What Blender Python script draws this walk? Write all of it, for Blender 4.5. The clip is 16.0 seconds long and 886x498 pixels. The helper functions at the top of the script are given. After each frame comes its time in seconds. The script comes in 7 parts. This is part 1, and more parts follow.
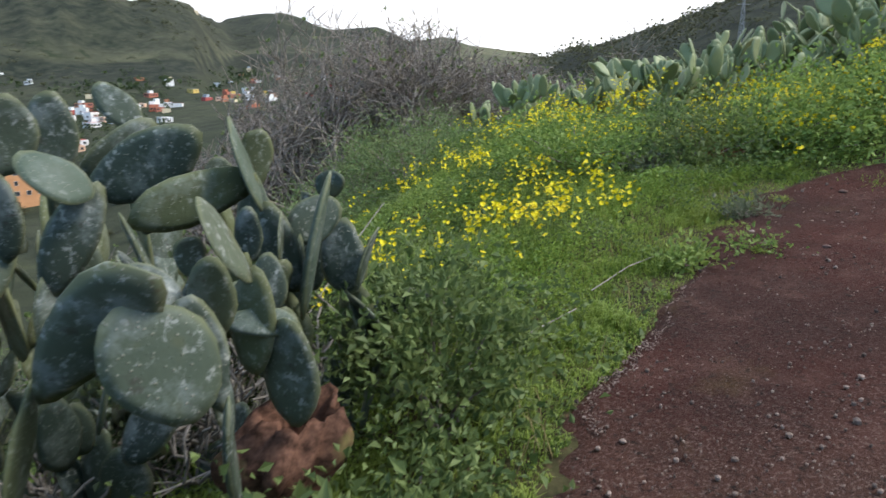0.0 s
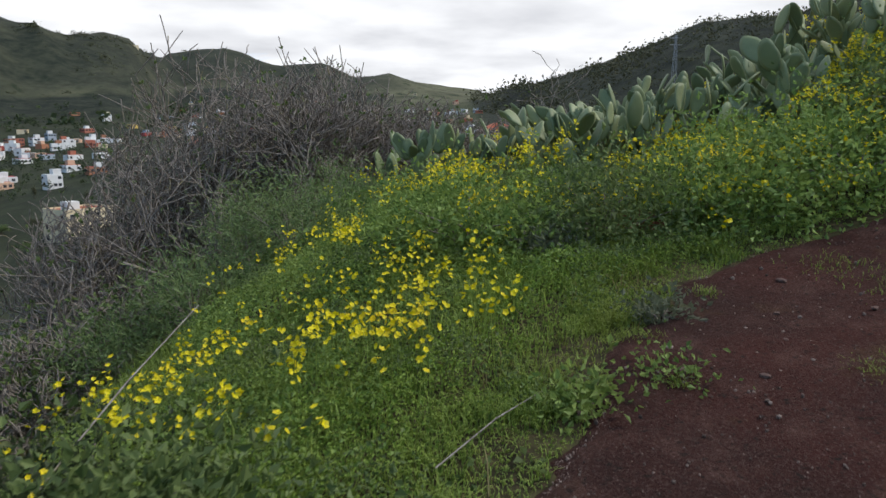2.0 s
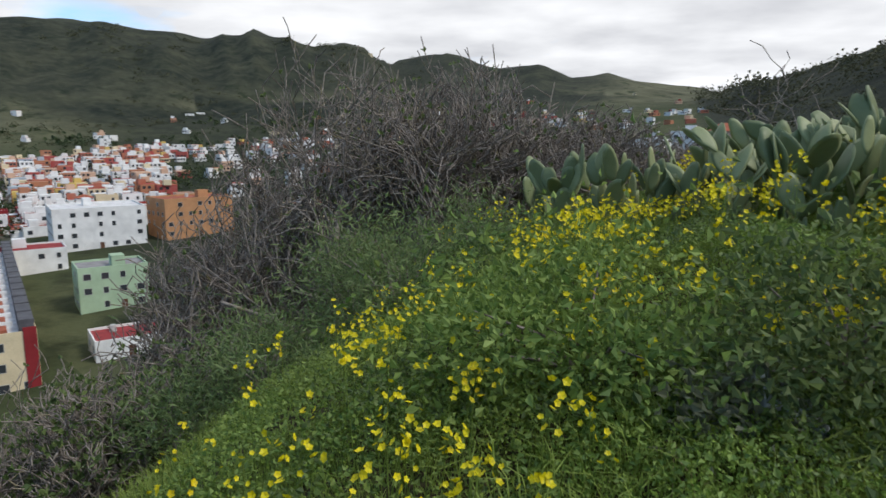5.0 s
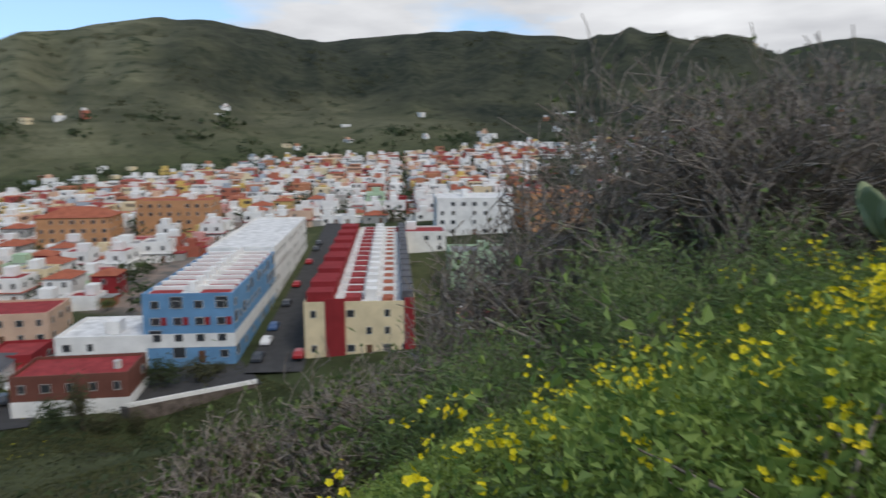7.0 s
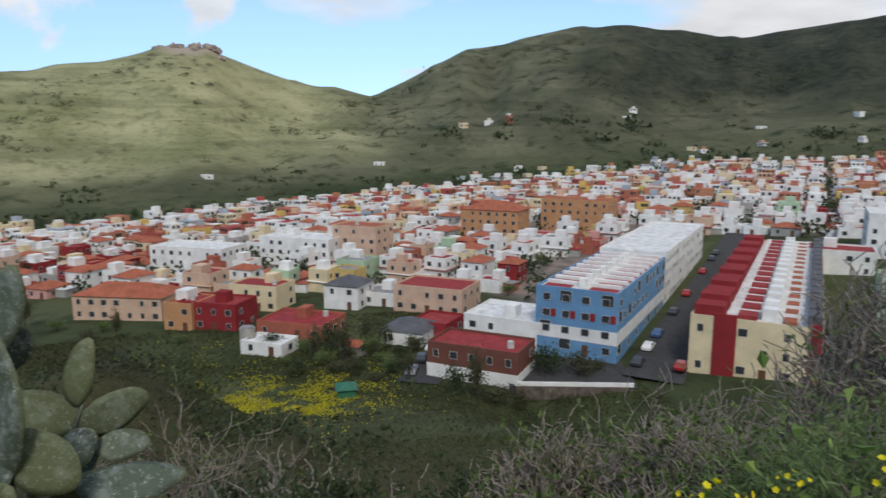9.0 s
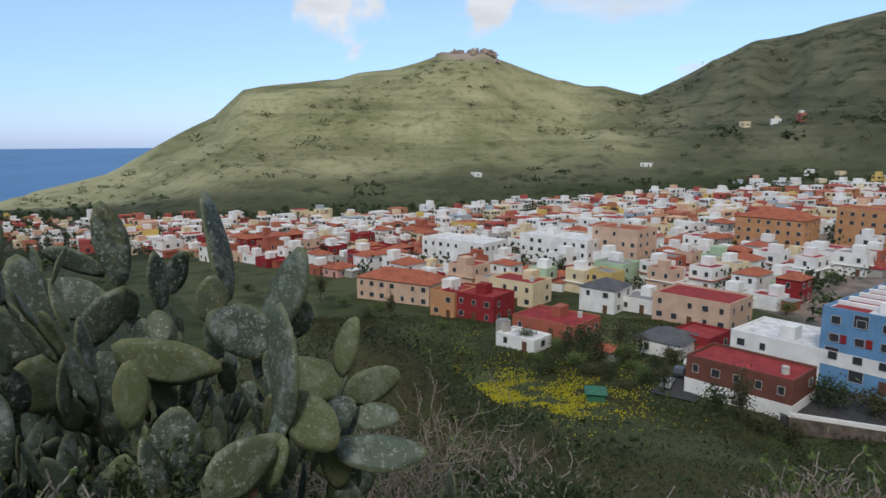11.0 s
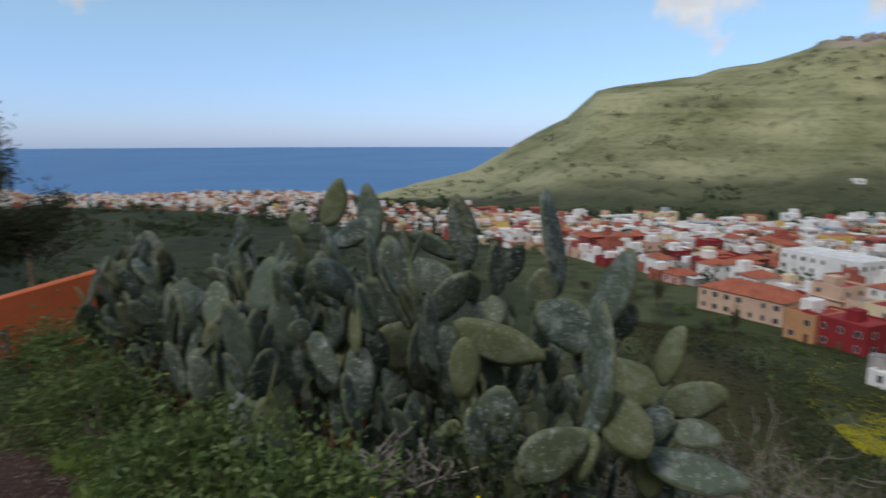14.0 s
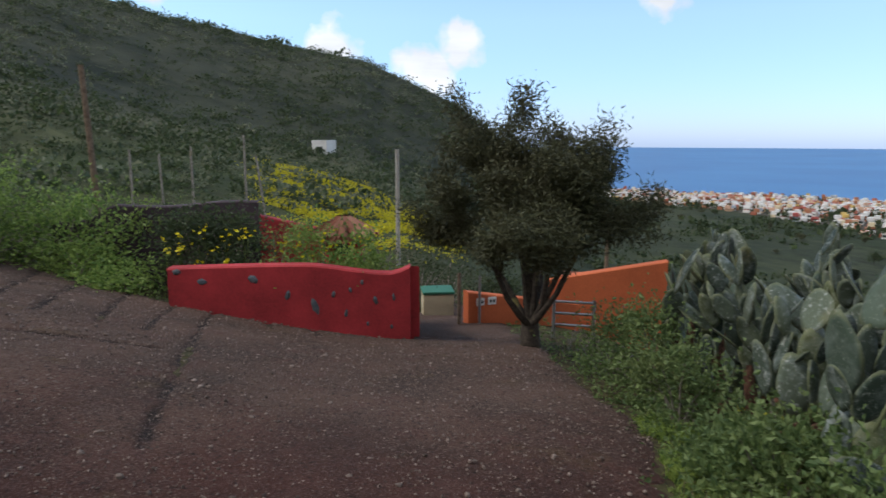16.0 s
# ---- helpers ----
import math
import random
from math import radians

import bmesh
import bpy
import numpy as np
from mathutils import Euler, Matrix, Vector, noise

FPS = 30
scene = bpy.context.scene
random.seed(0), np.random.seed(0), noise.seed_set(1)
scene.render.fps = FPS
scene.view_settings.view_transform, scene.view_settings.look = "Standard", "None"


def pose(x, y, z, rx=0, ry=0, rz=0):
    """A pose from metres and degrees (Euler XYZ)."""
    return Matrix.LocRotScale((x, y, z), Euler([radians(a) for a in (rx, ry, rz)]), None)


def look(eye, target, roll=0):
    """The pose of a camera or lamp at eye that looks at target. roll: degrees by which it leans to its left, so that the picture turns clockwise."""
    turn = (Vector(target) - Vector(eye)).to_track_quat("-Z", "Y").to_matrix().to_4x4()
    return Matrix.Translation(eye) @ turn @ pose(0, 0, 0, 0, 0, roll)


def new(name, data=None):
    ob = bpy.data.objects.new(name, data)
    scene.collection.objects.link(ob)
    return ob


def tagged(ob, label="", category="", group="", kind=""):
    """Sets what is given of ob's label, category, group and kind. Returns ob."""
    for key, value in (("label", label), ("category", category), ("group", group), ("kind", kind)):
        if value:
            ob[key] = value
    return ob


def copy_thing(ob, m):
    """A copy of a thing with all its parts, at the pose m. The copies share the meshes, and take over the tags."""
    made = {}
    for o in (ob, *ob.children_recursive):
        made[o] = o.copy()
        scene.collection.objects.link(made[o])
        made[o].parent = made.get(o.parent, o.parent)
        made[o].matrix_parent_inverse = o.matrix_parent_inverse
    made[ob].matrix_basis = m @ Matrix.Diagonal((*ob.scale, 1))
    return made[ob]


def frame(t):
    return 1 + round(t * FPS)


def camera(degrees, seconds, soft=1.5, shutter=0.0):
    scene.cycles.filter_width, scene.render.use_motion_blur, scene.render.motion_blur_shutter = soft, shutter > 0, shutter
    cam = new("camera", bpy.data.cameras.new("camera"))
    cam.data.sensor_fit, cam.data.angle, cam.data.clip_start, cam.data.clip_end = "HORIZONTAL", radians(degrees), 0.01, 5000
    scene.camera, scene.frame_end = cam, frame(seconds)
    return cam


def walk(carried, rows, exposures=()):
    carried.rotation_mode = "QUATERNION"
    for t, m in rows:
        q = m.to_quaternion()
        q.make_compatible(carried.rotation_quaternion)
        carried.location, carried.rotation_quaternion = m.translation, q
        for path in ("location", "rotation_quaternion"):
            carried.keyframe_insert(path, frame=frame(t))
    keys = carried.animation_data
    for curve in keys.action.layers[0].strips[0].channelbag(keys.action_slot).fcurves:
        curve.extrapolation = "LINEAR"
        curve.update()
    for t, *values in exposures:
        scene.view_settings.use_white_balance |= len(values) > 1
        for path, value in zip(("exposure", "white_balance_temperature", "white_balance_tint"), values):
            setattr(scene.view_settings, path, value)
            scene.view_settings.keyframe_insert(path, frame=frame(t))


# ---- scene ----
# ---------------------------------------------------------------- camera
PATH = [
    (0.0, 0.00, 0.00, 1.60, -12.6, 0.0, 0.0), (0.5, 0.08, 0.33, 1.65, -11.9, 0.0, -4.9),
    (1.0, 0.30, 0.66, 1.73, -10.6, 0.0, -6.6), (1.5, 0.52, 0.91, 1.76, -9.9, 0.0, -5.4),
    (2.0, 0.73, 1.35, 1.82, -9.7, 0.0, -4.5), (2.5, 0.91, 1.73, 1.84, -9.6, 0.0, -3.5),
    (3.0, 1.11, 2.12, 1.89, -9.6, 0.0, -1.2), (3.5, 1.19, 2.61, 1.94, -9.6, 0.0, 1.1),
    (4.0, 1.27, 3.00, 1.96, -9.6, 0.0, 4.9), (4.2, 1.30, 3.17, 1.99, -9.6, 0.0, 6.6),
    (6.3, 1.83, 4.58, 2.14, -9.6, 0.0, 27.4), (6.5, 1.86, 4.72, 2.16, -9.6, 0.0, 30.4), (7.0, 1.88, 5.05, 2.20, -9.8, 0.0, 43.8),
    (7.5, 1.88, 5.30, 2.23, -9.6, 0.0, 58.9), (8.0, 1.86, 5.48, 2.25, -9.6, 0.0, 65.5),
    (8.5, 1.85, 5.58, 2.27, -9.6, 0.0, 70.9), (9.0, 1.84, 5.64, 2.28, -9.6, 0.0, 77.1),
    (9.5, 1.82, 5.68, 2.28, -9.6, 0.0, 86.3), (10.0, 1.80, 5.70, 2.28, -9.6, 0.0, 91.5), (10.2, 1.80, 5.70, 2.28, -9.6, 0.0, 93.3),
    (12.3, 1.75, 5.75, 2.28, -9.6, 0.0, 106.3), (12.5, 1.75, 5.75, 2.28, -9.6, 0.0, 107.3), (13.0, 1.74, 5.76, 2.28, -9.6, 0.0, 110.8),
    (13.5, 1.74, 5.78, 2.28, -9.6, 0.0, 117.1), (14.0, 1.78, 5.79, 2.28, -9.6, 0.0, 128.3),
    (14.5, 1.85, 5.80, 2.28, -9.6, 0.0, 149.3), (15.0, 1.91, 5.80, 2.28, -9.6, 0.0, 158.0),
    (15.5, 2.01, 5.78, 2.28, -9.6, 0.0, 166.5), (16.0, 2.15, 5.75, 2.28, -9.6, 0.0, 173.5),
]
cam = camera(67.1, 16.0, shutter=0.3)
walk(cam, [(t, pose(x, y, z, 90 + p, r, w)) for t, x, y, z, p, r, w in PATH],
     [(0.0, 1.38), (0.5, 1.26), (1.0, 0.96), (3.5, 0.52), (7.0, 0.27), (7.5, 0.14), (8.0, 0.16), (9.0, 0.32), (12.5, 0.20), (13.5, 0.20), (14.0, 0.10), (14.5, 0.18), (16.0, 0.64)])

# ---------------------------------------------------------------- sky, sun
SUN_AZ, SUN_EL = radians(-100), radians(48)     # bearing from +y, to the left positive
world = bpy.data.worlds.new("sky")
scene.world = world
world.use_nodes = True
wn, wl = world.node_tree.nodes, world.node_tree.links
wn.clear()
w_out = wn.new("ShaderNodeOutputWorld")
w_bg = wn.new("ShaderNodeBackground")
w_sky = wn.new("ShaderNodeTexSky")
w_sky.sky_type, w_sky.sun_disc = "NISHITA", False
w_sky.sun_elevation, w_sky.sun_rotation = SUN_EL, -SUN_AZ
w_sky.altitude, w_sky.air_density, w_sky.dust_density = 150, 1.0, 0.15
w_sky.ozone_density = 2.5
w_co = wn.new("ShaderNodeTexCoord")
w_sep = wn.new("ShaderNodeSeparateXYZ")
wl.new(w_co.outputs["Generated"], w_sep.inputs[0])


def wmath(op, a, b=None, clamp=False):
    n = wn.new("ShaderNodeMath")
    n.operation, n.use_clamp = op, clamp
    for i, v in enumerate((a, b)):
        if v is None:
            continue
        if isinstance(v, (int, float)):
            n.inputs[i].default_value = v
        else:
            wl.new(v, n.inputs[i])
    return n.outputs[0]


# cloud sheet: direction projected on a flat layer overhead
zc = wmath("MAXIMUM", wmath("ADD", w_sep.outputs[2], 0.12), 0.03)
w_cmb = wn.new("ShaderNodeCombineXYZ")
wl.new(wmath("DIVIDE", w_sep.outputs[0], zc), w_cmb.inputs[0])
wl.new(wmath("DIVIDE", w_sep.outputs[1], zc), w_cmb.inputs[1])
w_noise = wn.new("ShaderNodeTexNoise")
w_noise.inputs["Scale"].default_value = 0.75
w_noise.inputs["Detail"].default_value = 7
w_noise.inputs["Roughness"].default_value = 0.52
wl.new(w_cmb.outputs[0], w_noise.inputs["Vector"])
# the overcast half lies up the valley, clear sky over the sea
cover = wmath("ADD", wmath("MULTIPLY", w_sep.outputs[1], 0.23), wmath("MULTIPLY", w_sep.outputs[0], 0.10))
dens = wmath("ADD", w_noise.outputs["Fac"], cover)
w_ramp = wn.new("ShaderNodeMapRange")
w_ramp.inputs["From Min"].default_value, w_ramp.inputs["From Max"].default_value = 0.475, 0.615
wl.new(dens, w_ramp.inputs["Value"])
# small fair-weather clouds over the sea and the hills: direction and half-width of each
w_edge = wn.new("ShaderNodeTexNoise")
w_edge.inputs["Scale"].default_value, w_edge.inputs["Detail"].default_value = 22.0, 6
wl.new(w_co.outputs["Generated"], w_edge.inputs["Vector"])
puff = None
for px, py_, pz, pr in ((0.043, -0.991, 0.123, 0.042), (-0.137, -0.982, 0.132, 0.040), (-0.085, -0.992, 0.093, 0.045), (-0.398, -0.901, 0.178, 0.035), (0.271, -0.946, 0.190, 0.030), (-0.934, -0.307, 0.190, 0.070), (-0.980, -0.096, 0.182, 0.042), (-0.715, 0.678, 0.170, 0.045), (-0.585, 0.794, 0.169, 0.035)):
    w_d = wn.new("ShaderNodeVectorMath")
    w_d.operation = "DISTANCE"
    wl.new(w_co.outputs["Generated"], w_d.inputs[0])
    w_d.inputs[1].default_value = (px, py_, pz)
    one = wmath("SUBTRACT", 1.0, wmath("DIVIDE", w_d.outputs["Value"], pr))
    puff = one if puff is None else wmath("MAXIMUM", puff, one)
puff = wmath("ADD", puff, wmath("MULTIPLY", wmath("SUBTRACT", w_edge.outputs["Fac"], 0.5), 2.2))
puff = wmath("MULTIPLY", wmath("MULTIPLY", puff, 2.2, True), 0.9)
w_shade = wn.new("ShaderNodeTexNoise")
w_shade.inputs["Scale"].default_value = 1.1
w_shade.inputs["Detail"].default_value = 5
wl.new(w_cmb.outputs[0], w_shade.inputs["Vector"])
w_crm = wn.new("ShaderNodeValToRGB")
w_crm.color_ramp.elements[0].position, w_crm.color_ramp.elements[1].position = 0.3, 0.68
w_crm.color_ramp.elements[0].color, w_crm.color_ramp.elements[1].color = (4.4, 4.5, 4.8, 1), (7.6, 7.7, 7.9, 1)
wl.new(w_shade.outputs["Fac"], w_crm.inputs["Fac"])
w_mix = wn.new("ShaderNodeMix")
w_mix.data_type = "RGBA"
wl.new(wmath("MAXIMUM", w_ramp.outputs[0], puff), w_mix.inputs["Factor"])
# clear air pales towards the horizon without glare
w_low = wn.new("ShaderNodeMapRange")
w_low.inputs["From Min"].default_value, w_low.inputs["From Max"].default_value = -0.02, 0.42
wl.new(w_sep.outputs[2], w_low.inputs["Value"])
w_tint = wn.new("ShaderNodeMix")
w_tint.data_type = "RGBA"
w_tint.inputs["A"].default_value, w_tint.inputs["B"].default_value = (0.80, 0.95, 1.20, 1), (1.75, 1.68, 1.46, 1)
wl.new(w_low.outputs[0], w_tint.inputs["Factor"])
w_mul = wn.new("ShaderNodeMix")
w_mul.data_type, w_mul.blend_type = "RGBA", "MULTIPLY"
w_mul.inputs["Factor"].default_value = 1.0
wl.new(w_sky.outputs[0], w_mul.inputs["A"])
wl.new(w_tint.outputs["Result"], w_mul.inputs["B"])
# sea haze: pale blue just above the horizon
w_hz = wn.new("ShaderNodeMapRange")
w_hz.inputs["From Min"].default_value, w_hz.inputs["From Max"].default_value = -0.03, 0.16
wl.new(w_sep.outputs[2], w_hz.inputs["Value"])
w_hzc = wn.new("ShaderNodeMix")
w_hzc.data_type = "RGBA"
w_hzc.inputs["A"].default_value, w_hzc.inputs["B"].default_value = (0.66, 0.78, 1.26, 1), (1, 1, 1, 1)
wl.new(w_hz.outputs[0], w_hzc.inputs["Factor"])
w_hm = wn.new("ShaderNodeMix")
w_hm.data_type, w_hm.blend_type = "RGBA", "MULTIPLY"
w_hm.inputs["Factor"].default_value = 1.0
wl.new(w_mul.outputs["Result"], w_hm.inputs["A"])
wl.new(w_hzc.outputs["Result"], w_hm.inputs["B"])
wl.new(w_hm.outputs["Result"], w_mix.inputs["A"])
wl.new(w_crm.outputs[0], w_mix.inputs["B"])
wl.new(w_mix.outputs["Result"], w_bg.inputs["Color"])
w_bg.inputs["Strength"].default_value = 0.10
wl.new(w_bg.outputs[0], w_out.inputs["Surface"])

sun = new("sun", bpy.data.lights.new("sun", "SUN"))
sun.data.energy, sun.data.angle, sun.data.color = 1.6, radians(15), (1.0, 0.95, 0.87)
sun.matrix_world = look((0, 0, 50), (50 * math.sin(SUN_AZ), -50 * math.cos(SUN_AZ), 50 - 50 * math.tan(SUN_EL)))

# ---------------------------------------------------------------- materials


class Mat:
    """A small builder for node materials."""

    def __init__(self, name, rough=0.8, metal=0.0, spec=0.3):
        self.m = bpy.data.materials.new(name)
        self.m.use_nodes = True
        self.n, self.l = self.m.node_tree.nodes, self.m.node_tree.links
        self.b = self.n["Principled BSDF"]
        self.b.inputs["Roughness"].default_value = rough
        self.b.inputs["Metallic"].default_value = metal
        self.b.inputs["Specular IOR Level"].default_value = spec
        self.co = self.n.new("ShaderNodeTexCoord")
        self.geo = self.n.new("ShaderNodeNewGeometry")

    def put(self, sock, v):
        if isinstance(v, (int, float)):
            sock.default_value = v
        elif isinstance(v, tuple):
            sock.default_value = v if len(v) == 4 else (*v, 1)
        else:
            self.l.new(v, sock)

    def noise(self, scale, detail=4, rough=0.55, where="pos", stretch=None, dist=0.0):
        n = self.n.new("ShaderNodeTexNoise")
        n.inputs["Scale"].default_value, n.inputs["Detail"].default_value = scale, detail
        n.inputs["Roughness"].default_value, n.inputs["Distortion"].default_value = rough, dist
        src = self.geo.outputs["Position"] if where == "pos" else self.co.outputs["Object"]
        if stretch:
            mp = self.n.new("ShaderNodeMapping")
            mp.inputs["Scale"].default_value = stretch
            self.l.new(src, mp.inputs["Vector"])
            src = mp.outputs[0]
        self.l.new(src, n.inputs["Vector"])
        return n.outputs["Fac"]

    def voronoi(self, scale, where="pos", out="Distance"):
        n = self.n.new("ShaderNodeTexVoronoi")
        n.inputs["Scale"].default_value = scale
        self.l.new(self.geo.outputs["Position"] if where == "pos" else self.co.outputs["Object"], n.inputs["Vector"])
        return n.outputs[out]

    def step(self, v, lo, hi, a=0.0, b=1.0):
        n = self.n.new("ShaderNodeMapRange")
        n.inputs["From Min"].default_value, n.inputs["From Max"].default_value = lo, hi
        n.inputs["To Min"].default_value, n.inputs["To Max"].default_value = a, b
        self.put(n.inputs["Value"], v)
        return n.outputs[0]

    def math(self, op, a, b=0.0):
        n = self.n.new("ShaderNodeMath")
        n.operation = op
        self.put(n.inputs[0], a)
        self.put(n.inputs[1], b)
        return n.outputs[0]

    def mix(self, f, a, b, kind="MIX"):
        n = self.n.new("ShaderNodeMix")
        n.data_type, n.blend_type = "RGBA", kind
        self.put(n.inputs["Factor"], f)
        self.put(n.inputs["A"], a)
        self.put(n.inputs["B"], b)
        return n.outputs["Result"]

    def rand(self):
        return self.n.new("ShaderNodeObjectInfo").outputs["Random"]

    def island(self):
        return self.geo.outputs["Random Per Island"]

    def attr(self, name):
        n = self.n.new("ShaderNodeAttribute")
        n.attribute_name = name
        return n.outputs["Fac"]

    def xyz(self):
        n = self.n.new("ShaderNodeSeparateXYZ")
        self.l.new(self.geo.outputs["Position"], n.inputs[0])
        return n.outputs

    def color(self, v):
        self.put(self.b.inputs["Base Color"], v)
        return self

    def rough(self, v):
        self.put(self.b.inputs["Roughness"], v)
        return self

    def bump(self, v, strength=0.5, dist=0.02):
        n = self.n.new("ShaderNodeBump")
        n.inputs["Strength"].default_value, n.inputs["Distance"].default_value = strength, dist
        self.put(n.inputs["Height"], v)
        self.l.new(n.outputs[0], self.b.inputs["Normal"])
        return self

    def through_leaf(self, col, amount=0.35):
        """Light that passes a thin leaf."""
        t = self.n.new("ShaderNodeBsdfTranslucent")
        self.put(t.inputs["Color"], col)
        mx = self.n.new("ShaderNodeMixShader")
        mx.inputs[0].default_value = amount
        out = self.n["Material Output"]
        self.l.new(self.b.outputs[0], mx.inputs[1])
        self.l.new(t.outputs[0], mx.inputs[2])
        self.l.new(mx.outputs[0], out.inputs["Surface"])
        return self


def plain(name, rgb, rough=0.8, spec=0.3, amount=0.25, scale=1.5, fine=40.0, metal=0.0, bump=0.15):
    """A painted or plain surface with blotches, fine grain and slight wear."""
    m = Mat(name, rough, metal, spec)
    dark = tuple(c * (1 - amount) for c in rgb)
    lite = tuple(min(1.0, c * (1 + amount * 0.6)) for c in rgb)
    f = m.math("ADD", m.math("MULTIPLY", m.noise(scale, 5), 0.7), m.math("MULTIPLY", m.noise(fine, 3), 0.3))
    m.color(m.mix(m.step(f, 0.35, 0.65), dark, lite))
    if bump:
        m.bump(m.noise(fine, 4), bump, 0.01)
    return m.m


# ground: grass soil near, meadows, terraced hills far off
g = Mat("ground_grass", 0.95, spec=0.1)
near_c = g.mix(g.step(g.noise(5.5, 7, 0.65), 0.40, 0.60), (0.030, 0.026, 0.014), (0.070, 0.064, 0.028))
near_c = g.mix(g.step(g.noise(26, 5, 0.7), 0.54, 0.68), near_c, (0.105, 0.066, 0.040))
# pale sunlit and dim cloud-shaded tones of the hills, painted into the colour
hill_sunlit = g.mix(g.step(g.noise(0.009, 8, 0.6), 0.36, 0.66), (0.175, 0.180, 0.085), (0.350, 0.335, 0.190))
hill_green_shade = g.mix(g.step(g.noise(0.009, 8, 0.6), 0.36, 0.66), (0.064, 0.067, 0.043), (0.155, 0.150, 0.092))
hill_a = g.mix(g.attr("sunlit"), hill_green_shade, hill_sunlit)
terr = g.noise(1.0, 3, where="pos", stretch=(0.006, 0.006, 0.11), dist=0.6)
hill_b = g.mix(g.step(terr, 0.48, 0.62, 0, 0.28), hill_a, (0.030, 0.038, 0.016))
hill_b = g.mix(g.step(g.noise(0.16, 7, 0.7), 0.50, 0.66, 0, 0.5), hill_b, (0.062, 0.066, 0.032))
# patches of sunlight painted onto the paler hill
hill_b = g.mix(g.math("MULTIPLY", g.attr("sunlit"), g.step(g.noise(0.0045, 3), 0.50, 0.62, 0, 0.45)), hill_b, (0.360, 0.340, 0.190))
hill_c = g.mix(g.math("MULTIPLY", g.step(g.noise(0.035, 7, 0.65), 0.54, 0.66), g.step(g.attr("sunlit"), 0.0, 1.0, 1.0, 0.35)), hill_b, (0.022, 0.032, 0.014))
fields = g.voronoi(0.016, out="Color")
sepc = g.n.new("ShaderNodeSeparateColor")
g.l.new(fields, sepc.inputs[0])
field_c = g.mix(sepc.outputs[0], (0.036, 0.050, 0.020), (0.085, 0.092, 0.044))
field_c = g.mix(g.step(g.noise(0.12, 7), 0.45, 0.7), field_c, (0.026, 0.032, 0.015))
far_c = g.mix(g.step(g.attr("hill"), 0.02, 0.22), field_c, hill_c)
# one dark tint, both for scrub cover and for painted cloud shade
wood_shade = g.step(g.math("ADD", g.attr("wood_shade"), g.math("MULTIPLY", g.noise(0.02, 6), 0.5)), 0.5, 0.98)
wood_shade_c = g.mix(g.step(g.noise(0.09, 6), 0.4, 0.65), (0.016, 0.021, 0.016), (0.038, 0.043, 0.029))
far_c = g.mix(g.step(g.attr("rock"), 0.35, 0.75), far_c, (0.34, 0.28, 0.23))
far_c = g.mix(g.step(g.math("ADD", g.attr("town"), g.math("MULTIPLY", g.noise(0.06, 4), 0.6)), 0.9, 1.25), far_c, g.mix(g.step(g.noise(0.2, 4), 0.4, 0.6), (0.13, 0.12, 0.11), (0.26, 0.20, 0.165)))
hx = g.math("ADD", g.attr("dist"), g.math("MULTIPLY", g.noise(0.3, 4), 14))
g.color(g.mix(wood_shade, g.mix(g.step(hx, 38, 80), near_c, far_c), wood_shade_c))
g.bump(g.math("ADD", g.math("MULTIPLY", g.noise(0.05, 8, 0.7), 22), g.math("MULTIPLY", g.noise(7, 5), 0.5)), 0.5, 0.12)
M_GROUND = g.m

p = Mat("red_dirt_concrete", 0.92, spec=0.12)
py = p.math("ADD", p.xyz()[1], p.math("MULTIPLY", p.noise(0.8, 5), 3.0))
red = p.mix(p.step(p.noise(0.9, 6), 0.36, 0.64), (0.060, 0.019, 0.014), (0.036, 0.015, 0.012))
grey = p.mix(p.step(p.noise(0.9, 6), 0.36, 0.64), (0.108, 0.064, 0.046), (0.056, 0.037, 0.028))
base = p.mix(p.step(py, 2.2, 4.2), grey, red)
base = p.mix(p.step(p.noise(1.7, 4), 0.60, 0.72, 0, 0.5), base, (0.095, 0.064, 0.022))
base = p.mix(p.step(p.attr("groove"), 0.2, 0.7, 0, 0.9), base, (0.014, 0.012, 0.011))
base = p.mix(p.step(p.noise(3.2, 6, 0.6), 0.52, 0.70, 0, 0.8), base, (0.090, 0.044, 0.034))
base = p.mix(p.math("MULTIPLY", p.step(p.noise(70, 3), 0.53, 0.64), p.step(py, 2.2, 4.6, 1.0, 0.22)), base, (0.17, 0.118, 0.100))
base = p.mix(p.step(p.noise(150, 2), 0.62, 0.68, 0, 0.5), base, (0.21, 0.155, 0.135))
base = p.mix(p.step(p.noise(28, 5, 0.65), 0.55, 0.68), base, (0.022, 0.015, 0.012))
p.color(base).bump(p.math("ADD", p.noise(55, 5, 0.7), p.math("MULTIPLY", p.noise(6, 4), 1.5)), 0.9, 0.03)
M_PATH = p.m

w = Mat("sea_water", 0.38, spec=0.25)
w.color(w.mix(w.step(w.noise(0.004, 5, stretch=(1, 1, 1)), 0.35, 0.65), (0.018, 0.095, 0.260), (0.030, 0.130, 0.310)))
w.bump(w.noise(0.35, 5), 0.3, 0.4)
M_SEA = w.m

# ---------------------------------------------------------------- shape of the land


def smooth(a, b, x):
    t = np.clip((x - a) / (b - a), 0, 1)
    return t * t * (3 - 2 * t)


def softplus(x, k):
    return k * np.log1p(np.exp(np.clip(x / k, -40, 40)))


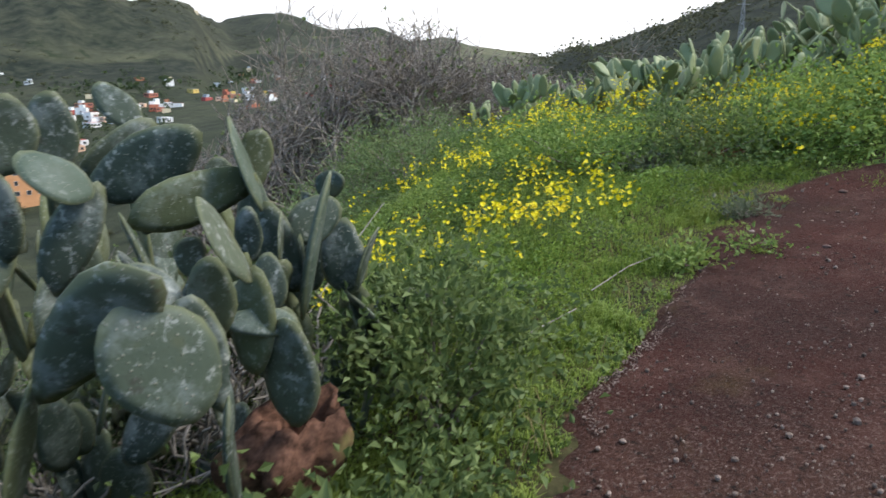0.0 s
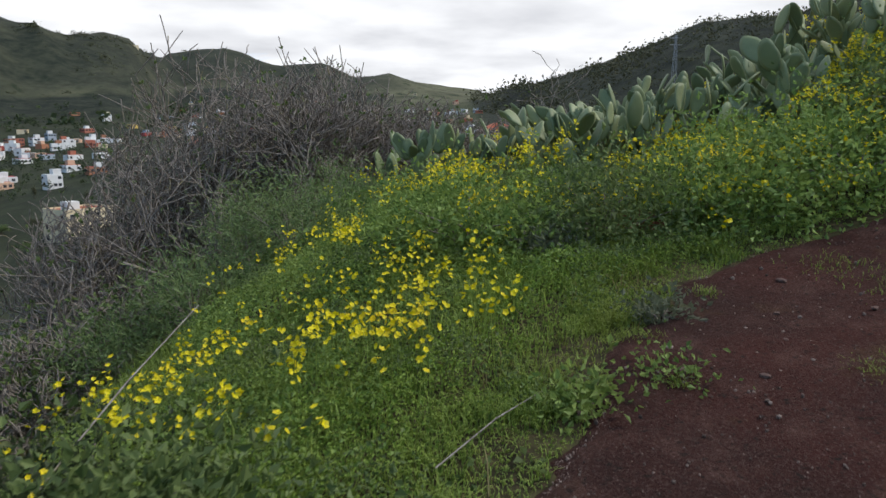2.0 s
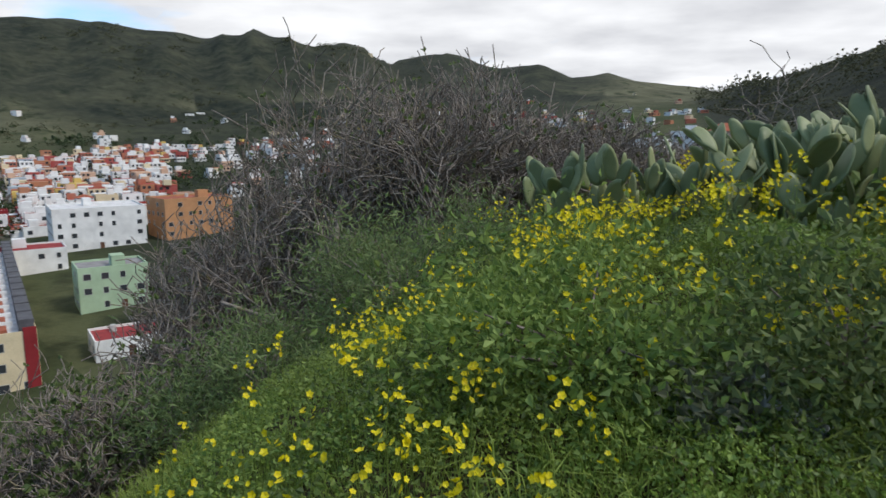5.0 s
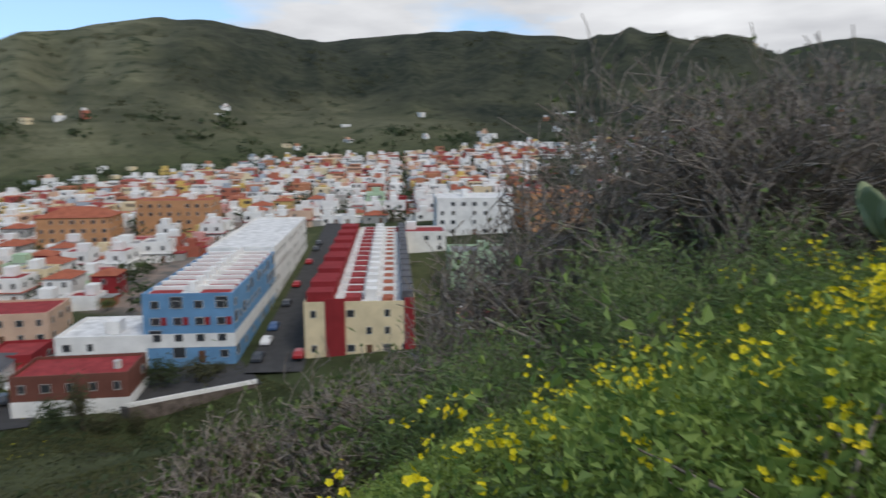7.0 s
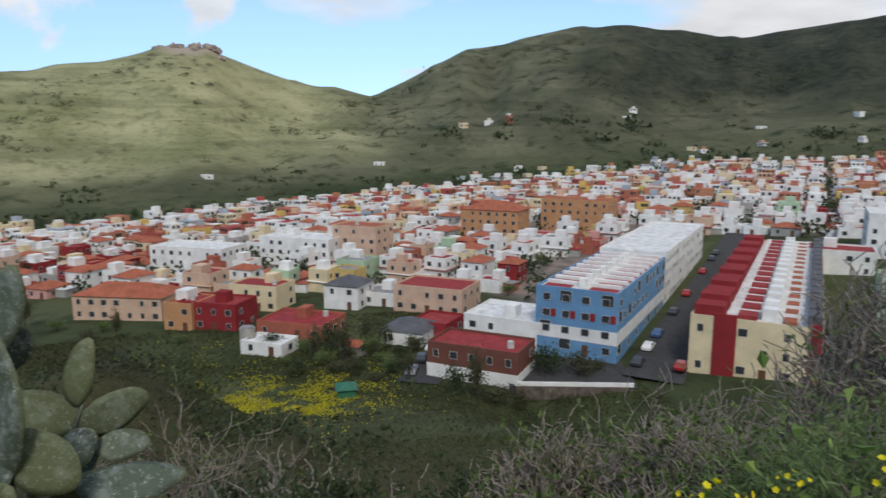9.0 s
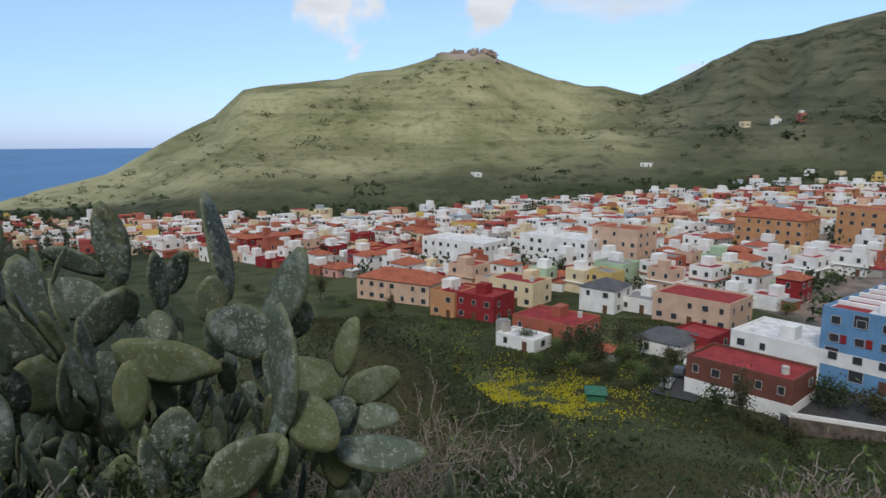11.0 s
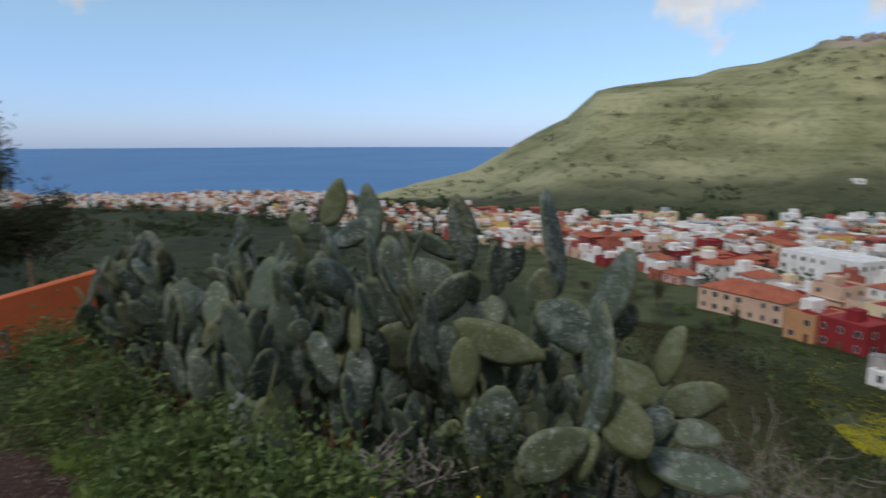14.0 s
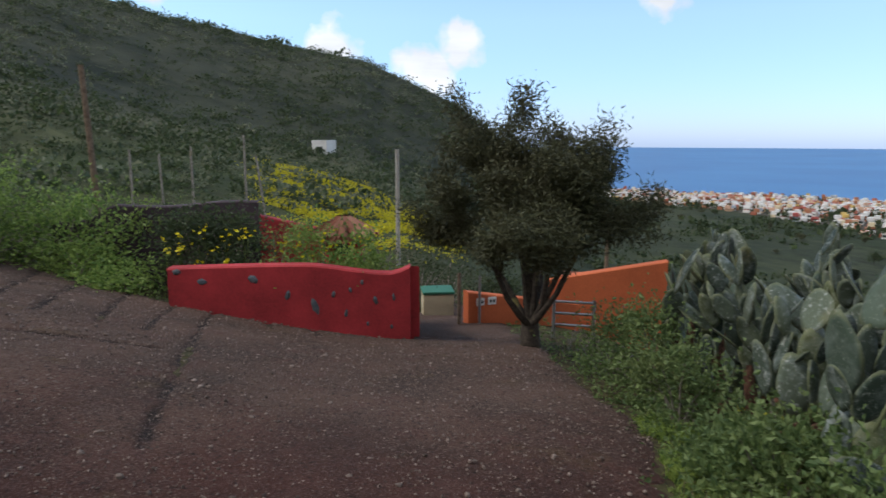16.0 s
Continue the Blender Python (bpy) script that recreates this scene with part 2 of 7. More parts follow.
def near_height(x, y):
    """The hillside that the track runs along, falling to -x, rising to +x."""
    z = 0.118 * softplus(y + 1.0, 0.8) - 0.19 * softplus(-y - 1.0, 0.8) - 0.118
    z = z - 0.10 * softplus(y - 9.0, 1.0) - 0.38 * softplus(y - 14.0, 0.8) * smooth(-1, 3, x)
    brow = -0.4 + 1.0 * smooth(1.5, 4.5, y) + 0.10 * np.maximum(y - 9, 0) - 1.2 * smooth(-1, -7, y)
    z = z - (0.50 + 0.16 * smooth(5.0, 7.0, y)) * softplus(brow - x, 0.5) - 0.22 * softplus(brow - 5 - x, 1.5) * smooth(-8, 2, y)
    z = z + (0.22 - 0.12 * smooth(0, 5, y)) * softplus(x - 2.0, 0.6)
    return z + 0.40 * (softplus(x - 4.6, 0.5) - softplus(x - 11.0, 1.0)) * smooth(2, 8, y) - 0.10 * softplus(x - 20, 3.0)


def hnoise(x, y, s, seed=0.0, octaves=4):
    """Cheap smooth noise out of turned sine waves, -1 to 1."""
    v, a, f = 0.0, 0.5, 1.0 / s
    for i in range(octaves):
        t = 0.7 + 1.9 * i + seed
        c, q = math.cos(t), math.sin(t)
        v = v + a * np.sin((x * c + y * q) * f + 1.3 * np.sin((y * c - x * q) * f * 0.77 + seed * 3.1 + i))
        a, f = a * 0.5, f * 2.03
    return v


# crests: bearing (left of +y), elevation of the crest seen from the track, distance
EYE_Z = 2.28
CREST_B = [-180, -169, -161, -154, -140, -110, -80, -45, -31, -25, -18, -13, -8.3, -3, 0, 3, 5.5, 8.8, 13.3, 18, 19.2, 21.8, 24, 28.5, 32, 39, 45.5,
           52, 54.7, 58, 62, 66.4, 71, 75, 78, 83.2, 88, 91.6, 94.9, 95.8, 98.6, 103.7, 109, 115.6, 118, 122.8, 126, 132, 134, 160, 168, 171.8, 175.6, 180]
CREST_E = [6.2, 8.3, 9.8, 11.4, 14, 17, 16, 11, 8.6, 8.6, 6.1, 4.5, 3.2, 4.2, 5.1, 4.7, 5.8, 5.5, 6.7, 5.8, 6.8, 7.4, 6.9, 8.0, 7.6, 8.1, 8.2,
           7.6, 7.5, 8.4, 8.6, 8.4, 7.8, 7.1, 5.6, 3.6, 4.6, 5.0, 6.3, 6.8, 6.7, 5.4, 4.85, 3.8, 1.6, -0.9, -2.7, -4.3, -4.9, -4.4, -1.5, 2.4, 4.2, 6.2]
DIST_B = [-180, -150, -100, -45, -30, -12, -7, 17, 20, 60, 80, 84, 98, 118, 131, 137, 163, 172, 180]
DIST_C = [330, 300, 220, 420, 520, 700, 1900, 1900, 1250, 1150, 1000, 950, 880, 860, 820, 1010, 1010, 330, 330]   # crest
DIST_F = [90, 70, 25, 110, 180, 330, 900, 900, 620, 560, 520, 470, 420, 430, 560, 700, 700, 130, 90]            # foot
FLOOR_B = [-180, -150, -100, -40, -15, 10, 30, 60, 80, 100, 120, 140, 160, 175, 180]
FLOOR_Z = [-6, 5, 15, 8, -4, -18, -34, -38.5, -38.5, -38.5, -37.5, -36, -30, -9, -6]
FLOOR_S = [-0.07, -0.03, 0.0, 0.02, 0.05, 0.058, 0.052, 0.040, 0.012, -0.012, -0.030, -0.040, -0.042, -0.07, -0.07]


def crest_at(b):
    return np.interp(b, CREST_B, CREST_E), np.interp(b, DIST_B, DIST_C), np.interp(b, DIST_B, DIST_F), np.interp(b, FLOOR_B, FLOOR_S)


CX, CY = 1.85, 5.7    # the standing point that the valley is laid out around


def land(x, y):
    """Height of the ground, and how far it belongs to a hillside."""
    x, y = np.asarray(x, float), np.asarray(y, float)
    dx, dy = x - CX, y - CY
    r = np.hypot(dx, dy) + 1e-6
    b = np.degrees(np.arctan2(-dx, dy))
    el, dc, df, fs = crest_at(b)
    # wavy feet and crests so that hills are not laid on circles
    wob = hnoise(x, y, 90, 1.0)
    near = near_height(x, y)
    down = np.clip(near, -33.0 - 2.0 * hnoise(x, y, 25, 2.0), 40)
    floor = np.interp(b, FLOOR_B, FLOOR_Z) + fs * np.maximum(r - 95, 0) + 1.2 * hnoise(x, y, 60, 3.0)
    hc = EYE_Z + np.tan(np.radians(el)) * dc
    k = (r - df * (1 + 0.10 * wob)) / (dc - df)
    kk = np.clip(k, 0, 1)
    prof = 0.62 * kk ** 1.35 + 0.38 * kk * kk * (3 - 2 * kk)
    gully = 0.75 * hnoise(b * 2.6 + 0.012 * r + 2.0 * wob, r * 0.008, 9, 5.0, 4) + 0.5 * hnoise(x, y, 60, 7.0)
    spur = 1 - 2 * np.abs(hnoise(b * 1.5 + 1.2 * wob, r * 0.003, 4.5, 11.0, 3)) ** 0.7
    rise = (hc - floor) * prof * (1 + (0.13 * gully + 0.14 * spur * smooth(10, 25, b) * smooth(100, 80, b)) * np.sin(np.pi * kk) ** 0.8)
    back = np.where(r > dc, -(r - dc) * 0.22, 0.0)
    far = floor + np.where(hc > floor, rise, (hc - floor) * prof) + back
    far = np.maximum(far, -95.0)
    t = smooth(38, 105, r + 10 * hnoise(x, y, 40, 6.0))
    z = down * (1 - t) + far * t
    z = z - 3.4 * np.exp(-((b - 65.5) / 7.0) ** 4) * smooth(103, 98, r) * smooth(74, 90, r)
    return z, kk * t, b, r


def up(x, y):
    return float(land(x, y)[0])


SEA_Z = -78.0
# where the town stands, by bearing
NEAR_B = [20, 36, 45, 56, 62, 67, 70, 76, 85, 95, 105, 115, 125, 135, 150, 165, 172]
NEAR_R = [330, 250, 240, 245, 245, 150, 150, 170, 175, 180, 190, 235, 285, 350, 500, 590, 640]
FAR_R = [820, 640, 560, 520, 500, 480, 470, 450, 430, 400, 380, 390, 430, 560, 860, 900, 900]


def mesh_object(name, verts, faces, mat, smooth_shade=False):
    me = bpy.data.meshes.new(name)
    me.from_pydata(verts, [], faces)
    me.update()
    if mat is not None:
        me.materials.append(mat)
    if smooth_shade:
        me.polygons.foreach_set("use_smooth", [True] * len(me.polygons))
    return new(name, me)


def build_ground():
    nb, nr = 900, 190
    rr = np.concatenate([np.linspace(0.0, 1.0, 4)[:-1], np.geomspace(1.0, 4950, nr)])
    bb = np.radians(np.linspace(0, 360, nb, endpoint=False))
    R_, B_ = np.meshgrid(rr, bb, indexing="ij")
    X, Y = CX - R_ * np.sin(B_), CY + R_ * np.cos(B_)
    Z, K, Bd, Rd = land(X, Y)
    Z = Z + 0.012 * hnoise(X, Y, 0.35, 4.0) * (Rd < 60)
    n = len(rr)
    verts = np.stack([X, Y, Z], -1).reshape(-1, 3)
    i, j = np.meshgrid(np.arange(n - 1), np.arange(nb), indexing="ij")
    a, c = i * nb + j, i * nb + (j + 1) % nb
    faces = np.stack([a, c, c + nb, a + nb], -1).reshape(-1, 4)
    ob = mesh_object("ground", verts.tolist(), faces.tolist(), M_GROUND, True)
    me = ob.data
    crag = np.exp(-((Bd - 97.2) / 2.6) ** 2) * smooth(0.84, 0.96, K) + np.exp(-((Bd - 112) / 5.0) ** 2) * smooth(0.9, 1.0, K) * 0.8
    # scrub on the right hill; cloud shade painted on hills at bearings -8 to 74
    wood_shade_v = 0.85 * smooth(-4, -12, Bd) * smooth(-60, -30, Bd) * smooth(0.0, 0.3, K) + 0.66 * smooth(-8, 4, Bd) * smooth(74, 60, Bd) * smooth(0.12, 0.45, K)
    # scrub and trees on the other slopes and the valley floor
    wood_shade_v = wood_shade_v + 0.62 * ((Bd > 165) | (Bd < -120)) * smooth(0.1, 0.3, K)
    wood_shade_v = wood_shade_v + 0.8 * smooth(-5, -9, Bd) * smooth(-75, -60, Bd) * smooth(20, 40, Rd) * (K < 0.3)
    wood_shade_v = wood_shade_v + 0.6 * smooth(50, 36, Bd) * smooth(-6, 4, Bd) * smooth(40, 70, Rd) * (K < 0.3)
    wood_shade_v = wood_shade_v + 0.5 * smooth(112, 128, Bd) * smooth(174, 166, Bd) * smooth(25, 50, Rd) * (K < 0.3)
    tn = smooth(36, 40, Bd) * smooth(174, 170, Bd) * smooth(-8, 8, Rd - np.interp(Bd, NEAR_B, NEAR_R)) * smooth(-30, 40, np.interp(Bd, NEAR_B, FAR_R) - Rd)
    # the last attribute marks the slopes coloured as if sunlit, by bearing
    for name, arr in (("town", tn), ("hill", K), ("dist", Rd), ("rock", crag), ("wood_shade", wood_shade_v), ("sunlit", smooth(74, 90, Bd + 6 * hnoise(X, Y, 80, 2.0)) * smooth(150, 130, Bd) * smooth(0.08, 0.42, K + 0.10 * hnoise(X, Y, 50, 4.0)))):
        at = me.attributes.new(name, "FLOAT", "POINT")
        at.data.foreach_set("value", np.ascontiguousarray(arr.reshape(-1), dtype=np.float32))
    return tagged(ob, "grassy hillside, valley floor and terraced green hills", "ground", kind="structure")


build_ground()
sea_n = 48
sea = mesh_object("water", [(0, 0, SEA_Z)] + [(-4990 * math.sin(2 * math.pi * i / sea_n), 4990 * math.cos(2 * math.pi * i / sea_n), SEA_Z) for i in range(sea_n)],
                  [(0, 1 + i, 1 + (i + 1) % sea_n) for i in range(sea_n)], M_SEA)
tagged(sea, "deep blue calm sea reaching to the horizon", "sea", kind="structure")

# ---------------------------------------------------------------- plant and stone materials


def leaf_mat(name, dark, lite, rough=0.6, trans=0.4, scale=3.0):
    m = Mat(name, rough, spec=0.35)
    f = m.math("ADD", m.math("MULTIPLY", m.island(), 0.6), m.math("MULTIPLY", m.noise(scale, 3), 0.5))
    c = m.mix(m.step(f, 0.25, 0.85), dark, lite)
    dull = ((dark[0] + lite[0]) * 0.50, (dark[1] + lite[1]) * 0.38, (dark[2] + lite[2]) * 0.40)
    c = m.mix(m.step(m.noise(scale * 0.55, 4), 0.52, 0.68, 0, 0.4), c, dull)
    m.color(c)
    return m.through_leaf(c, trans).m


M_GRASS = leaf_mat("grass_blade", (0.115, 0.182, 0.030), (0.300, 0.385, 0.080), scale=1.2)
M_DRYGRASS = leaf_mat("dry_grass", (0.200, 0.165, 0.070), (0.360, 0.300, 0.150), scale=1.2)
M_CLOVER = leaf_mat("clover_leaf", (0.100, 0.180, 0.024), (0.285, 0.390, 0.070), scale=1.5)
M_FIELDGRASS = leaf_mat("field_grass_blade", (0.024, 0.034, 0.012), (0.115, 0.122, 0.046), scale=0.05)
M_SLOPELEAF = leaf_mat("dull_slope_leaf", (0.022, 0.026, 0.014), (0.058, 0.058, 0.034), scale=0.6)
M_HERB = leaf_mat("herb_leaf", (0.090, 0.165, 0.036), (0.290, 0.390, 0.100), scale=1.5)
M_BUSHLEAF = leaf_mat("bush_leaf", (0.060, 0.100, 0.030), (0.190, 0.250, 0.085))
M_FENNEL = leaf_mat("feathery_leaf", (0.105, 0.165, 0.058), (0.235, 0.305, 0.118))
M_DARKLEAF = leaf_mat("dark_leaf", (0.028, 0.045, 0.018), (0.078, 0.105, 0.044))
M_GREYLEAF = leaf_mat("grey_green_leaf", (0.093, 0.115, 0.067), (0.178, 0.191, 0.119))
M_TREELEAF = leaf_mat("tree_needle", (0.036, 0.040, 0.018), (0.092, 0.094, 0.042), rough=0.65, trans=0.2)
M_PETAL = leaf_mat("yellow_petal", (0.62, 0.52, 0.006), (0.86, 0.74, 0.012), rough=0.5, trans=0.3)
M_REDLEAF = leaf_mat("reddish_dead_leaf", (0.085, 0.030, 0.018), (0.200, 0.085, 0.045))


def bark_mat(name, dark, lite, scale=18):
    m = Mat(name, 0.9, spec=0.15)
    f = m.noise(scale, 6, 0.65)
    c = m.mix(m.step(f, 0.35, 0.65), dark, lite)
    c = m.mix(m.step(m.noise(4.0, 3), 0.6, 0.72, 0, 0.7), c, (0.22, 0.19, 0.07))
    return m.color(c).bump(f, 0.6, 0.01).m


M_TWIG = bark_mat("grey_bark", (0.110, 0.092, 0.078), (0.330, 0.285, 0.245))
M_PALETWIG = bark_mat("pale_bark", (0.16, 0.142, 0.125), (0.33, 0.30, 0.27))
M_BARK = bark_mat("dark_bark", (0.030, 0.024, 0.020), (0.080, 0.065, 0.052))
M_STUMP = bark_mat("rotten_brown_wood", (0.030, 0.015, 0.010), (0.165, 0.085, 0.058), 22)

c = Mat("cactus_pad_skin", 0.6, spec=0.2)
cc = c.mix(c.step(c.math("ADD", c.math("MULTIPLY", c.rand(), 0.6), c.math("MULTIPLY", c.noise(5, 4), 0.45)), 0.2, 0.85), (0.026, 0.040, 0.033), (0.082, 0.102, 0.072))
cc = c.mix(c.step(c.noise(7.5, 6, 0.7), 0.50, 0.64, 0, 0.80), cc, (0.185, 0.212, 0.200))
cc = c.mix(c.step(c.noise(31, 4, 0.7), 0.57, 0.65, 0, 0.75), cc, (0.33, 0.35, 0.33))
cc = c.mix(c.step(c.noise(19, 5, 0.7), 0.60, 0.70, 0, 0.7), cc, (0.050, 0.040, 0.034))
cc = c.mix(c.step(c.noise(2.6, 4), 0.62, 0.75, 0, 0.6), cc, (0.19, 0.165, 0.05))
cc = c.mix(c.step(c.noise(3.4, 5, 0.7), 0.69, 0.76, 0, 0.7), cc, (0.085, 0.055, 0.040))
sx = c.n.new("ShaderNodeSeparateXYZ")
c.l.new(c.co.outputs["Object"], sx.inputs[0])
rim = c.math("SQRT", c.math("ADD", c.math("POWER", c.math("MULTIPLY", sx.outputs[0], 2.0), 2.0), c.math("POWER", c.math("SUBTRACT", c.math("MULTIPLY", sx.outputs[2], 2.0), 1.0), 2.0)))
hue = c.math("FRACT", c.math("MULTIPLY", c.rand(), 7.3))
cc = c.mix(c.step(hue, 0.62, 0.95, 0, 0.6), cc, (0.125, 0.138, 0.056))
cc = c.mix(c.step(hue, 0.0, 0.22, 0.7, 0.0), cc, (0.076, 0.106, 0.078))
cc = c.mix(c.step(rim, 0.86, 0.98, 0, 0.55), cc, (0.150, 0.160, 0.078))
dots = c.voronoi(15, "obj")
cc = c.mix(c.step(dots, 0.09, 0.17, 0.85, 0.0), cc, (0.27, 0.26, 0.21))
c.color(cc).bump(c.math("ADD", c.math("MULTIPLY", c.noise(14, 4), 0.7), c.step(dots, 0.0, 0.25, 0.5, 0.0)), 0.35, 0.02)
c.rough(c.step(c.noise(10, 3), 0.3, 0.7, 0.42, 0.7))
M_PAD = c.m
gp = Mat("young_cactus_skin", 0.5, spec=0.35)
gc = gp.mix(gp.step(gp.math("ADD", gp.math("MULTIPLY", gp.rand(), 0.7), gp.math("MULTIPLY", gp.noise(4, 4), 0.4)), 0.2, 0.9), (0.130, 0.165, 0.078), (0.270, 0.300, 0.150))
gd = gp.voronoi(20, "obj")
gc = gp.mix(gp.step(gd, 0.10, 0.20, 0.6, 0.0), gc, (0.10, 0.09, 0.05))
gp.color(gc).bump(gp.noise(12, 4), 0.3, 0.02)
M_PAD_GREEN = gp.m

# ---------------------------------------------------------------- helpers for things
rng = np.random.default_rng(7)


def thing(name, loc, label, category, group="", kind=""):
    e = new(name)
    e.empty_display_size = 0.2
    e.location = loc
    return tagged(e, label, category, group, kind)


def np_mesh(name, verts, faces, mat, smooth_shade=False):
    me = bpy.data.meshes.new(name)
    me.from_pydata(np.asarray(verts).tolist(), [], faces if isinstance(faces, list) else faces.tolist())
    me.update()
    for m in (mat if isinstance(mat, (list, tuple)) else [mat]):
        me.materials.append(m)
    if smooth_shade:
        me.polygons.foreach_set("use_smooth", [True] * len(me.polygons))
    return me


def part(name, data, parent, label="", m=None):
    ob = new(name, data)
    ob.parent = parent
    if m is not None:
        ob.matrix_basis = m
    if label:
        ob["label"] = label
    return ob


def bm_mesh(name, bm, mat, smooth_shade=False):
    me = bpy.data.meshes.new(name)
    bm.to_mesh(me)
    bm.free()
    for m in (mat if isinstance(mat, (list, tuple)) else [mat]):
        me.materials.append(m)
    if smooth_shade:
        me.polygons.foreach_set("use_smooth", [True] * len(me.polygons))
    return me


def box_mesh(name, sx, sy, sz, mat, bevel=0.0, base=True):
    """A box, standing on its origin, with its edges rounded."""
    bm = bmesh.new()
    bmesh.ops.create_cube(bm, size=1.0)
    for v in bm.verts:
        v.co = Vector((v.co.x * sx, v.co.y * sy, (v.co.z + (0.5 if base else 0)) * sz))
    if bevel:
        bmesh.ops.bevel(bm, geom=bm.edges[:], offset=bevel, segments=2, affect="EDGES")
    return bm_mesh(name, bm, mat)


def unit(v):
    return v / np.maximum(np.linalg.norm(v, axis=-1, keepdims=True), 1e-9)


def leaves(name, P, D, length, width, mat, fold=0.25):
    """Many small leaves: P bases, D directions, each a folded blade with a pointed tip."""
    n = len(P)
    S = unit(np.cross(D, rng.normal(size=(n, 3))))
    Nn = np.cross(S, D)
    length, width = np.broadcast_to(length, n)[:, None], np.broadcast_to(width, n)[:, None]
    mid = P + D * length * 0.5
    V = np.stack([P, mid + S * width * 0.5 + Nn * width * fold, P + D * length - Nn * length * 0.12, mid - S * width * 0.5 + Nn * width * fold], 1).reshape(-1, 3)
    F = np.arange(n * 4).reshape(n, 4)
    return np_mesh(name, V, F, mat)


def blades(name, P, height, width, lean, mat):
    """Grass blades in two bent segments."""
    n = len(P)
    a = rng.uniform(0, 2 * np.pi, n)
    side = np.stack([np.cos(a), np.sin(a), np.zeros(n)], 1)
    out = np.stack([-np.sin(a), np.cos(a), np.zeros(n)], 1) * (rng.uniform(0.2, 1.0, n) * lean)[:, None]
    h = np.broadcast_to(height, n)[:, None]
    w = np.broadcast_to(width, n)[:, None]
    up_ = np.array([0, 0, 1.0])
    m1 = P + up_ * h * 0.55 + out * h * 0.3
    tip = P + up_ * h * (1 - 0.3 * lean) + out * h * 1.0
    V = np.stack([P - side * w, P + side * w, m1 + side * w * 0.75, m1 - side * w * 0.75, tip], 1).reshape(-1, 3)
    i = np.arange(n)[:, None] * 5
    F = (i + np.array([[0, 1, 2, 3]])).tolist() + (i + np.array([[3, 2, 4]])).tolist()
    return np_mesh(name, V, F, mat)


def tubes(name, segs, mat, sides=5):
    """Tapered limbs out of segments (start, end, radius, radius)."""
    A = np.array([s[0] for s in segs], float)
    B = np.array([s[1] for s in segs], float)
    ra, rb = np.array([s[2] for s in segs])[:, None], np.array([s[3] for s in segs])[:, None]
    d = unit(B - A)
    ref = np.where(np.abs(d[:, 2:3]) > 0.9, np.array([[1.0, 0, 0]]), np.array([[0, 0, 1.0]]))
    u = unit(np.cross(d, ref))
    v = np.cross(d, u)
    rings = []
    for P, r in ((A, ra), (B, rb)):
        for k in range(sides):
            t = 2 * math.pi * k / sides
            rings.append(P + r * (math.cos(t) * u + math.sin(t) * v))
    V = np.stack(rings, 1).reshape(-1, 3)
    i = np.arange(len(segs))[:, None] * 2 * sides
    F = np.concatenate([i + np.array([[k, (k + 1) % sides, sides + (k + 1) % sides, sides + k]]) for k in range(sides)])
    return np_mesh(name, V, F, mat, True)


def chain(name, pts, radii, mat, sides=7):
    """One limb: a single tapered tube through its points."""
    P_ = [Vector(q) for q in pts]
    V, F = [], []
    for i, q in enumerate(P_):
        d = (P_[min(i + 1, len(P_) - 1)] - P_[max(i - 1, 0)]).normalized()
        u = d.cross(Vector((0.3, 1, 0.1))).normalized()
        v = d.cross(u)
        for k in range(sides):
            t = 2 * math.pi * k / sides
            V.append(tuple(q + radii[i] * (math.cos(t) * u + math.sin(t) * v)))
    for i in range(len(P_) - 1):
        for k in range(sides):
            F.append((i * sides + k, i * sides + (k + 1) % sides, (i + 1) * sides + (k + 1) % sides, (i + 1) * sides + k))
    F.append(tuple(range(len(V) - sides, len(V))))
    return np_mesh(name, V, F, mat, True)


def ground_z(x, y):
    return land(x, y)[0]


# ---------------------------------------------------------------- the track
EDGE_Y = [-12, -7, -4, -1, 1, 2.3, 2.8, 3.43, 4.4, 5.28, 5.8, 6.2, 6.6]
EDGE_X = [-1.6, -0.5, -0.1, 0.0, 0.1, 0.32, 0.6, 1.12, 1.65, 2.30, 2.75, 3.5, 6.0]


def track(x, y):
    """Positive inside the track, about metres from its edge."""
    wob = 0.10 * hnoise(x, y, 0.35, 8.0) + 0.05 * hnoise(x, y, 0.09, 2.0)
    left = (x - np.interp(y, EDGE_Y, EDGE_X)) * 0.8
    right = np.interp(y, [-12, -7, -5.5, 0, 3, 4.3, 6.4], [1.5, 1.6, 9.0, 9.2, 7.2, 5.6, 5.2]) - x
    wall = np.where(x > 1.55, y + 2.85 + 0.09 * (x - 1.55) + 0.75 * np.maximum(x - 4.7, 0), 9.0)
    return np.minimum(np.minimum(left, right), np.minimum(np.minimum(6.5 - y, wall), y + 11)) + wob


GROOVES = [(4.19, -3.1, 3.46, 2.0), (4.66, -3.05, 4.35, -0.9), (5.41, -3.6, 4.80, -0.9), (6.2, -4.2, 5.4, -1.0), (7.02, -4.8, 6.0, -1.5), (2.9, -2.9, 2.75, -2.2), (6.9, 0.35, 4.0, -0.2), (3.5, -2.95, 3.3, -2.3)]


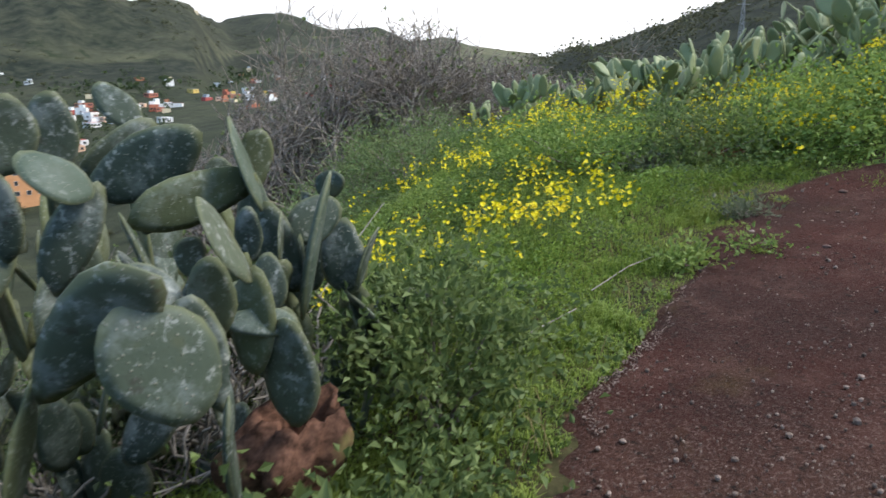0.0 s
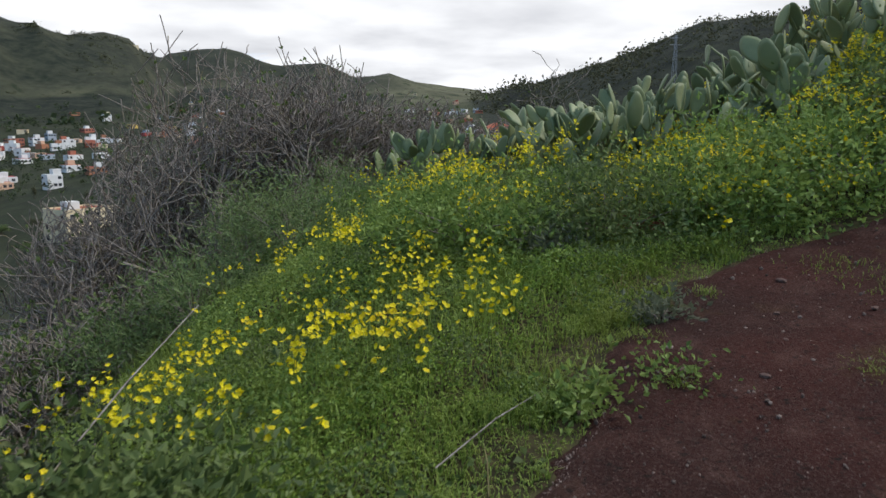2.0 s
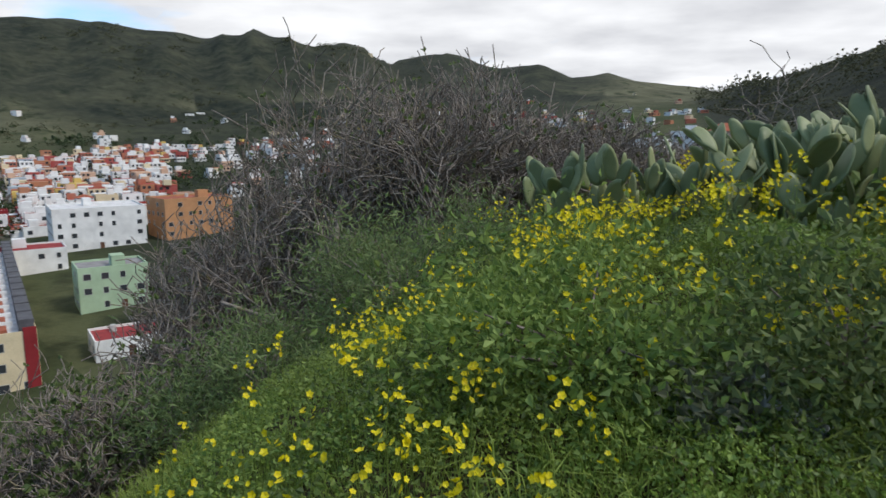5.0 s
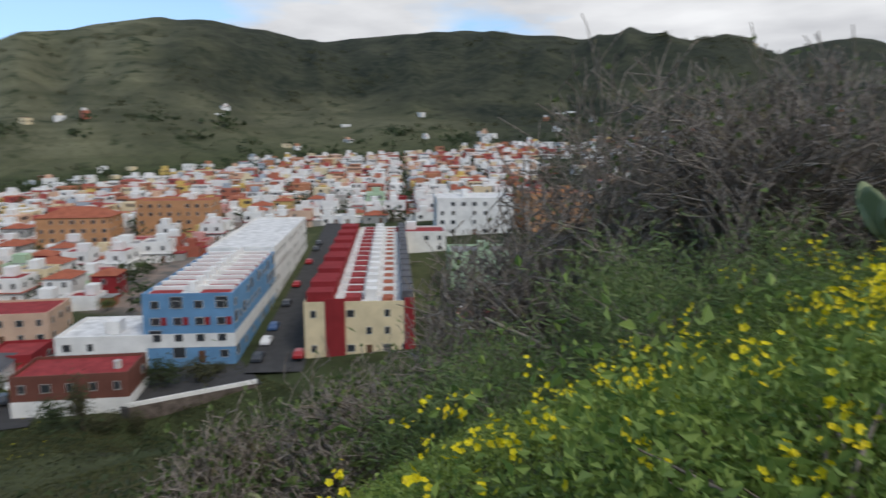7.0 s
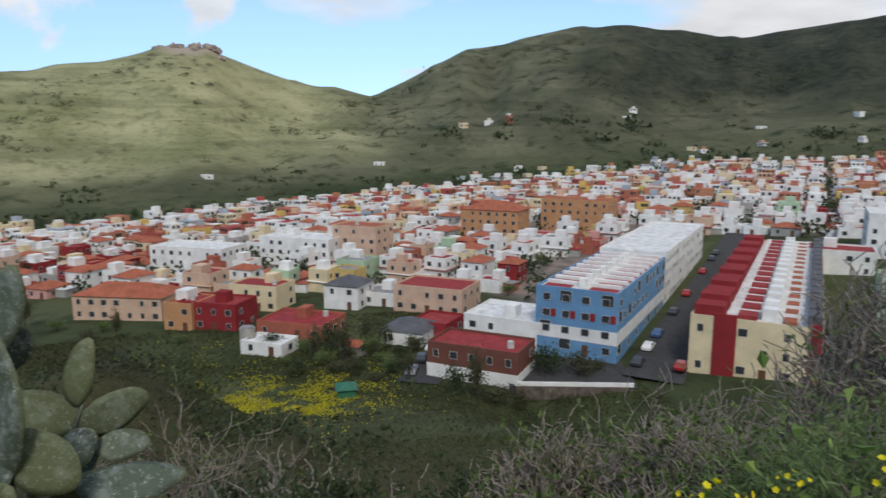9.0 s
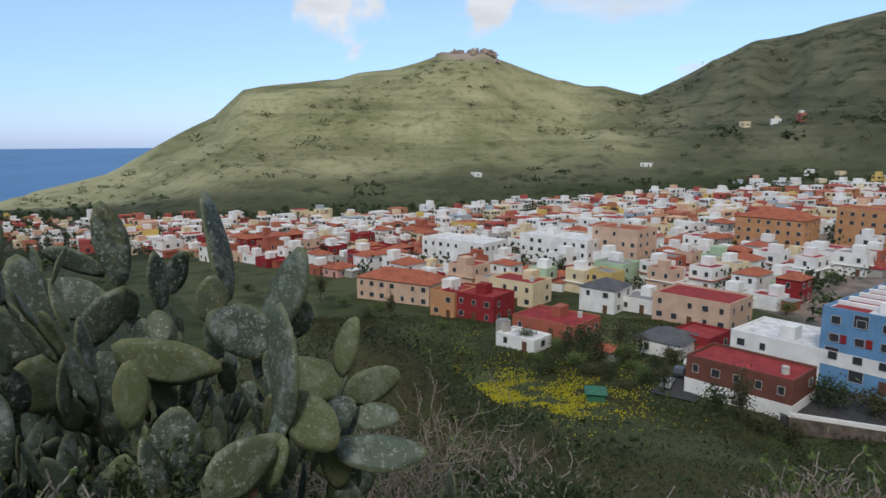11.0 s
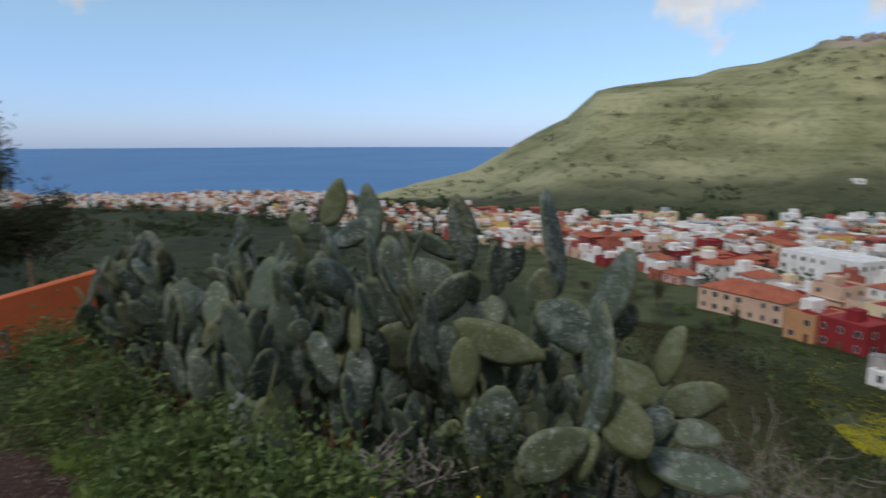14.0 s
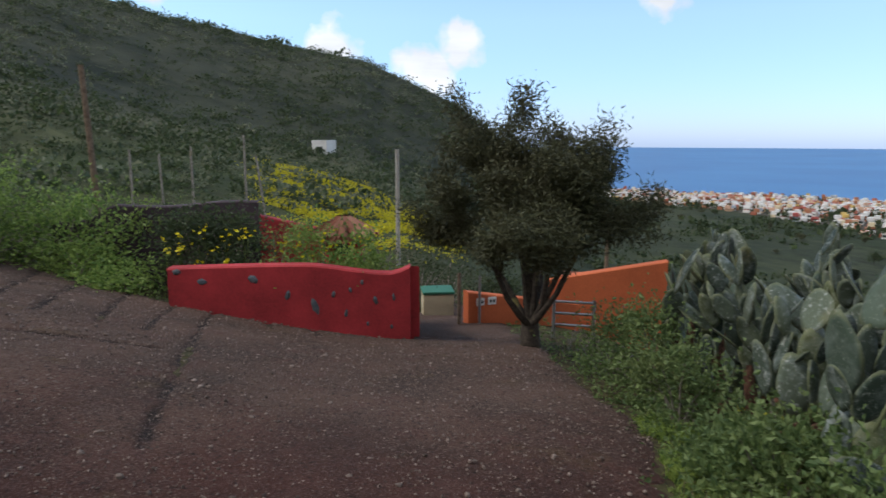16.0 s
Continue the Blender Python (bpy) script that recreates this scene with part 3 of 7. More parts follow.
def build_track():
    st = 0.05
    xs, ys = np.arange(-2.2, 9.4, st), np.arange(-11.2, 6.9, st)
    X, Y = np.meshgrid(xs, ys, indexing="ij")
    T = track(X, Y)
    gr = np.zeros_like(X)
    for x0, y0, x1, y1 in GROOVES:
        L2 = (x1 - x0) ** 2 + (y1 - y0) ** 2
        t = np.clip(((X - x0) * (x1 - x0) + (Y - y0) * (y1 - y0)) / L2, 0, 1)
        d = np.hypot(X - x0 - t * (x1 - x0), Y - y0 - t * (y1 - y0)) + 0.02 * hnoise(X, Y, 0.12, 3.0)
        gr = np.maximum(gr, 1 - smooth(0.015, 0.055, d))
    Z = ground_z(X, Y) + 0.035 + 0.012 * hnoise(X, Y, 0.5, 1.0) + 0.005 * hnoise(X, Y, 0.06, 4.0) - 0.03 * gr - 0.05 * smooth(0.12, -0.06, T)
    keep = T > -0.08
    idx = -np.ones(X.shape, int)
    idx[keep] = np.arange(keep.sum())
    q = np.stack([idx[:-1, :-1], idx[1:, :-1], idx[1:, 1:], idx[:-1, 1:]], -1).reshape(-1, 4)
    q = q[(q >= 0).all(1)]
    me = np_mesh("path", np.stack([X[keep], Y[keep], Z[keep]], 1), q, M_PATH, True)
    at = me.attributes.new("groove", "FLOAT", "POINT")
    at.data.foreach_set("value", np.ascontiguousarray(gr[keep], dtype=np.float32))
    tagged(new("path", me), "worn red-brown dirt and concrete track with grooves", "path", kind="structure")


build_track()

# ---------------------------------------------------------------- prickly pears


def pad_mesh(i):
    """One pad, 1 long and 1 wide, standing on its base: a thick obovate lens with an uneven rim."""
    r = random.Random(100 + i)
    na, nr_ = 18, 4
    verts, faces = [], []
    bend, wav, egg = r.uniform(-0.20, 0.20), r.uniform(0.03, 0.075), r.uniform(0.10, 0.26)
    ph = r.uniform(0, 6)
    for sgn in (1, -1):
        start = len(verts)
        for k in range(nr_ + 1):
            f = k / nr_
            for a in range(na):
                t = 2 * math.pi * a / na
                rim = 1 + wav * math.sin(3 * t + ph) + 0.5 * wav * math.sin(5 * t + 2 * ph)
                x = 0.5 * math.sin(t) * f * rim
                z = 0.5 - 0.5 * math.cos(t) * f * rim
                x *= 1 - egg + egg * 2 * z if z < 0.5 else 1.0
                thick = 0.040 * math.sqrt(max(0.0, 1 - f ** 2.6)) + 0.012
                y = sgn * thick * (0.75 + 0.25 * (1 - z)) + bend * (z * z) + 0.05 * wav * math.sin(5 * x + ph)
                verts.append((x, y, z))
        for k in range(nr_):
            for a in range(na):
                q = [start + k * na + a, start + k * na + (a + 1) % na, start + (k + 1) * na + (a + 1) % na, start + (k + 1) * na + a]
                if k == 0:
                    q = [start, start + na + (a + 1) % na, start + na + a]
                faces.append(q if sgn < 0 else q[::-1])
    half = (nr_ + 1) * na
    for a in range(na):
        p0, p1 = nr_ * na + a, nr_ * na + (a + 1) % na
        faces.append([p0, p1, half + p1, half + p0])
    me = bpy.data.meshes.new("pad")
    me.from_pydata(verts, [], faces)
    me.update()
    bm = bmesh.new()
    bm.from_mesh(me)
    bmesh.ops.remove_doubles(bm, verts=bm.verts, dist=1e-5)
    bmesh.ops.recalc_face_normals(bm, faces=bm.faces)
    bm.to_mesh(me)
    bm.free()
    me.polygons.foreach_set("use_smooth", [True] * len(me.polygons))
    return me


PADS, PADS_GREEN = [], []
for i in range(7):
    me_p = pad_mesh(i)
    me_p.materials.append(M_PAD)
    PADS.append(me_p)
    me_g = me_p.copy()
    me_g.materials.clear()
    me_g.materials.append(M_PAD_GREEN)
    PADS_GREEN.append(me_g)


def add_pad(plant, base, tip, width, facing, turn=0.0, meshes=PADS, rnd=random):
    """A pad from base to tip (world), its flat side towards `facing`, turned about its length."""
    b, t = Vector(base), Vector(tip)
    zax = (t - b)
    ln = zax.length
    zax.normalize()
    yax = (Vector(facing) - b)
    yax = (yax - zax * yax.dot(zax)).normalized()
    xax = yax.cross(zax)
    rot3 = Matrix((xax, yax, zax)).transposed() @ Matrix.Rotation(radians(turn), 3, "Z")
    m = Matrix.Translation(b - plant.location) @ rot3.to_4x4() @ Matrix.Diagonal((width, ln * 0.9, ln, 1))
    return part("pad", rnd.choice(meshes), plant, m=m)


def grow_pear(loc, pads, height, spread, seed, label, meshes, group, size=0.30):
    """A prickly pear grown pad on pad from the ground."""
    r = random.Random(seed)
    z0 = float(ground_z(loc[0], loc[1]))
    plant = thing("prickly_pear", (loc[0], loc[1], z0), label, "cactus", group)
    tips = []
    for _ in range(max(2, pads // 7)):
        b = Vector((loc[0] + r.gauss(0, spread * 0.5), loc[1] + r.gauss(0, spread * 0.5), 0))
        b.z = float(ground_z(b.x, b.y)) - 0.03
        if height > 1.4:
            foot = b - plant.location
            b = b + Vector((r.gauss(0, 0.1), r.gauss(0, 0.1), r.uniform(0.05, 0.55) * height))
            part("stem", tubes("stem", [(tuple(foot), tuple(b - plant.location), 0.075, 0.05)], M_STUMP, 7), plant, "brown corky stem")
        tips.append((b, Vector((r.gauss(0, 0.35), r.gauss(0, 0.35), 1)).normalized(), 0))
    made = 0
    while made < pads and tips:
        i = r.randrange(len(tips))
        b, d, lev = tips.pop(i)
        ln = size * r.uniform(0.75, 1.25)
        t = b + d * ln
        if t.z - z0 > height + 0.25:
            continue
        add_pad(plant, b, t, ln * r.uniform(0.40, 0.58), b + Vector((r.gauss(0, 1), r.gauss(0, 1), 0.2)), 0, meshes, r)
        made += 1
        for _ in range(r.choice((1, 2, 2, 3))):
            nd = (d + Vector((r.gauss(0, 0.5), r.gauss(0, 0.5), r.uniform(0.15, 0.9)))).normalized()
            s = Vector((r.gauss(0, 0.12), r.gauss(0, 0.12), 0)) * ln
            tips.append((t - d * ln * r.uniform(0.02, 0.22) + s, nd, lev + 1))
    return plant


PADS_A = [(-1.77, 4.17, 0.52, -1.84, 4.17, 1.30, 0.35, -62), (-1.81, 4.18, 0.76, -1.76, 4.48, 0.46, 0.31, 16), (-1.93, 4.40, 0.37, -2.08, 4.96, 0.28, 0.26, -28), (-1.55, 4.20, 0.59, -1.30, 3.89, 0.35, 0.31, -19), (-2.43, 3.82, 0.82, -2.42, 3.39, 1.06, 0.36, -9), (-2.63, 3.67, 0.83, -2.77, 4.00, 1.45, 0.32, -34), (-2.44, 3.35, 0.99, -2.49, 3.38, 1.31, 0.24, 13), (-2.78, 3.80, 0.78, -2.86, 3.92, 1.06, 0.22, 5), (-2.53, 4.27, 0.60, -2.55, 4.35, 1.03, 0.20, -31), (-2.31, 4.35, 0.53, -2.37, 4.73, 0.71, 0.25, 17), (-2.20, 4.45, 0.45, -2.27, 4.75, 0.48, 0.20, -19), (-2.04, 4.33, 0.42, -2.18, 4.45, 0.61, 0.21, -13), (-2.52, 3.80, 0.66, -2.73, 4.25, 0.42, 0.34, -18)]
PADS_B = [(-2.21, 2.72, 0.81, -2.46, 3.40, 0.64, 0.32, 12), (-1.52, 3.35, 0.59, -1.54, 3.35, 1.01, 0.21, 3), (-1.51, 3.54, 0.29, -1.69, 3.56, 0.68, 0.31, -4), (-1.28, 3.68, 0.26, -1.36, 3.50, 0.62, 0.19, 44), (-1.44, 3.77, 0.22, -1.61, 4.21, 0.58, 0.28, 12), (-2.43, 2.32, 0.72, -2.58, 2.59, 1.18, 0.28, 17), (-2.41, 2.99, 0.81, -2.52, 2.91, 1.03, 0.20, -16), (-2.65, 2.87, 0.99, -2.62, 2.83, 1.44, 0.20, 37), (-3.07, 2.68, 1.01, -3.11, 2.78, 1.38, 0.18, 6), (-3.19, 3.11, 0.92, -3.38, 2.97, 1.83, 0.42, 65), (-3.16, 2.20, 1.04, -3.20, 2.00, 1.72, 0.29, 13), (-1.42, 3.21, 0.34, -1.50, 3.36, 0.45, 0.11, 1), (-1.86, 2.69, 0.93, -1.70, 2.45, 0.60, 0.36, -10)]
PADS_C = [(-2.15, 2.24, 0.76, -2.18, 2.10, 1.47, 0.33, 16), (-1.87, 2.44, 0.84, -1.75, 2.23, 1.19, 0.35, -8), (-2.98, 0.47, 1.31, -3.14, 0.53, 1.82, 0.27, -6), (-3.09, 0.98, 1.08, -3.20, 0.90, 1.77, 0.32, -30), (-2.45, 1.06, 1.25, -2.65, 1.53, 1.48, 0.25, -28), (-2.65, 1.78, 1.09, -2.83, 2.30, 0.99, 0.34, 5), (-2.99, 1.60, 1.36, -3.21, 2.03, 1.19, 0.23, 38), (-3.19, -0.25, 1.13, -3.31, -0.33, 1.42, 0.29, 19), (-2.19, 1.28, 0.74, -2.18, 1.28, 1.25, 0.21, 12), (-2.06, 1.59, 0.77, -2.14, 1.71, 1.11, 0.36, -13)]
PADS_E = [(-1.02, 1.58, 0.86, -0.66, 1.50, 1.28, 0.22, 6), (-0.58, 1.52, 0.84, -0.75, 1.46, 1.13, 0.27, -6), (-0.67, 1.66, 1.09, -0.83, 1.60, 1.17, 0.13, 20), (-0.62, 1.72, 0.96, -0.60, 1.68, 1.22, 0.13, -14), (-0.47, 2.05, 0.90, -0.66, 1.95, 0.94, 0.10, 10), (-0.56, 2.15, 0.91, -0.59, 2.15, 1.10, 0.11, -10), (-0.59, 2.00, 1.06, -0.74, 1.90, 1.30, 0.25, 66), (-0.58, 2.20, 0.91, -0.69, 2.10, 1.00, 0.11, 20), (-0.80, 2.05, 1.05, -0.80, 2.05, 1.19, 0.10, 5), (-0.67, 2.25, 1.05, -0.66, 2.25, 1.25, 0.10, -20)]
PADS_F = [(-0.53, 2.42, 0.79, -0.46, 2.46, 1.33, 0.28, 82), (-0.62, 2.60, 1.06, -0.42, 2.72, 1.19, 0.19, 10), (-0.40, 2.72, 0.79, -0.45, 2.76, 1.11, 0.20, -20), (-0.35, 2.62, 0.83, -0.31, 2.66, 1.10, 0.22, 80), (-0.58, 2.32, 1.03, -0.59, 2.36, 1.20, 0.17, 80), (-0.41, 3.02, 0.58, -0.05, 3.00, 0.73, 0.16, 25), (-0.36, 2.85, 0.80, -0.43, 2.90, 1.04, 0.13, 30), (-0.57, 3.00, 1.19, -0.45, 3.00, 1.27, 0.13, 0)]
PADS_G = [(-1.09, 2.25, 1.19, -0.67, 2.40, 1.32, 0.19, 14), (-1.35, 2.55, 1.23, -0.95, 2.65, 1.48, 0.26, 8), (-1.52, 2.80, 1.22, -1.21, 2.85, 1.49, 0.22, 30), (-1.50, 2.60, 1.31, -1.50, 2.60, 1.63, 0.19, -8), (-1.49, 2.25, 1.34, -1.43, 2.25, 1.62, 0.20, 0), (-1.36, 3.05, 1.48, -1.52, 3.00, 1.67, 0.15, 10), (-0.65, 2.40, 1.20, -0.79, 2.44, 1.52, 0.26, 78), (-0.70, 2.55, 1.29, -0.71, 2.55, 1.50, 0.12, 10), (-0.97, 2.90, 1.23, -0.97, 2.90, 1.36, 0.12, 0), (-1.08, 2.05, 1.30, -1.23, 1.95, 1.45, 0.16, 35)]


def laid_pear(loc, rows, facing, label, meshes=PADS, seed=1, carry=4):
    """A prickly pear whose main pads are laid out one by one, with a woody stem down to the ground."""
    r = random.Random(seed)
    z0 = float(ground_z(*loc))
    plant = thing("prickly_pear", (*loc, z0), label, "cactus", "prickly pear thicket")
    for x0, y0, z0_, x1, y1, z1, w_, turn in rows:
        add_pad(plant, (x0, y0, z0_), (x1, y1, z1), w_, facing, turn, meshes, r)
        # older pads that carry it, down to the ground
        top = Vector((x0, y0, z0_))
        away = (top - Vector(facing))
        away.z = 0
        away.normalize()
        for _ in range(carry):
            gz = float(ground_z(top.x, top.y))
            if top.z < gz + 0.08:
                break
            ln = min(r.uniform(0.26, 0.38), top.z - gz + 0.1)
            foot = top + away * r.uniform(0.0, 0.10) + Vector((r.gauss(0, 0.07), r.gauss(0, 0.07), -ln))
            add_pad(plant, foot, top + Vector((0, 0, 0.03)), ln * r.uniform(0.42, 0.6), (foot.x + r.gauss(0, 1), foot.y + r.gauss(0, 1), foot.z), 0, meshes, r)
            top = foot + Vector((0, 0, 0.04))
    return plant


OLD = "old grey-green prickly pear with scarred pads on the slope"
EYE_B, EYE_A = (1.8, 5.8, 2.2), (0.1, 0.2, 1.6)
laid_pear((-1.7, 4.2), PADS_A, EYE_B, "grey-green prickly pear with upright scarred pads, beside the track", seed=1)
laid_pear((-1.3, 3.6), PADS_B, EYE_B, OLD, seed=2)
laid_pear((-1.5, 2.6), PADS_C, EYE_B, OLD, seed=3)
laid_pear((-0.8, 1.75), PADS_E, EYE_A, "broad-padded prickly pear at the edge of the track", seed=5, carry=1)
laid_pear((-0.55, 2.7), PADS_F, EYE_A, "prickly pear with thin upright pads among brambles", seed=6, carry=2)
laid_pear((-1.3, 2.6), PADS_G, EYE_A, "large-padded prickly pear beside the track", seed=7, carry=2)
for k, (x, y, n, h) in enumerate(((-2.9, 3.9, 22, 1.2), (-2.7, 2.5, 34, 1.6), (-3.4, 1.6, 40, 1.9), (-2.3, 1.2, 36, 1.6), (-3.9, 2.9, 24, 1.5), (-1.6, 0.5, 50, 1.6),
                                  (-2.5, 0.3, 55, 2.2), (-1.5, -0.5, 48, 1.7), (-3.9, 0.4, 40, 2.2), (-2.2, -1.0, 50, 2.2), (-1.7, -1.7, 40, 1.8), (-3.2, -1.0, 40, 2.3),
                                  (-1.9, 1.9, 16, 0.8), (-2.1, 3.2, 16, 0.8), (-1.35, 3.1, 12, 0.6), (-2.5, 4.4, 10, 0.7))):
    grow_pear((x, y), n, h, 0.55, 20 + k, OLD, PADS, "prickly pear thicket", 0.40)
YOUNG = "bright green prickly pear on the grassy bank"
grow_pear((0.78, 12.3), 8, 0.55, 0.22, 61, "small green prickly pear standing alone among yellow flowers", PADS_GREEN, "", 0.42)
for k in range(26):
    f = k / 25
    x = 1.9 + 5.6 * f + 0.5 * math.sin(k * 2.4)
    y = 11.3 - 1.5 * f + 0.9 * math.sin(k * 1.7)
    grow_pear((x, y), 30 if k % 3 else 38, 0.52 + 0.40 * f + 0.20 * (k % 4) / 3, 0.6, 70 + k, YOUNG, PADS_GREEN, "prickly pears on the bank", 0.38)
for k, (x, y) in enumerate(((6.9, 8.9), (7.9, 9.6), (8.4, 8.6), (9.0, 10.2), (8.2, 11.0), (-3.6, 8.6), (-4.4, 7.6), (-2.9, 7.2))):
    grow_pear((x, y), 14, 0.8 if k < 5 else 0.45, 0.5, 120 + k, YOUNG, PADS_GREEN, "prickly pears on the bank", 0.38)


# the rotten stump that the thicket grew from
def build_stump(loc, turn, height, radius, seed, label):
    """A stout rotten stump: ridged bark, a broken sloping top and a dark hollow in it."""
    bm = bmesh.new()
    na, nk = 44, 22
    rings = []
    for k in range(nk + 1):
        f = k / nk
        ring = []
        for a in range(na):
            t = 2 * math.pi * a / na
            rough = 0.16 * math.sin(5 * t + 4 * f + seed) + 0.10 * math.sin(11 * t - 7 * f + 2 * seed) + 0.07 * math.sin(23 * t + 13 * f) * math.cos(17 * f + seed)
            swell = 1.15 - 0.35 * f + 0.45 * math.exp(-((f - 0.78) / 0.16) ** 2)
            top = height * (0.95 + 0.05 * math.sin(t + seed)) + 0.012 * math.sin(9 * t + seed) + 0.008 * math.sin(19 * t)
            rr = radius * swell * (1 + rough)
            ring.append(bm.verts.new((rr * math.cos(t) + 0.10 * f * f, rr * 0.8 * math.sin(t), top * f)))
        rings.append(ring)
    for k in range(nk):
        for a in range(na):
            bm.faces.new((rings[k][a], rings[k][(a + 1) % na], rings[k + 1][(a + 1) % na], rings[k + 1][a]))
    last = rings[-1]
    for sc_, dz in ((0.78, -0.01), (0.62, -0.10), (0.40, -0.16)):
        mid = Vector((0.10, 0, 0))
        ring = [bm.verts.new(Vector((mid.x + (v.co.x - mid.x) * sc_ ** 0.5, v.co.y * sc_ ** 0.5, v.co.z + dz))) for v in last]
        for a in range(na):
            bm.faces.new((last[a], last[(a + 1) % na], ring[(a + 1) % na], ring[a]))
        last = ring
    bm.faces.new(last)
    ob = new("stump", bm_mesh("stump", bm, M_STUMP, True))
    ob.matrix_world = pose(loc[0], loc[1], float(ground_z(*loc)) - 0.06, 4, 6, turn)
    return tagged(ob, label, "stump")


build_stump((-0.68, 2.18), 20, 0.70, 0.155, 1, "hollow rotten brown cactus stump on the bank")

# ---------------------------------------------------------------- grass, herbs, flowers


def scatter(n, x0, x1, y0, y1, keep):
    """Random ground points in a rectangle, thinned by keep(x, y) in 0..1."""
    x, y = rng.uniform(x0, x1, n), rng.uniform(y0, y1, n)
    k = rng.uniform(0, 1, n) < keep(x, y)
    x, y = x[k], y[k]
    return np.stack([x, y, ground_z(x, y)], 1)


def off_track(x, y):
    return track(x, y) < -0.01


def verge(x, y):
    """Short turf, thinner in worn patches."""
    return off_track(x, y) * (0.45 + 0.55 * smooth(-0.35, 0.35, hnoise(x, y, 0.28, 9.0))) * (0.25 + 0.75 * smooth(-0.30, 0.0, hnoise(x, y, 0.50, 12.0)))


def stuff(name, data, label, category):
    return tagged(new(name, data), label, category, kind="stuff")


P = scatter(290000, -1.2, 4.2, 0.8, 7.6, verge)
stuff("short_grass", blades("short_grass", P, rng.uniform(0.04, 0.12, len(P)) * (0.35 + 0.9 * smooth(-0.3, 0.5, hnoise(P[:, 0], P[:, 1], 0.13, 5.0))), rng.uniform(0.0024, 0.0046, len(P)), 1.2, M_GRASS), "short bright green grass on the verge of the track", "grass")
P = scatter(150000, -5, 9, 0, 15, lambda x, y: off_track(x, y) * (0.10 + 0.90 * smooth(0.05, 0.5, hnoise(x, y, 0.9, 4.0) + 0.20)) * smooth(-0.5, -1.1, track(x, y)))
stuff("long_grass", blades("long_grass", P, rng.uniform(0.10, 0.34, len(P)), rng.uniform(0.0030, 0.0055, len(P)), 1.0, M_GRASS), "long green grass in tufts over the bank", "grass")
P = scatter(26000, -9, 10, -3, 17, lambda x, y: off_track(x, y) * smooth(0.25, 0.6, hnoise(x, y, 0.7, 5.5)))
stuff("dry_grass", blades("dry_grass", P, rng.uniform(0.06, 0.26, len(P)), rng.uniform(0.002, 0.004, len(P)), 1.0, M_DRYGRASS), "dry straw-coloured grass between the green", "grass")


def herb_height(x, y):
    base = 0.10 + 0.22 * np.maximum(hnoise(x, y, 0.55, 1.0) + 0.45, 0) ** 1.3 + 0.06 * hnoise(x, y, 0.16, 3.0) + 0.06 * smooth(0.8, -1.5, x)
    return base * smooth(0.0, -0.9, track(x, y)) + 0.015


def bank_edge(x, y):
    """1 on the flower bank, 0 where the steep scrub begins."""
    return smooth(-1.9, -0.7, x - 0.10 * np.maximum(y - 9, 0) + 0.5 * hnoise(x, y, 0.8, 3.0))


def herb(name, n, rect, size, keep, mat, label, lift=1.0):
    Q = scatter(n, *rect, keep)
    h = herb_height(Q[:, 0], Q[:, 1]) * lift
    Q[:, 2] += h * rng.beta(2.2, 1.1, len(Q))
    D = unit(np.stack([rng.normal(size=len(Q)), rng.normal(size=len(Q)), np.abs(rng.normal(0.35, 0.5, len(Q)))], 1))
    s = rng.uniform(0.6, 1.3, len(Q)) * size
    stuff(name, leaves(name, Q, D, s, s * 0.75, mat), label, "herbs")


herb("clover_herb", 330000, (-2.5, 6.0, 2.5, 11.0), 0.019, lambda x, y: off_track(x, y) * bank_edge(x, y) * smooth(0.15, 0.9, -track(x, y)) * (0.25 + 0.75 * smooth(-0.2, 0.4, hnoise(x, y, 0.8, 2.0))), M_CLOVER, "dense low green clover-like herbs")
herb("bank_herb", 230000, (-4, 10, 3, 16), 0.032, lambda x, y: off_track(x, y) * bank_edge(x, y) * smooth(0.5, 1.6, -track(x, y)), M_HERB, "thick green weeds covering the bank", 1.1)
herb("slope_herb", 150000, (-26, -3, -8, 26), 0.075, lambda x, y: smooth(5.5, 8.5, np.hypot(x - 1.8, y - 5.7)) * (0.25 + 0.75 * smooth(-0.3, 0.4, hnoise(x, y, 2.5, 3.0))), M_SLOPELEAF, "rough grey-green weeds on the steep slope", 1.6)
herb("slope_weeds", 80000, (-26, -2, -8, 26), 0.060, lambda x, y: smooth(5.5, 8.5, np.hypot(x - 1.8, y - 5.7)) * smooth(0.0, 0.5, hnoise(x, y, 2.0, 6.0)), M_DARKLEAF, "fresh green weeds on the steep slope", 1.6)
herb("turf_herb", 60000, (-1.2, 4.5, 1.5, 8.0), 0.024, lambda x, y: off_track(x, y) * (track(x, y) > -1.8) * smooth(0.05, 0.45, hnoise(x, y, 0.22, 6.0)), M_BUSHLEAF, "small leafy weeds in the short turf", 1.3)
herb("bank_tufts", 60000, (-0.8, 7.0, 4.5, 10.0), 0.032, lambda x, y: bank_edge(x, y) * (track(x, y) < -0.6) * smooth(0.15, 0.5, hnoise(x, y, 0.42, 7.5)), M_BUSHLEAF, "darker leafy clumps on the flower bank", 1.35)
herb("roadside_weeds", 40000, (-1, 14, -16, 4), 0.05, lambda x, y: off_track(x, y) * (track(x, y) > -7), M_BUSHLEAF, "green weeds along the concrete road", 1.2)


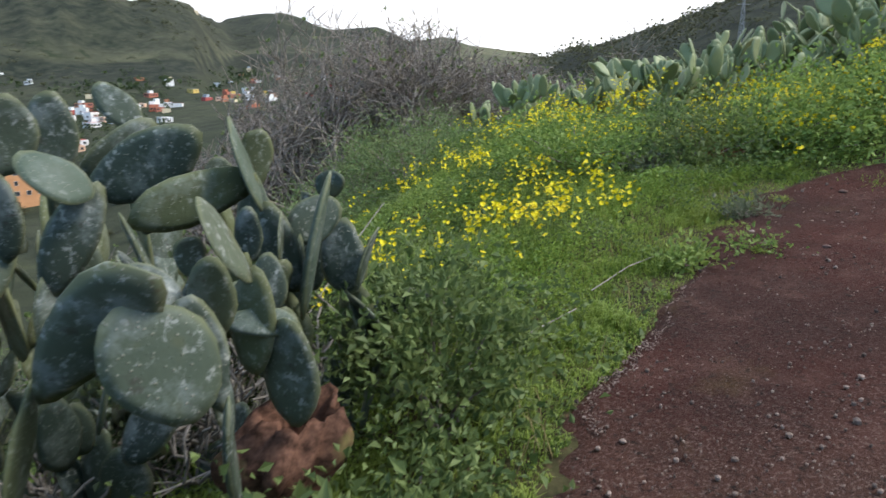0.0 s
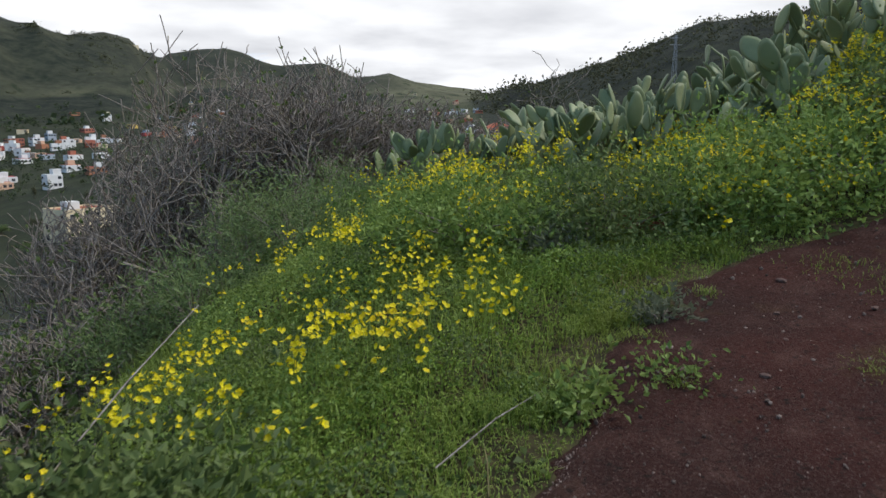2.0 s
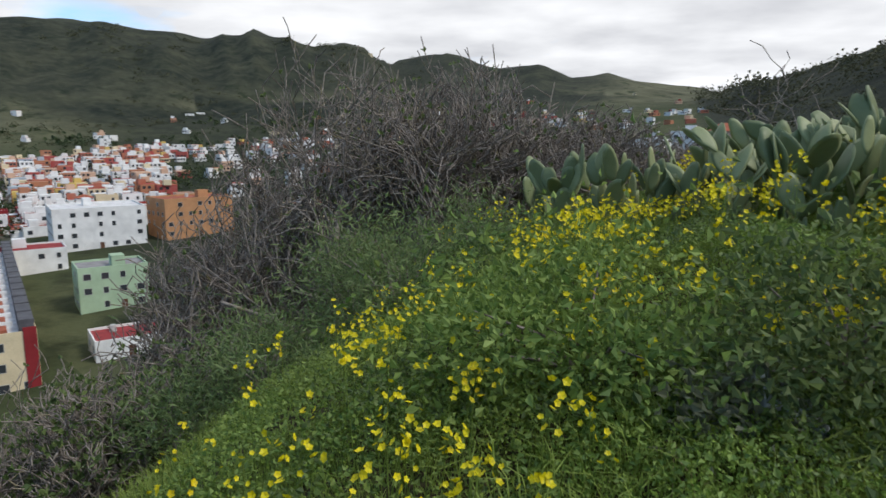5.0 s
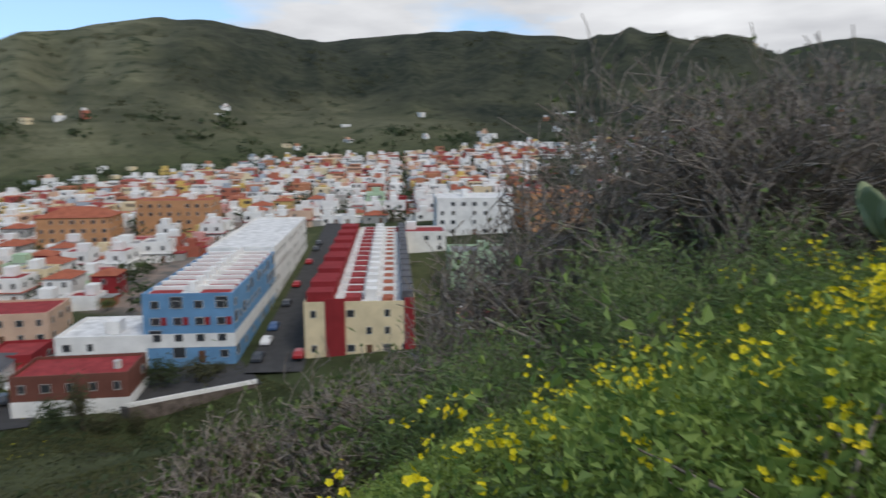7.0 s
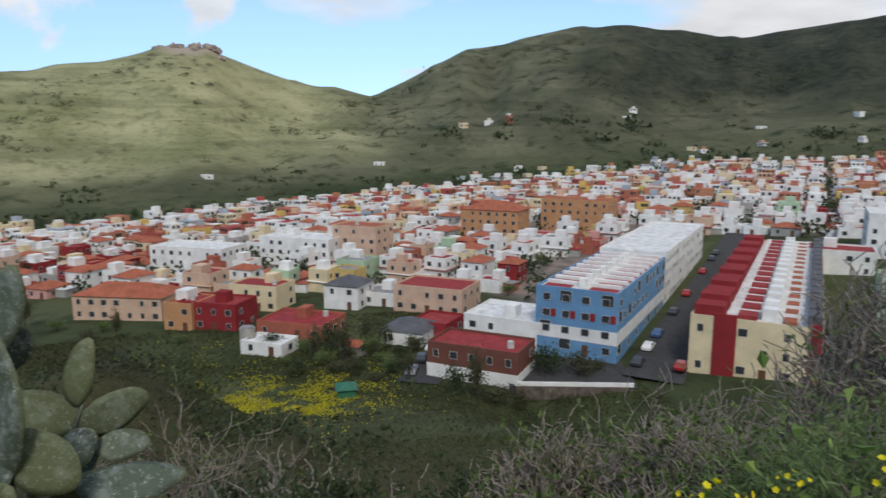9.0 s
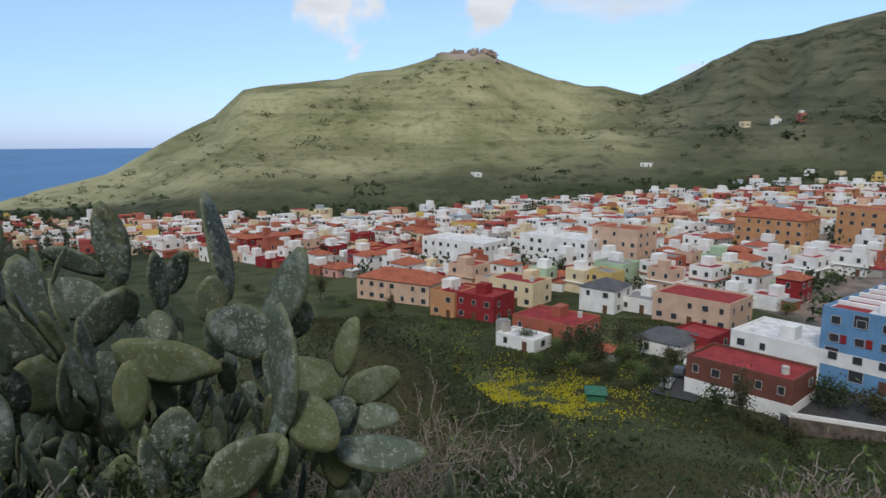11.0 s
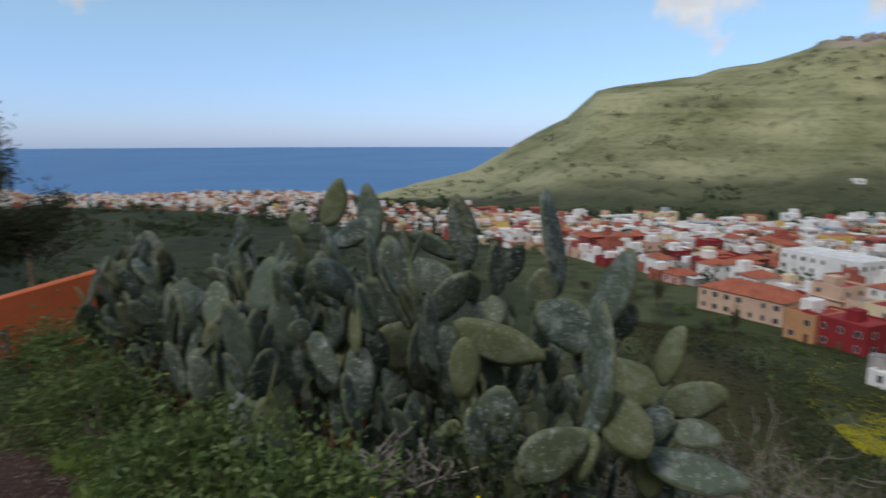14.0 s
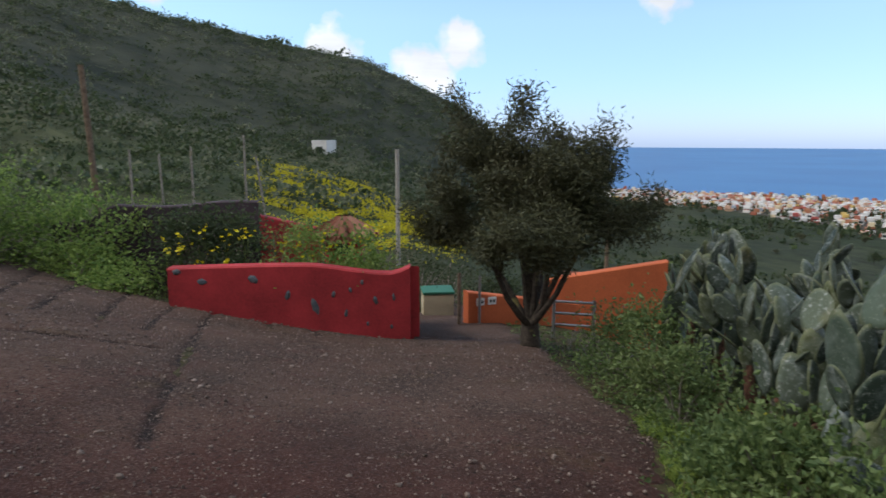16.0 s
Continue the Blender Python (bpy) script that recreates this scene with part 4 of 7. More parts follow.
def flowers(name, centres, per, spread, size, label):
    """Yellow five-petalled flowers on thin stems, in loose heads."""
    C = np.repeat(centres, per, 0)
    n = len(C)
    C = C + rng.normal(size=(n, 3)) * np.array([spread, spread, 0.035])
    C[:, 2] += 0.02
    ax = unit(np.stack([rng.normal(0, 0.6, n), rng.normal(0, 0.6, n) - 0.25, rng.uniform(0.3, 1.0, n)], 1))
    u = unit(np.cross(ax, rng.normal(size=(n, 3))))
    v = np.cross(ax, u)
    s = (rng.uniform(0.7, 1.2, n) * size)[:, None]
    V, F = [], []
    for k in range(5):
        t = 2 * math.pi * k / 5
        d = math.cos(t) * u + math.sin(t) * v
        w_ = -math.sin(t) * u + math.cos(t) * v
        V += [C, C + d * s * 0.62 + w_ * s * 0.42 + ax * s * 0.30, C + d * s + ax * s * 0.34, C + d * s * 0.62 - w_ * s * 0.42 + ax * s * 0.30]
    V = np.stack(V, 1).reshape(-1, 3)
    stuff(name, np_mesh(name, V, np.arange(n * 20).reshape(-1, 4), M_PETAL), label, "flowers")
    g0 = np.stack([centres[:, 0] + rng.normal(0, 0.03, len(centres)), centres[:, 1] + rng.normal(0, 0.03, len(centres)), ground_z(centres[:, 0], centres[:, 1])], 1)
    segs = [(a, b, 0.003, 0.002) for a, b in zip(g0, centres)]
    stuff(name + "_stems", tubes(name + "_stems", segs, M_GRASS, 3), "thin green flower stems", "stems")


def drift(x, y):
    """Where the yellow flowers stand thick."""
    band = np.exp(-((x - 0.35 - 0.22 * (y - 6)) / 1.0) ** 2) * smooth(3.6, 5.2, y) * smooth(12.5, 9.5, y) * smooth(-1.6, -0.6, x)
    lobe = 0.45 * np.exp(-((x + 0.5) / 0.8) ** 2 - ((y - 6.2) / 1.6) ** 2)
    bank = 0.8 * smooth(2.6, 4.5, x) * smooth(6.0, 7.5, y) * smooth(13, 10, y)
    thin_ = 1 - 0.45 * smooth(6.3, 7.0, y) * smooth(9.5, 8.5, y) * smooth(1.5, 1.0, x)
    clump = 0.15 + 0.85 * smooth(-0.35, 0.4, hnoise(x, y, 0.35, 2.2))
    return np.clip(band + lobe + bank, 0, 1) * clump * thin_ * bank_edge(x, y) * (track(x, y) < -0.5)


Q = scatter(10500, -4, 9, 3.5, 14, drift)
Q[:, 2] += herb_height(Q[:, 0], Q[:, 1]) * 1.25 + rng.uniform(0.08, 0.20, len(Q))
Q2 = scatter(4200, 2.2, 10, 6.2, 13.5, lambda x, y: 0.5 * smooth(-0.2, 0.3, hnoise(x, y, 0.5, 6.2)) * (track(x, y) < -0.5))
Q2[:, 2] += herb_height(Q2[:, 0], Q2[:, 1]) * 1.45 + rng.uniform(0.10, 0.30, len(Q2))
Q = np.concatenate([Q, Q2])
flowers("yellow_flowers", Q, 5, 0.030, 0.0185, "loose heads of bright yellow flowers in the grass")
Q = scatter(260, -6, 12, -9, 5, lambda x, y: (track(x, y) < -0.3) * smooth(0.1, 0.5, hnoise(x, y, 0.9, 3.3)))
Q[:, 2] += herb_height(Q[:, 0], Q[:, 1]) + 0.06
flowers("yellow_roadside_flowers", Q, 4, 0.035, 0.025, "yellow flowers on weeds along the road")

# ---------------------------------------------------------------- bushes


def bush(name, x, y, rx, ry, rz, n, leaf, mat, label, category="bush", seed=0, group="", stem=M_TWIG, lift=0.0):
    """A leafy bush: stems from one root and leaves in uneven clumps round their ends."""
    g_ = np.random.default_rng(seed + 500)
    z0 = float(ground_z(x, y)) + lift
    e = thing(name, (x, y, z0), label, category, group)
    k = max(6, int(12 * (rx + ry)))
    ends = unit(g_.normal(size=(k, 3)) * np.array([1, 1, 0.8]) + np.array([0, 0, 0.35])) * g_.uniform(0.45, 1.0, (k, 1))
    ends = ends * np.array([rx, ry, rz]) + np.array([0, 0, rz * 0.55])
    ends[:, 2] = np.maximum(ends[:, 2], 0.05 * rz + (ground_z(x + ends[:, 0], y + ends[:, 1]) - z0))
    segs = []
    for p_ in ends:
        mid = p_ * np.array([0.45, 0.45, 0.6]) + g_.normal(0, 0.04, 3) * rx
        segs += [((0, 0, -0.05), mid, 0.012 * (0.6 + rx), 0.008 * (0.6 + rx)), (mid, p_, 0.008 * (0.6 + rx), 0.003)]
    part("stem", tubes("stem", segs, stem, 4), e)["kind"] = "stuff"
    idx = g_.integers(0, k, n)
    clump = 0.20 * (rx + ry) + 0.04
    L = ends[idx] + g_.normal(size=(n, 3)) * np.array([clump, clump, clump * 0.8]) * g_.uniform(0.3, 1.0, (n, 1))
    L[:, 2] = np.maximum(L[:, 2], ground_z(x + L[:, 0], y + L[:, 1]) - z0 + 0.01)
    D = unit(g_.normal(size=(n, 3)) + unit(L) * 0.8)
    s = g_.uniform(0.6, 1.3, n) * leaf
    part("foliage", leaves("foliage", L, D, s, s * (0.6 if mat is not M_FENNEL else 0.14), mat), e)
    return e


LB = "leafy light green bramble bush beside the track"
for k, (x, y, r_, h, n, lf, mt, lb) in enumerate((
        (-0.02, 3.30, 0.42, 0.62, 3000, 0.050, M_BUSHLEAF, LB), (0.0, 2.65, 0.36, 0.52, 2600, 0.048, M_BUSHLEAF, LB),
        (-0.10, 2.05, 0.30, 0.26, 1300, 0.045, M_BUSHLEAF, "low bramble with pale green leaves"), (-0.45, 1.75, 0.36, 0.26, 1500, 0.045, M_BUSHLEAF, "low bramble with pale green leaves"),
        (-0.85, 1.55, 0.36, 0.24, 1400, 0.045, M_BUSHLEAF, "low bramble with pale green leaves"), (-0.28, 1.0, 0.34, 0.5, 2200, 0.045, M_BUSHLEAF, LB), (-0.45, 0.1, 0.4, 0.6, 2400, 0.045, M_BUSHLEAF, LB), (-0.5, -0.9, 0.45, 0.6, 2400, 0.045, M_BUSHLEAF, LB),
        (-1.05, 4.15, 0.42, 0.42, 1800, 0.050, M_DARKLEAF, "dark bramble growing through the prickly pears"), (-1.5, 3.5, 0.5, 0.7, 2200, 0.050, M_DARKLEAF, "dark bramble growing through the prickly pears"),
        (-0.75, 3.5, 0.35, 0.35, 1500, 0.05, M_DARKLEAF, "dark bramble growing through the prickly pears"), (-0.9, 4.9, 0.45, 0.3, 1500, 0.05, M_DARKLEAF, "dark low bramble on the slope"),
        (1.45, 7.3, 0.75, 0.42, 4200, 0.055, M_HERB, "dark green leafy mound of weeds"), (2.6, 7.1, 0.7, 0.36, 3600, 0.055, M_BUSHLEAF, "fresh green leafy mound of weeds"),
        (3.7, 7.3, 0.85, 0.32, 4600, 0.060, M_HERB, "green bramble mound on the bank"), (5.0, 7.2, 0.9, 0.36, 4600, 0.060, M_HERB, "green bramble mound on the bank"),
        (6.3, 7.6, 0.9, 0.42, 4200, 0.065, M_BUSHLEAF, "green bramble mound on the bank"), (4.6, 8.6, 0.8, 0.30, 3200, 0.065, M_HERB, "green bramble mound on the bank"),
        (2.1, 6.65, 0.22, 0.16, 700, 0.055, M_GREYLEAF, "small silvery broad-leaved weed"), (1.68, 4.36, 0.17, 0.08, 420, 0.05, M_HERB, "flat leafy weed at the track's edge"),
        (2.2, 4.5, 0.18, 0.05, 320, 0.04, M_HERB, "flat leafy weed on the dirt"), (2.4, 5.25, 0.2, 0.08, 420, 0.045, M_GREYLEAF, "flat grey-green weed at the track's edge"),
        (3.9, 8.2, 0.22, 0.2, 420, 0.06, M_REDLEAF, "withered red-brown weed on the bank"), (2.9, 6.95, 0.15, 0.14, 260, 0.05, M_REDLEAF, "withered red-brown weed on the bank"), (4.4, 7.7, 0.2, 0.16, 320, 0.05, M_REDLEAF, "withered red-brown weed on the bank"))):
    bush("bush", x, y, r_, r_, h, n, lf, mt, lb, seed=k)
for k, (x, y, r_, h) in enumerate(((-0.55, 10.3, 0.95, 0.65), (-1.7, 9.5, 0.8, 0.6), (0.2, 11.2, 0.8, 0.5), (-1.3, 10.9, 0.8, 0.8), (-2.6, 9.6, 0.7, 0.45))):
    bush("fennel_bush", x, y, r_, r_, h, 5200, 0.10, M_FENNEL, "soft feathery green wild fennel on the slope", "bush", 60 + k)
for k, (x, y, r_, h, mt) in enumerate(((-5.5, 8.0, 1.2, 0.9, M_DARKLEAF), (-6.2, 10.8, 1.3, 1.2, M_FENNEL), (-9, 4.2, 1.6, 1.3, M_DARKLEAF), (-10.5, 9.5, 1.5, 1.4, M_GREYLEAF), (-8.5, 1.0, 1.6, 1.2, M_DARKLEAF),
                                       (-13.5, 2.0, 2.0, 1.6, M_DARKLEAF), (-16, 13, 2.2, 1.8, M_GREYLEAF), (-7.3, 13.2, 1.4, 1.2, M_FENNEL), (-18, 6, 2.2, 1.6, M_DARKLEAF), (-12, -3, 2.0, 1.6, M_DARKLEAF), (-22, -2, 2.4, 2.0, M_DARKLEAF), (-4.5, 5.6, 0.9, 0.5, M_DARKLEAF))):
    bush("bush", x, y, r_, r_, h, 3800, 0.11 * (0.7 + 0.3 * r_), mt, "rounded green scrub bush on the steep slope", "bush", 80 + k, "scrub on the slope")

# ---------------------------------------------------------------- bare shrubs


def branchy(seed, height, spread, stems, levels, r0, curl=0.34, thin=0.0055, dome=None):
    """Segments of a leafless many-stemmed shrub, and the tips of its twigs. dome: the crown's height and half-width."""
    r = random.Random(seed)
    segs, ends, mains = [], [], []

    def go(p_, d, ln, rad, lev):
        n_ = 3 if lev < 2 else 2
        for i in range(n_):
            d = (d + Vector((r.gauss(0, curl), r.gauss(0, curl), r.gauss(0.10, curl * 0.7)))).normalized()
            q = p_ + d * (ln / n_)
            if dome and lev and (q.z / dome[0]) ** 2 + (q.x * q.x + q.y * q.y) / dome[1] ** 2 > 1 + 0.45 * r.random() ** 3 and r.random() < 0.90:
                break
            r2 = max(rad * 0.82, thin)
            if lev == 0:
                mains[-1].append((tuple(q), r2))
            else:
                segs.append((tuple(p_), tuple(q), rad, r2))
            p_, rad = q, r2
            if lev < levels and (i or lev):
                for _ in range(2 if dome and lev < 2 else 1):
                    side = Vector((r.gauss(0, 1), r.gauss(0, 1), r.gauss(0.35, 0.5))).normalized()
                    go(p_, (d * 0.75 + side * 0.8).normalized(), ln * r.uniform(0.50, 0.78), max(rad * 0.62, thin), lev + 1)
        ends.append((p_, d))

    for k in range(stems):
        a = 2 * math.pi * k / stems + r.uniform(-0.3, 0.3)
        out = r.uniform(0.15, 1.0)
        d = Vector((math.cos(a) * spread * out, math.sin(a) * spread * out, height * r.uniform(0.5, 1.0))).normalized()
        rad0 = r0 * r.uniform(0.6, 1.0)
        root = 0.12 if not dome else dome[1] * 0.35 * out
        foot = Vector((math.cos(a) * root, math.sin(a) * root, -0.3))
        mains.append([(tuple(foot), rad0)])
        go(foot, d, height * r.uniform(0.36, 0.56), rad0, 0)
    return segs, ends, mains


def bare_shrub(x, y, height, spread, stems, levels, r0, seed, label, mat=M_TWIG, buds=0.25, group="bare shrubs on the slope", dome=None):
    segs, ends, mains = branchy(seed, height, spread, stems, levels, r0, thin=0.010 if mat is M_PALETWIG and height > 2 else 0.0055 if not dome else 0.0075, dome=dome)
    e = thing("bare_shrub", (x, y, float(ground_z(x, y))), label, "shrub", group)
    for mn in mains:
        part("limb", chain("limb", [q[0] for q in mn], [q[1] for q in mn], mat), e)
    tw = part("twig_tangle", tubes("twig_tangle", segs, mat, 4), e)
    tw["kind"] = "stuff"
    g_ = np.random.default_rng(seed)
    pick = [q for q in ends if g_.random() < buds]
    if pick:
        Pp = np.repeat(np.array([tuple(q[0]) for q in pick]), 3, 0)
        Dd = unit(np.repeat(np.array([tuple(q[1]) for q in pick]), 3, 0) + g_.normal(0, 0.6, (len(pick) * 3, 3)))
        fo = part("leaves", leaves("leaves", Pp, Dd, 0.06 if not dome else 0.085, 0.035 if not dome else 0.05, M_BUSHLEAF), e, "few small green leaves")
        fo["kind"] = "stuff"
    return e


FIG = "leafless grey fig shrub with a tangle of branches"
bare_shrub(-2.2, 13.1, 4.6, 2.0, 30, 4, 0.050, 11, FIG, buds=0.05, dome=(4.35, 2.3))
bare_shrub(-0.6, 13.7, 3.6, 1.8, 26, 4, 0.045, 12, FIG, buds=0.05, dome=(3.2, 2.1))
bare_shrub(1.2, 14.6, 2.3, 1.7, 20, 4, 0.040, 31, FIG, buds=0.05, dome=(1.75, 1.8))
bare_shrub(2.7, 15.4, 1.9, 1.5, 16, 4, 0.040, 35, FIG, buds=0.05, dome=(1.5, 1.6))
bare_shrub(-3.8, 12.4, 3.6, 1.9, 26, 4, 0.045, 13, FIG, buds=0.05, dome=(3.5, 2.0))
bare_shrub(-4.8, 10.9, 2.0, 2.0, 26, 4, 0.040, 33, FIG, dome=(2.1, 1.9))
BROWN = "low tangled brown shrub at the foot of the flower bank"
bare_shrub(-4.2, 8.6, 1.7, 1.5, 24, 4, 0.030, 36, BROWN, dome=(1.7, 1.5))
bare_shrub(-3.4, 9.7, 1.5, 1.5, 24, 4, 0.030, 37, BROWN, dome=(1.5, 1.5))
bare_shrub(-2.6, 10.7, 1.2, 1.3, 22, 4, 0.030, 38, BROWN, dome=(1.2, 1.3))
bare_shrub(-6.6, 10.9, 2.0, 2.6, 15, 4, 0.045, 14, "bare brown thorny shrub below the track")
bare_shrub(-8.8, 12.0, 2.3, 3.0, 15, 4, 0.045, 15, "bare brown thorny shrub below the track")
PALE = "leafless pale grey fig with stout crooked twigs"
bare_shrub(-6.3, 7.2, 2.2, 2.4, 12, 3, 0.070, 17, PALE, M_PALETWIG, 0.1)
bare_shrub(-6.5, 5.5, 2.2, 2.4, 12, 3, 0.070, 18, PALE, M_PALETWIG, 0.1)
bare_shrub(-7.2, 8.9, 2.3, 2.5, 12, 3, 0.070, 19, PALE, M_PALETWIG, 0.1)
bare_shrub(-5.4, 3.9, 2.4, 1.8, 14, 4, 0.035, 20, "dark leafless thorny shrub on the slope")
bare_shrub(-7.6, 2.6, 2.8, 2.4, 16, 4, 0.045, 41, "dark leafless thorny shrub on the slope")
bare_shrub(-9.2, 4.6, 3.2, 2.6, 16, 4, 0.045, 42, "dark leafless thorny shrub on the slope")
bare_shrub(-8.4, 6.6, 2.8, 2.4, 14, 4, 0.045, 43, "dark leafless thorny shrub on the slope")
bare_shrub(-4.6, 9.9, 2.2, 2.0, 14, 4, 0.040, 44, "bare brown thorny shrub below the track")
bare_shrub(-1.0, -2.3, 1.0, 0.9, 10, 3, 0.020, 21, "small leafless lilac-grey shrub beside the gate", M_PALETWIG, 0.05, "")
for k, (x, y) in enumerate(((-1.15, 3.75), (-0.75, 3.15), (-1.75, 3.0))):
    bare_shrub(x, y, 0.9, 0.9, 9, 3, 0.012, 50 + k, "dead grey twigs among the prickly pears", M_PALETWIG, 0.0, "", dome=(0.85, 0.7))
bare_shrub(2.9, 12.6, 2.4, 0.35, 2, 3, 0.012, 22, "tall thin dry stalk above the prickly pears", M_TWIG, 0.1, "")
bare_shrub(3.5, 12.9, 2.4, 0.35, 2, 3, 0.012, 23, "tall thin dry stalk above the prickly pears", M_TWIG, 0.1, "")


# ---------------------------------------------------------------- dark evergreen tree by the road
def evergreen(x, y, seed):
    r = random.Random(seed)
    g_ = np.random.default_rng(seed)
    z0 = float(ground_z(x, y))
    e = thing("tree", (x, y, z0), "dark evergreen tree with a forked trunk and broad ragged crown", "tree")
    segs, tips = [], []

    def go(p_, d, ln, rad, lev):
        n_ = 4
        for i in range(n_):
            d = (d + Vector((r.gauss(0, 0.10), r.gauss(0, 0.10), r.gauss(0.04, 0.06)))).normalized()
            q = p_ + d * (ln / n_)
            segs.append((tuple(p_), tuple(q), rad, rad * 0.84))
            p_, rad = q, rad * 0.84
            if lev < 3 and (lev or i > 1):
                s_ = Vector((r.gauss(0, 1), r.gauss(0, 1), r.gauss(0.25, 0.35))).normalized()
                go(p_, (d * 0.6 + s_ * 0.8).normalized(), ln * r.uniform(0.45, 0.65), rad * 0.6, lev + 1)
            if lev >= 1:
                tips.append(tuple(p_))
        tips.append(tuple(p_))

    segs.append(((0, 0, -0.2), (0.02, 0, 0.35), 0.16, 0.115))
    for k_ in range(11):
        a_ = k_ * 2.4
        o_ = (0.15, 0.55, 0.95, 1.25)[k_ % 4]
        go(Vector((0.02, 0, 0.30)), Vector((math.cos(a_) * o_, math.sin(a_) * o_ * 0.8, 0.95)).normalized(), 1.56 - 0.08 * (k_ % 4), 0.050, 0)
    big = [s for s in segs if s[2] > 0.022]
    part("trunk", tubes("trunk", big, M_BARK, 8), e, "dark forked trunk")
    b_ = part("twig_tangle", tubes("twig_tangle", [s for s in segs if s[2] <= 0.022], M_BARK, 4), e)
    b_["kind"] = "stuff"
    T = np.array(tips)
    T = T[T[:, 2] > 0.85]
    n = 80000
    idx = g_.integers(0, len(T), n)
    L = T[idx] + g_.normal(size=(n, 3)) * np.array([0.10, 0.10, 0.075])
    D = unit(g_.normal(size=(n, 3)) + np.array([0, 0, 0.3]))
    part("crown", leaves("crown", L, D, g_.uniform(0.05, 0.11, n), g_.uniform(0.012, 0.022, n), M_TREELEAF), e, "dense dark needle-like foliage")


evergreen(0.06, -2.45, 5)

# small stones on the track
ico = bmesh.new()
bmesh.ops.create_icosphere(ico, subdivisions=1, radius=1.0)
iv = np.array([v.co for v in ico.verts])
jf = np.array([[v.index for v in f.verts] for f in ico.faces])
ico.free()
n = 42000
x, y = rng.uniform(-0.5, 7.5, n), rng.uniform(-3.2, 6.4, n)
k = (track(x, y) > 0.02) & (rng.uniform(0, 1, n) < 1 - 0.75 * smooth(2.0, 4.0, y))
x, y = x[k], y[k]
s = rng.gamma(1.1, 0.0024, len(x)) + 0.0018
V = iv[None] * s[:, None, None] * rng.uniform(0.6, 1.3, (len(x), 1, 3)) * rng.uniform(0.85, 1.15, (len(x), 12, 1)) + np.stack([x, y, ground_z(x, y) + 0.04], 1)[:, None]
F = (np.arange(len(x))[:, None, None] * 12 + jf[None]).reshape(-1, 3)
mst = Mat("gravel_stone", 0.85, spec=0.3)
mst.color(mst.mix(mst.island(), (0.05, 0.034, 0.028), (0.27, 0.205, 0.170))).bump(mst.noise(60, 3), 0.4, 0.005)
stuff("gravel", np_mesh("gravel", V.reshape(-1, 3), F, mst.m), "loose small red-brown stones on the track", "gravel")
# pale gritty lip along the edge of the old concrete
x, y = rng.uniform(0.0, 2.4, 60000), rng.uniform(1.2, 4.6, 60000)
k = np.abs(track(x, y) - 0.05 - 0.05 * hnoise(x, y, 0.3, 2.0)) < 0.07 * smooth(-0.2, 0.5, hnoise(x, y, 0.5, 7.0))
x, y = x[k], y[k]
s = rng.gamma(1.2, 0.0012, len(x)) + 0.0012
V = iv[None] * s[:, None, None] * rng.uniform(0.6, 1.3, (len(x), 1, 3)) * rng.uniform(0.8, 1.2, (len(x), 12, 1)) + np.stack([x, y, ground_z(x, y) + 0.03], 1)[:, None]
F = (np.arange(len(x))[:, None, None] * 12 + jf[None]).reshape(-1, 3)
mgr = Mat("pale_grit", 0.9, spec=0.2)
mgr.color(mgr.mix(mgr.island(), (0.16, 0.11, 0.095), (0.36, 0.28, 0.24))).bump(mgr.noise(60, 3), 0.4, 0.005)
stuff("edge_grit", np_mesh("edge_grit", V.reshape(-1, 3), F, mgr.m), "pale grit along the broken edge of the track", "gravel")
# tufts of grass on the dirt
tuft_at = np.array([(2.34, 3.21, 0.06), (3.35, 4.32, 0.22), (3.13, 4.35, 0.15), (3.95, 5.25, 0.3), (2.15, 4.43, 0.07), (2.83, 5.54, 0.09), (2.2, 4.98, 0.12), (3.85, 5.71, 0.3)])
C = np.repeat(tuft_at, 240, 0)
P = C[:, :2] + rng.normal(size=(len(C), 2)) * C[:, 2:3] * 0.45
P = np.concatenate([P, ground_z(P[:, 0], P[:, 1])[:, None]], 1)
stuff("grass_tufts", blades("grass_tufts", P, rng.uniform(0.03, 0.10, len(P)), rng.uniform(0.002, 0.004, len(P)), 0.9, M_GRASS), "small green grass tufts on the red dirt", "grass")


# ---------------------------------------------------------------- town in the valley
WALLS = {}
for nm, rgb in (("white", (0.72, 0.71, 0.69)), ("cream", (0.66, 0.55, 0.36)), ("peach", (0.55, 0.38, 0.28)), ("orange", (0.46, 0.24, 0.12)), ("red", (0.24, 0.026, 0.030)),
                ("terracotta", (0.34, 0.105, 0.070)), ("yellow", (0.52, 0.38, 0.15)), ("pink", (0.55, 0.30, 0.27)), ("grey", (0.34, 0.33, 0.31)), ("blue", (0.13, 0.27, 0.45)),
                ("green", (0.38, 0.50, 0.34)), ("brown", (0.15, 0.06, 0.045))):
    WALLS[nm] = plain(nm + "_render_wall", rgb, 0.9, 0.2, 0.18, 0.35, 6.0, bump=0.1)
ROOFS = {}
for nm, rgb in (("white", (0.66, 0.65, 0.64)), ("red", (0.28, 0.040, 0.042)), ("terracotta", (0.34, 0.105, 0.060)), ("grey", (0.26, 0.25, 0.25)), ("dark", (0.10, 0.10, 0.11))):
    ROOFS[nm] = plain(nm + "_roof", rgb, 0.85, 0.2, 0.3, 0.5, 5.0)
M_FRAME = plain("window_frame_white", (0.46, 0.45, 0.43), 0.6)
M_GLASS = Mat("dark_window_glass", 0.12, spec=0.6).color((0.040, 0.044, 0.050)).m
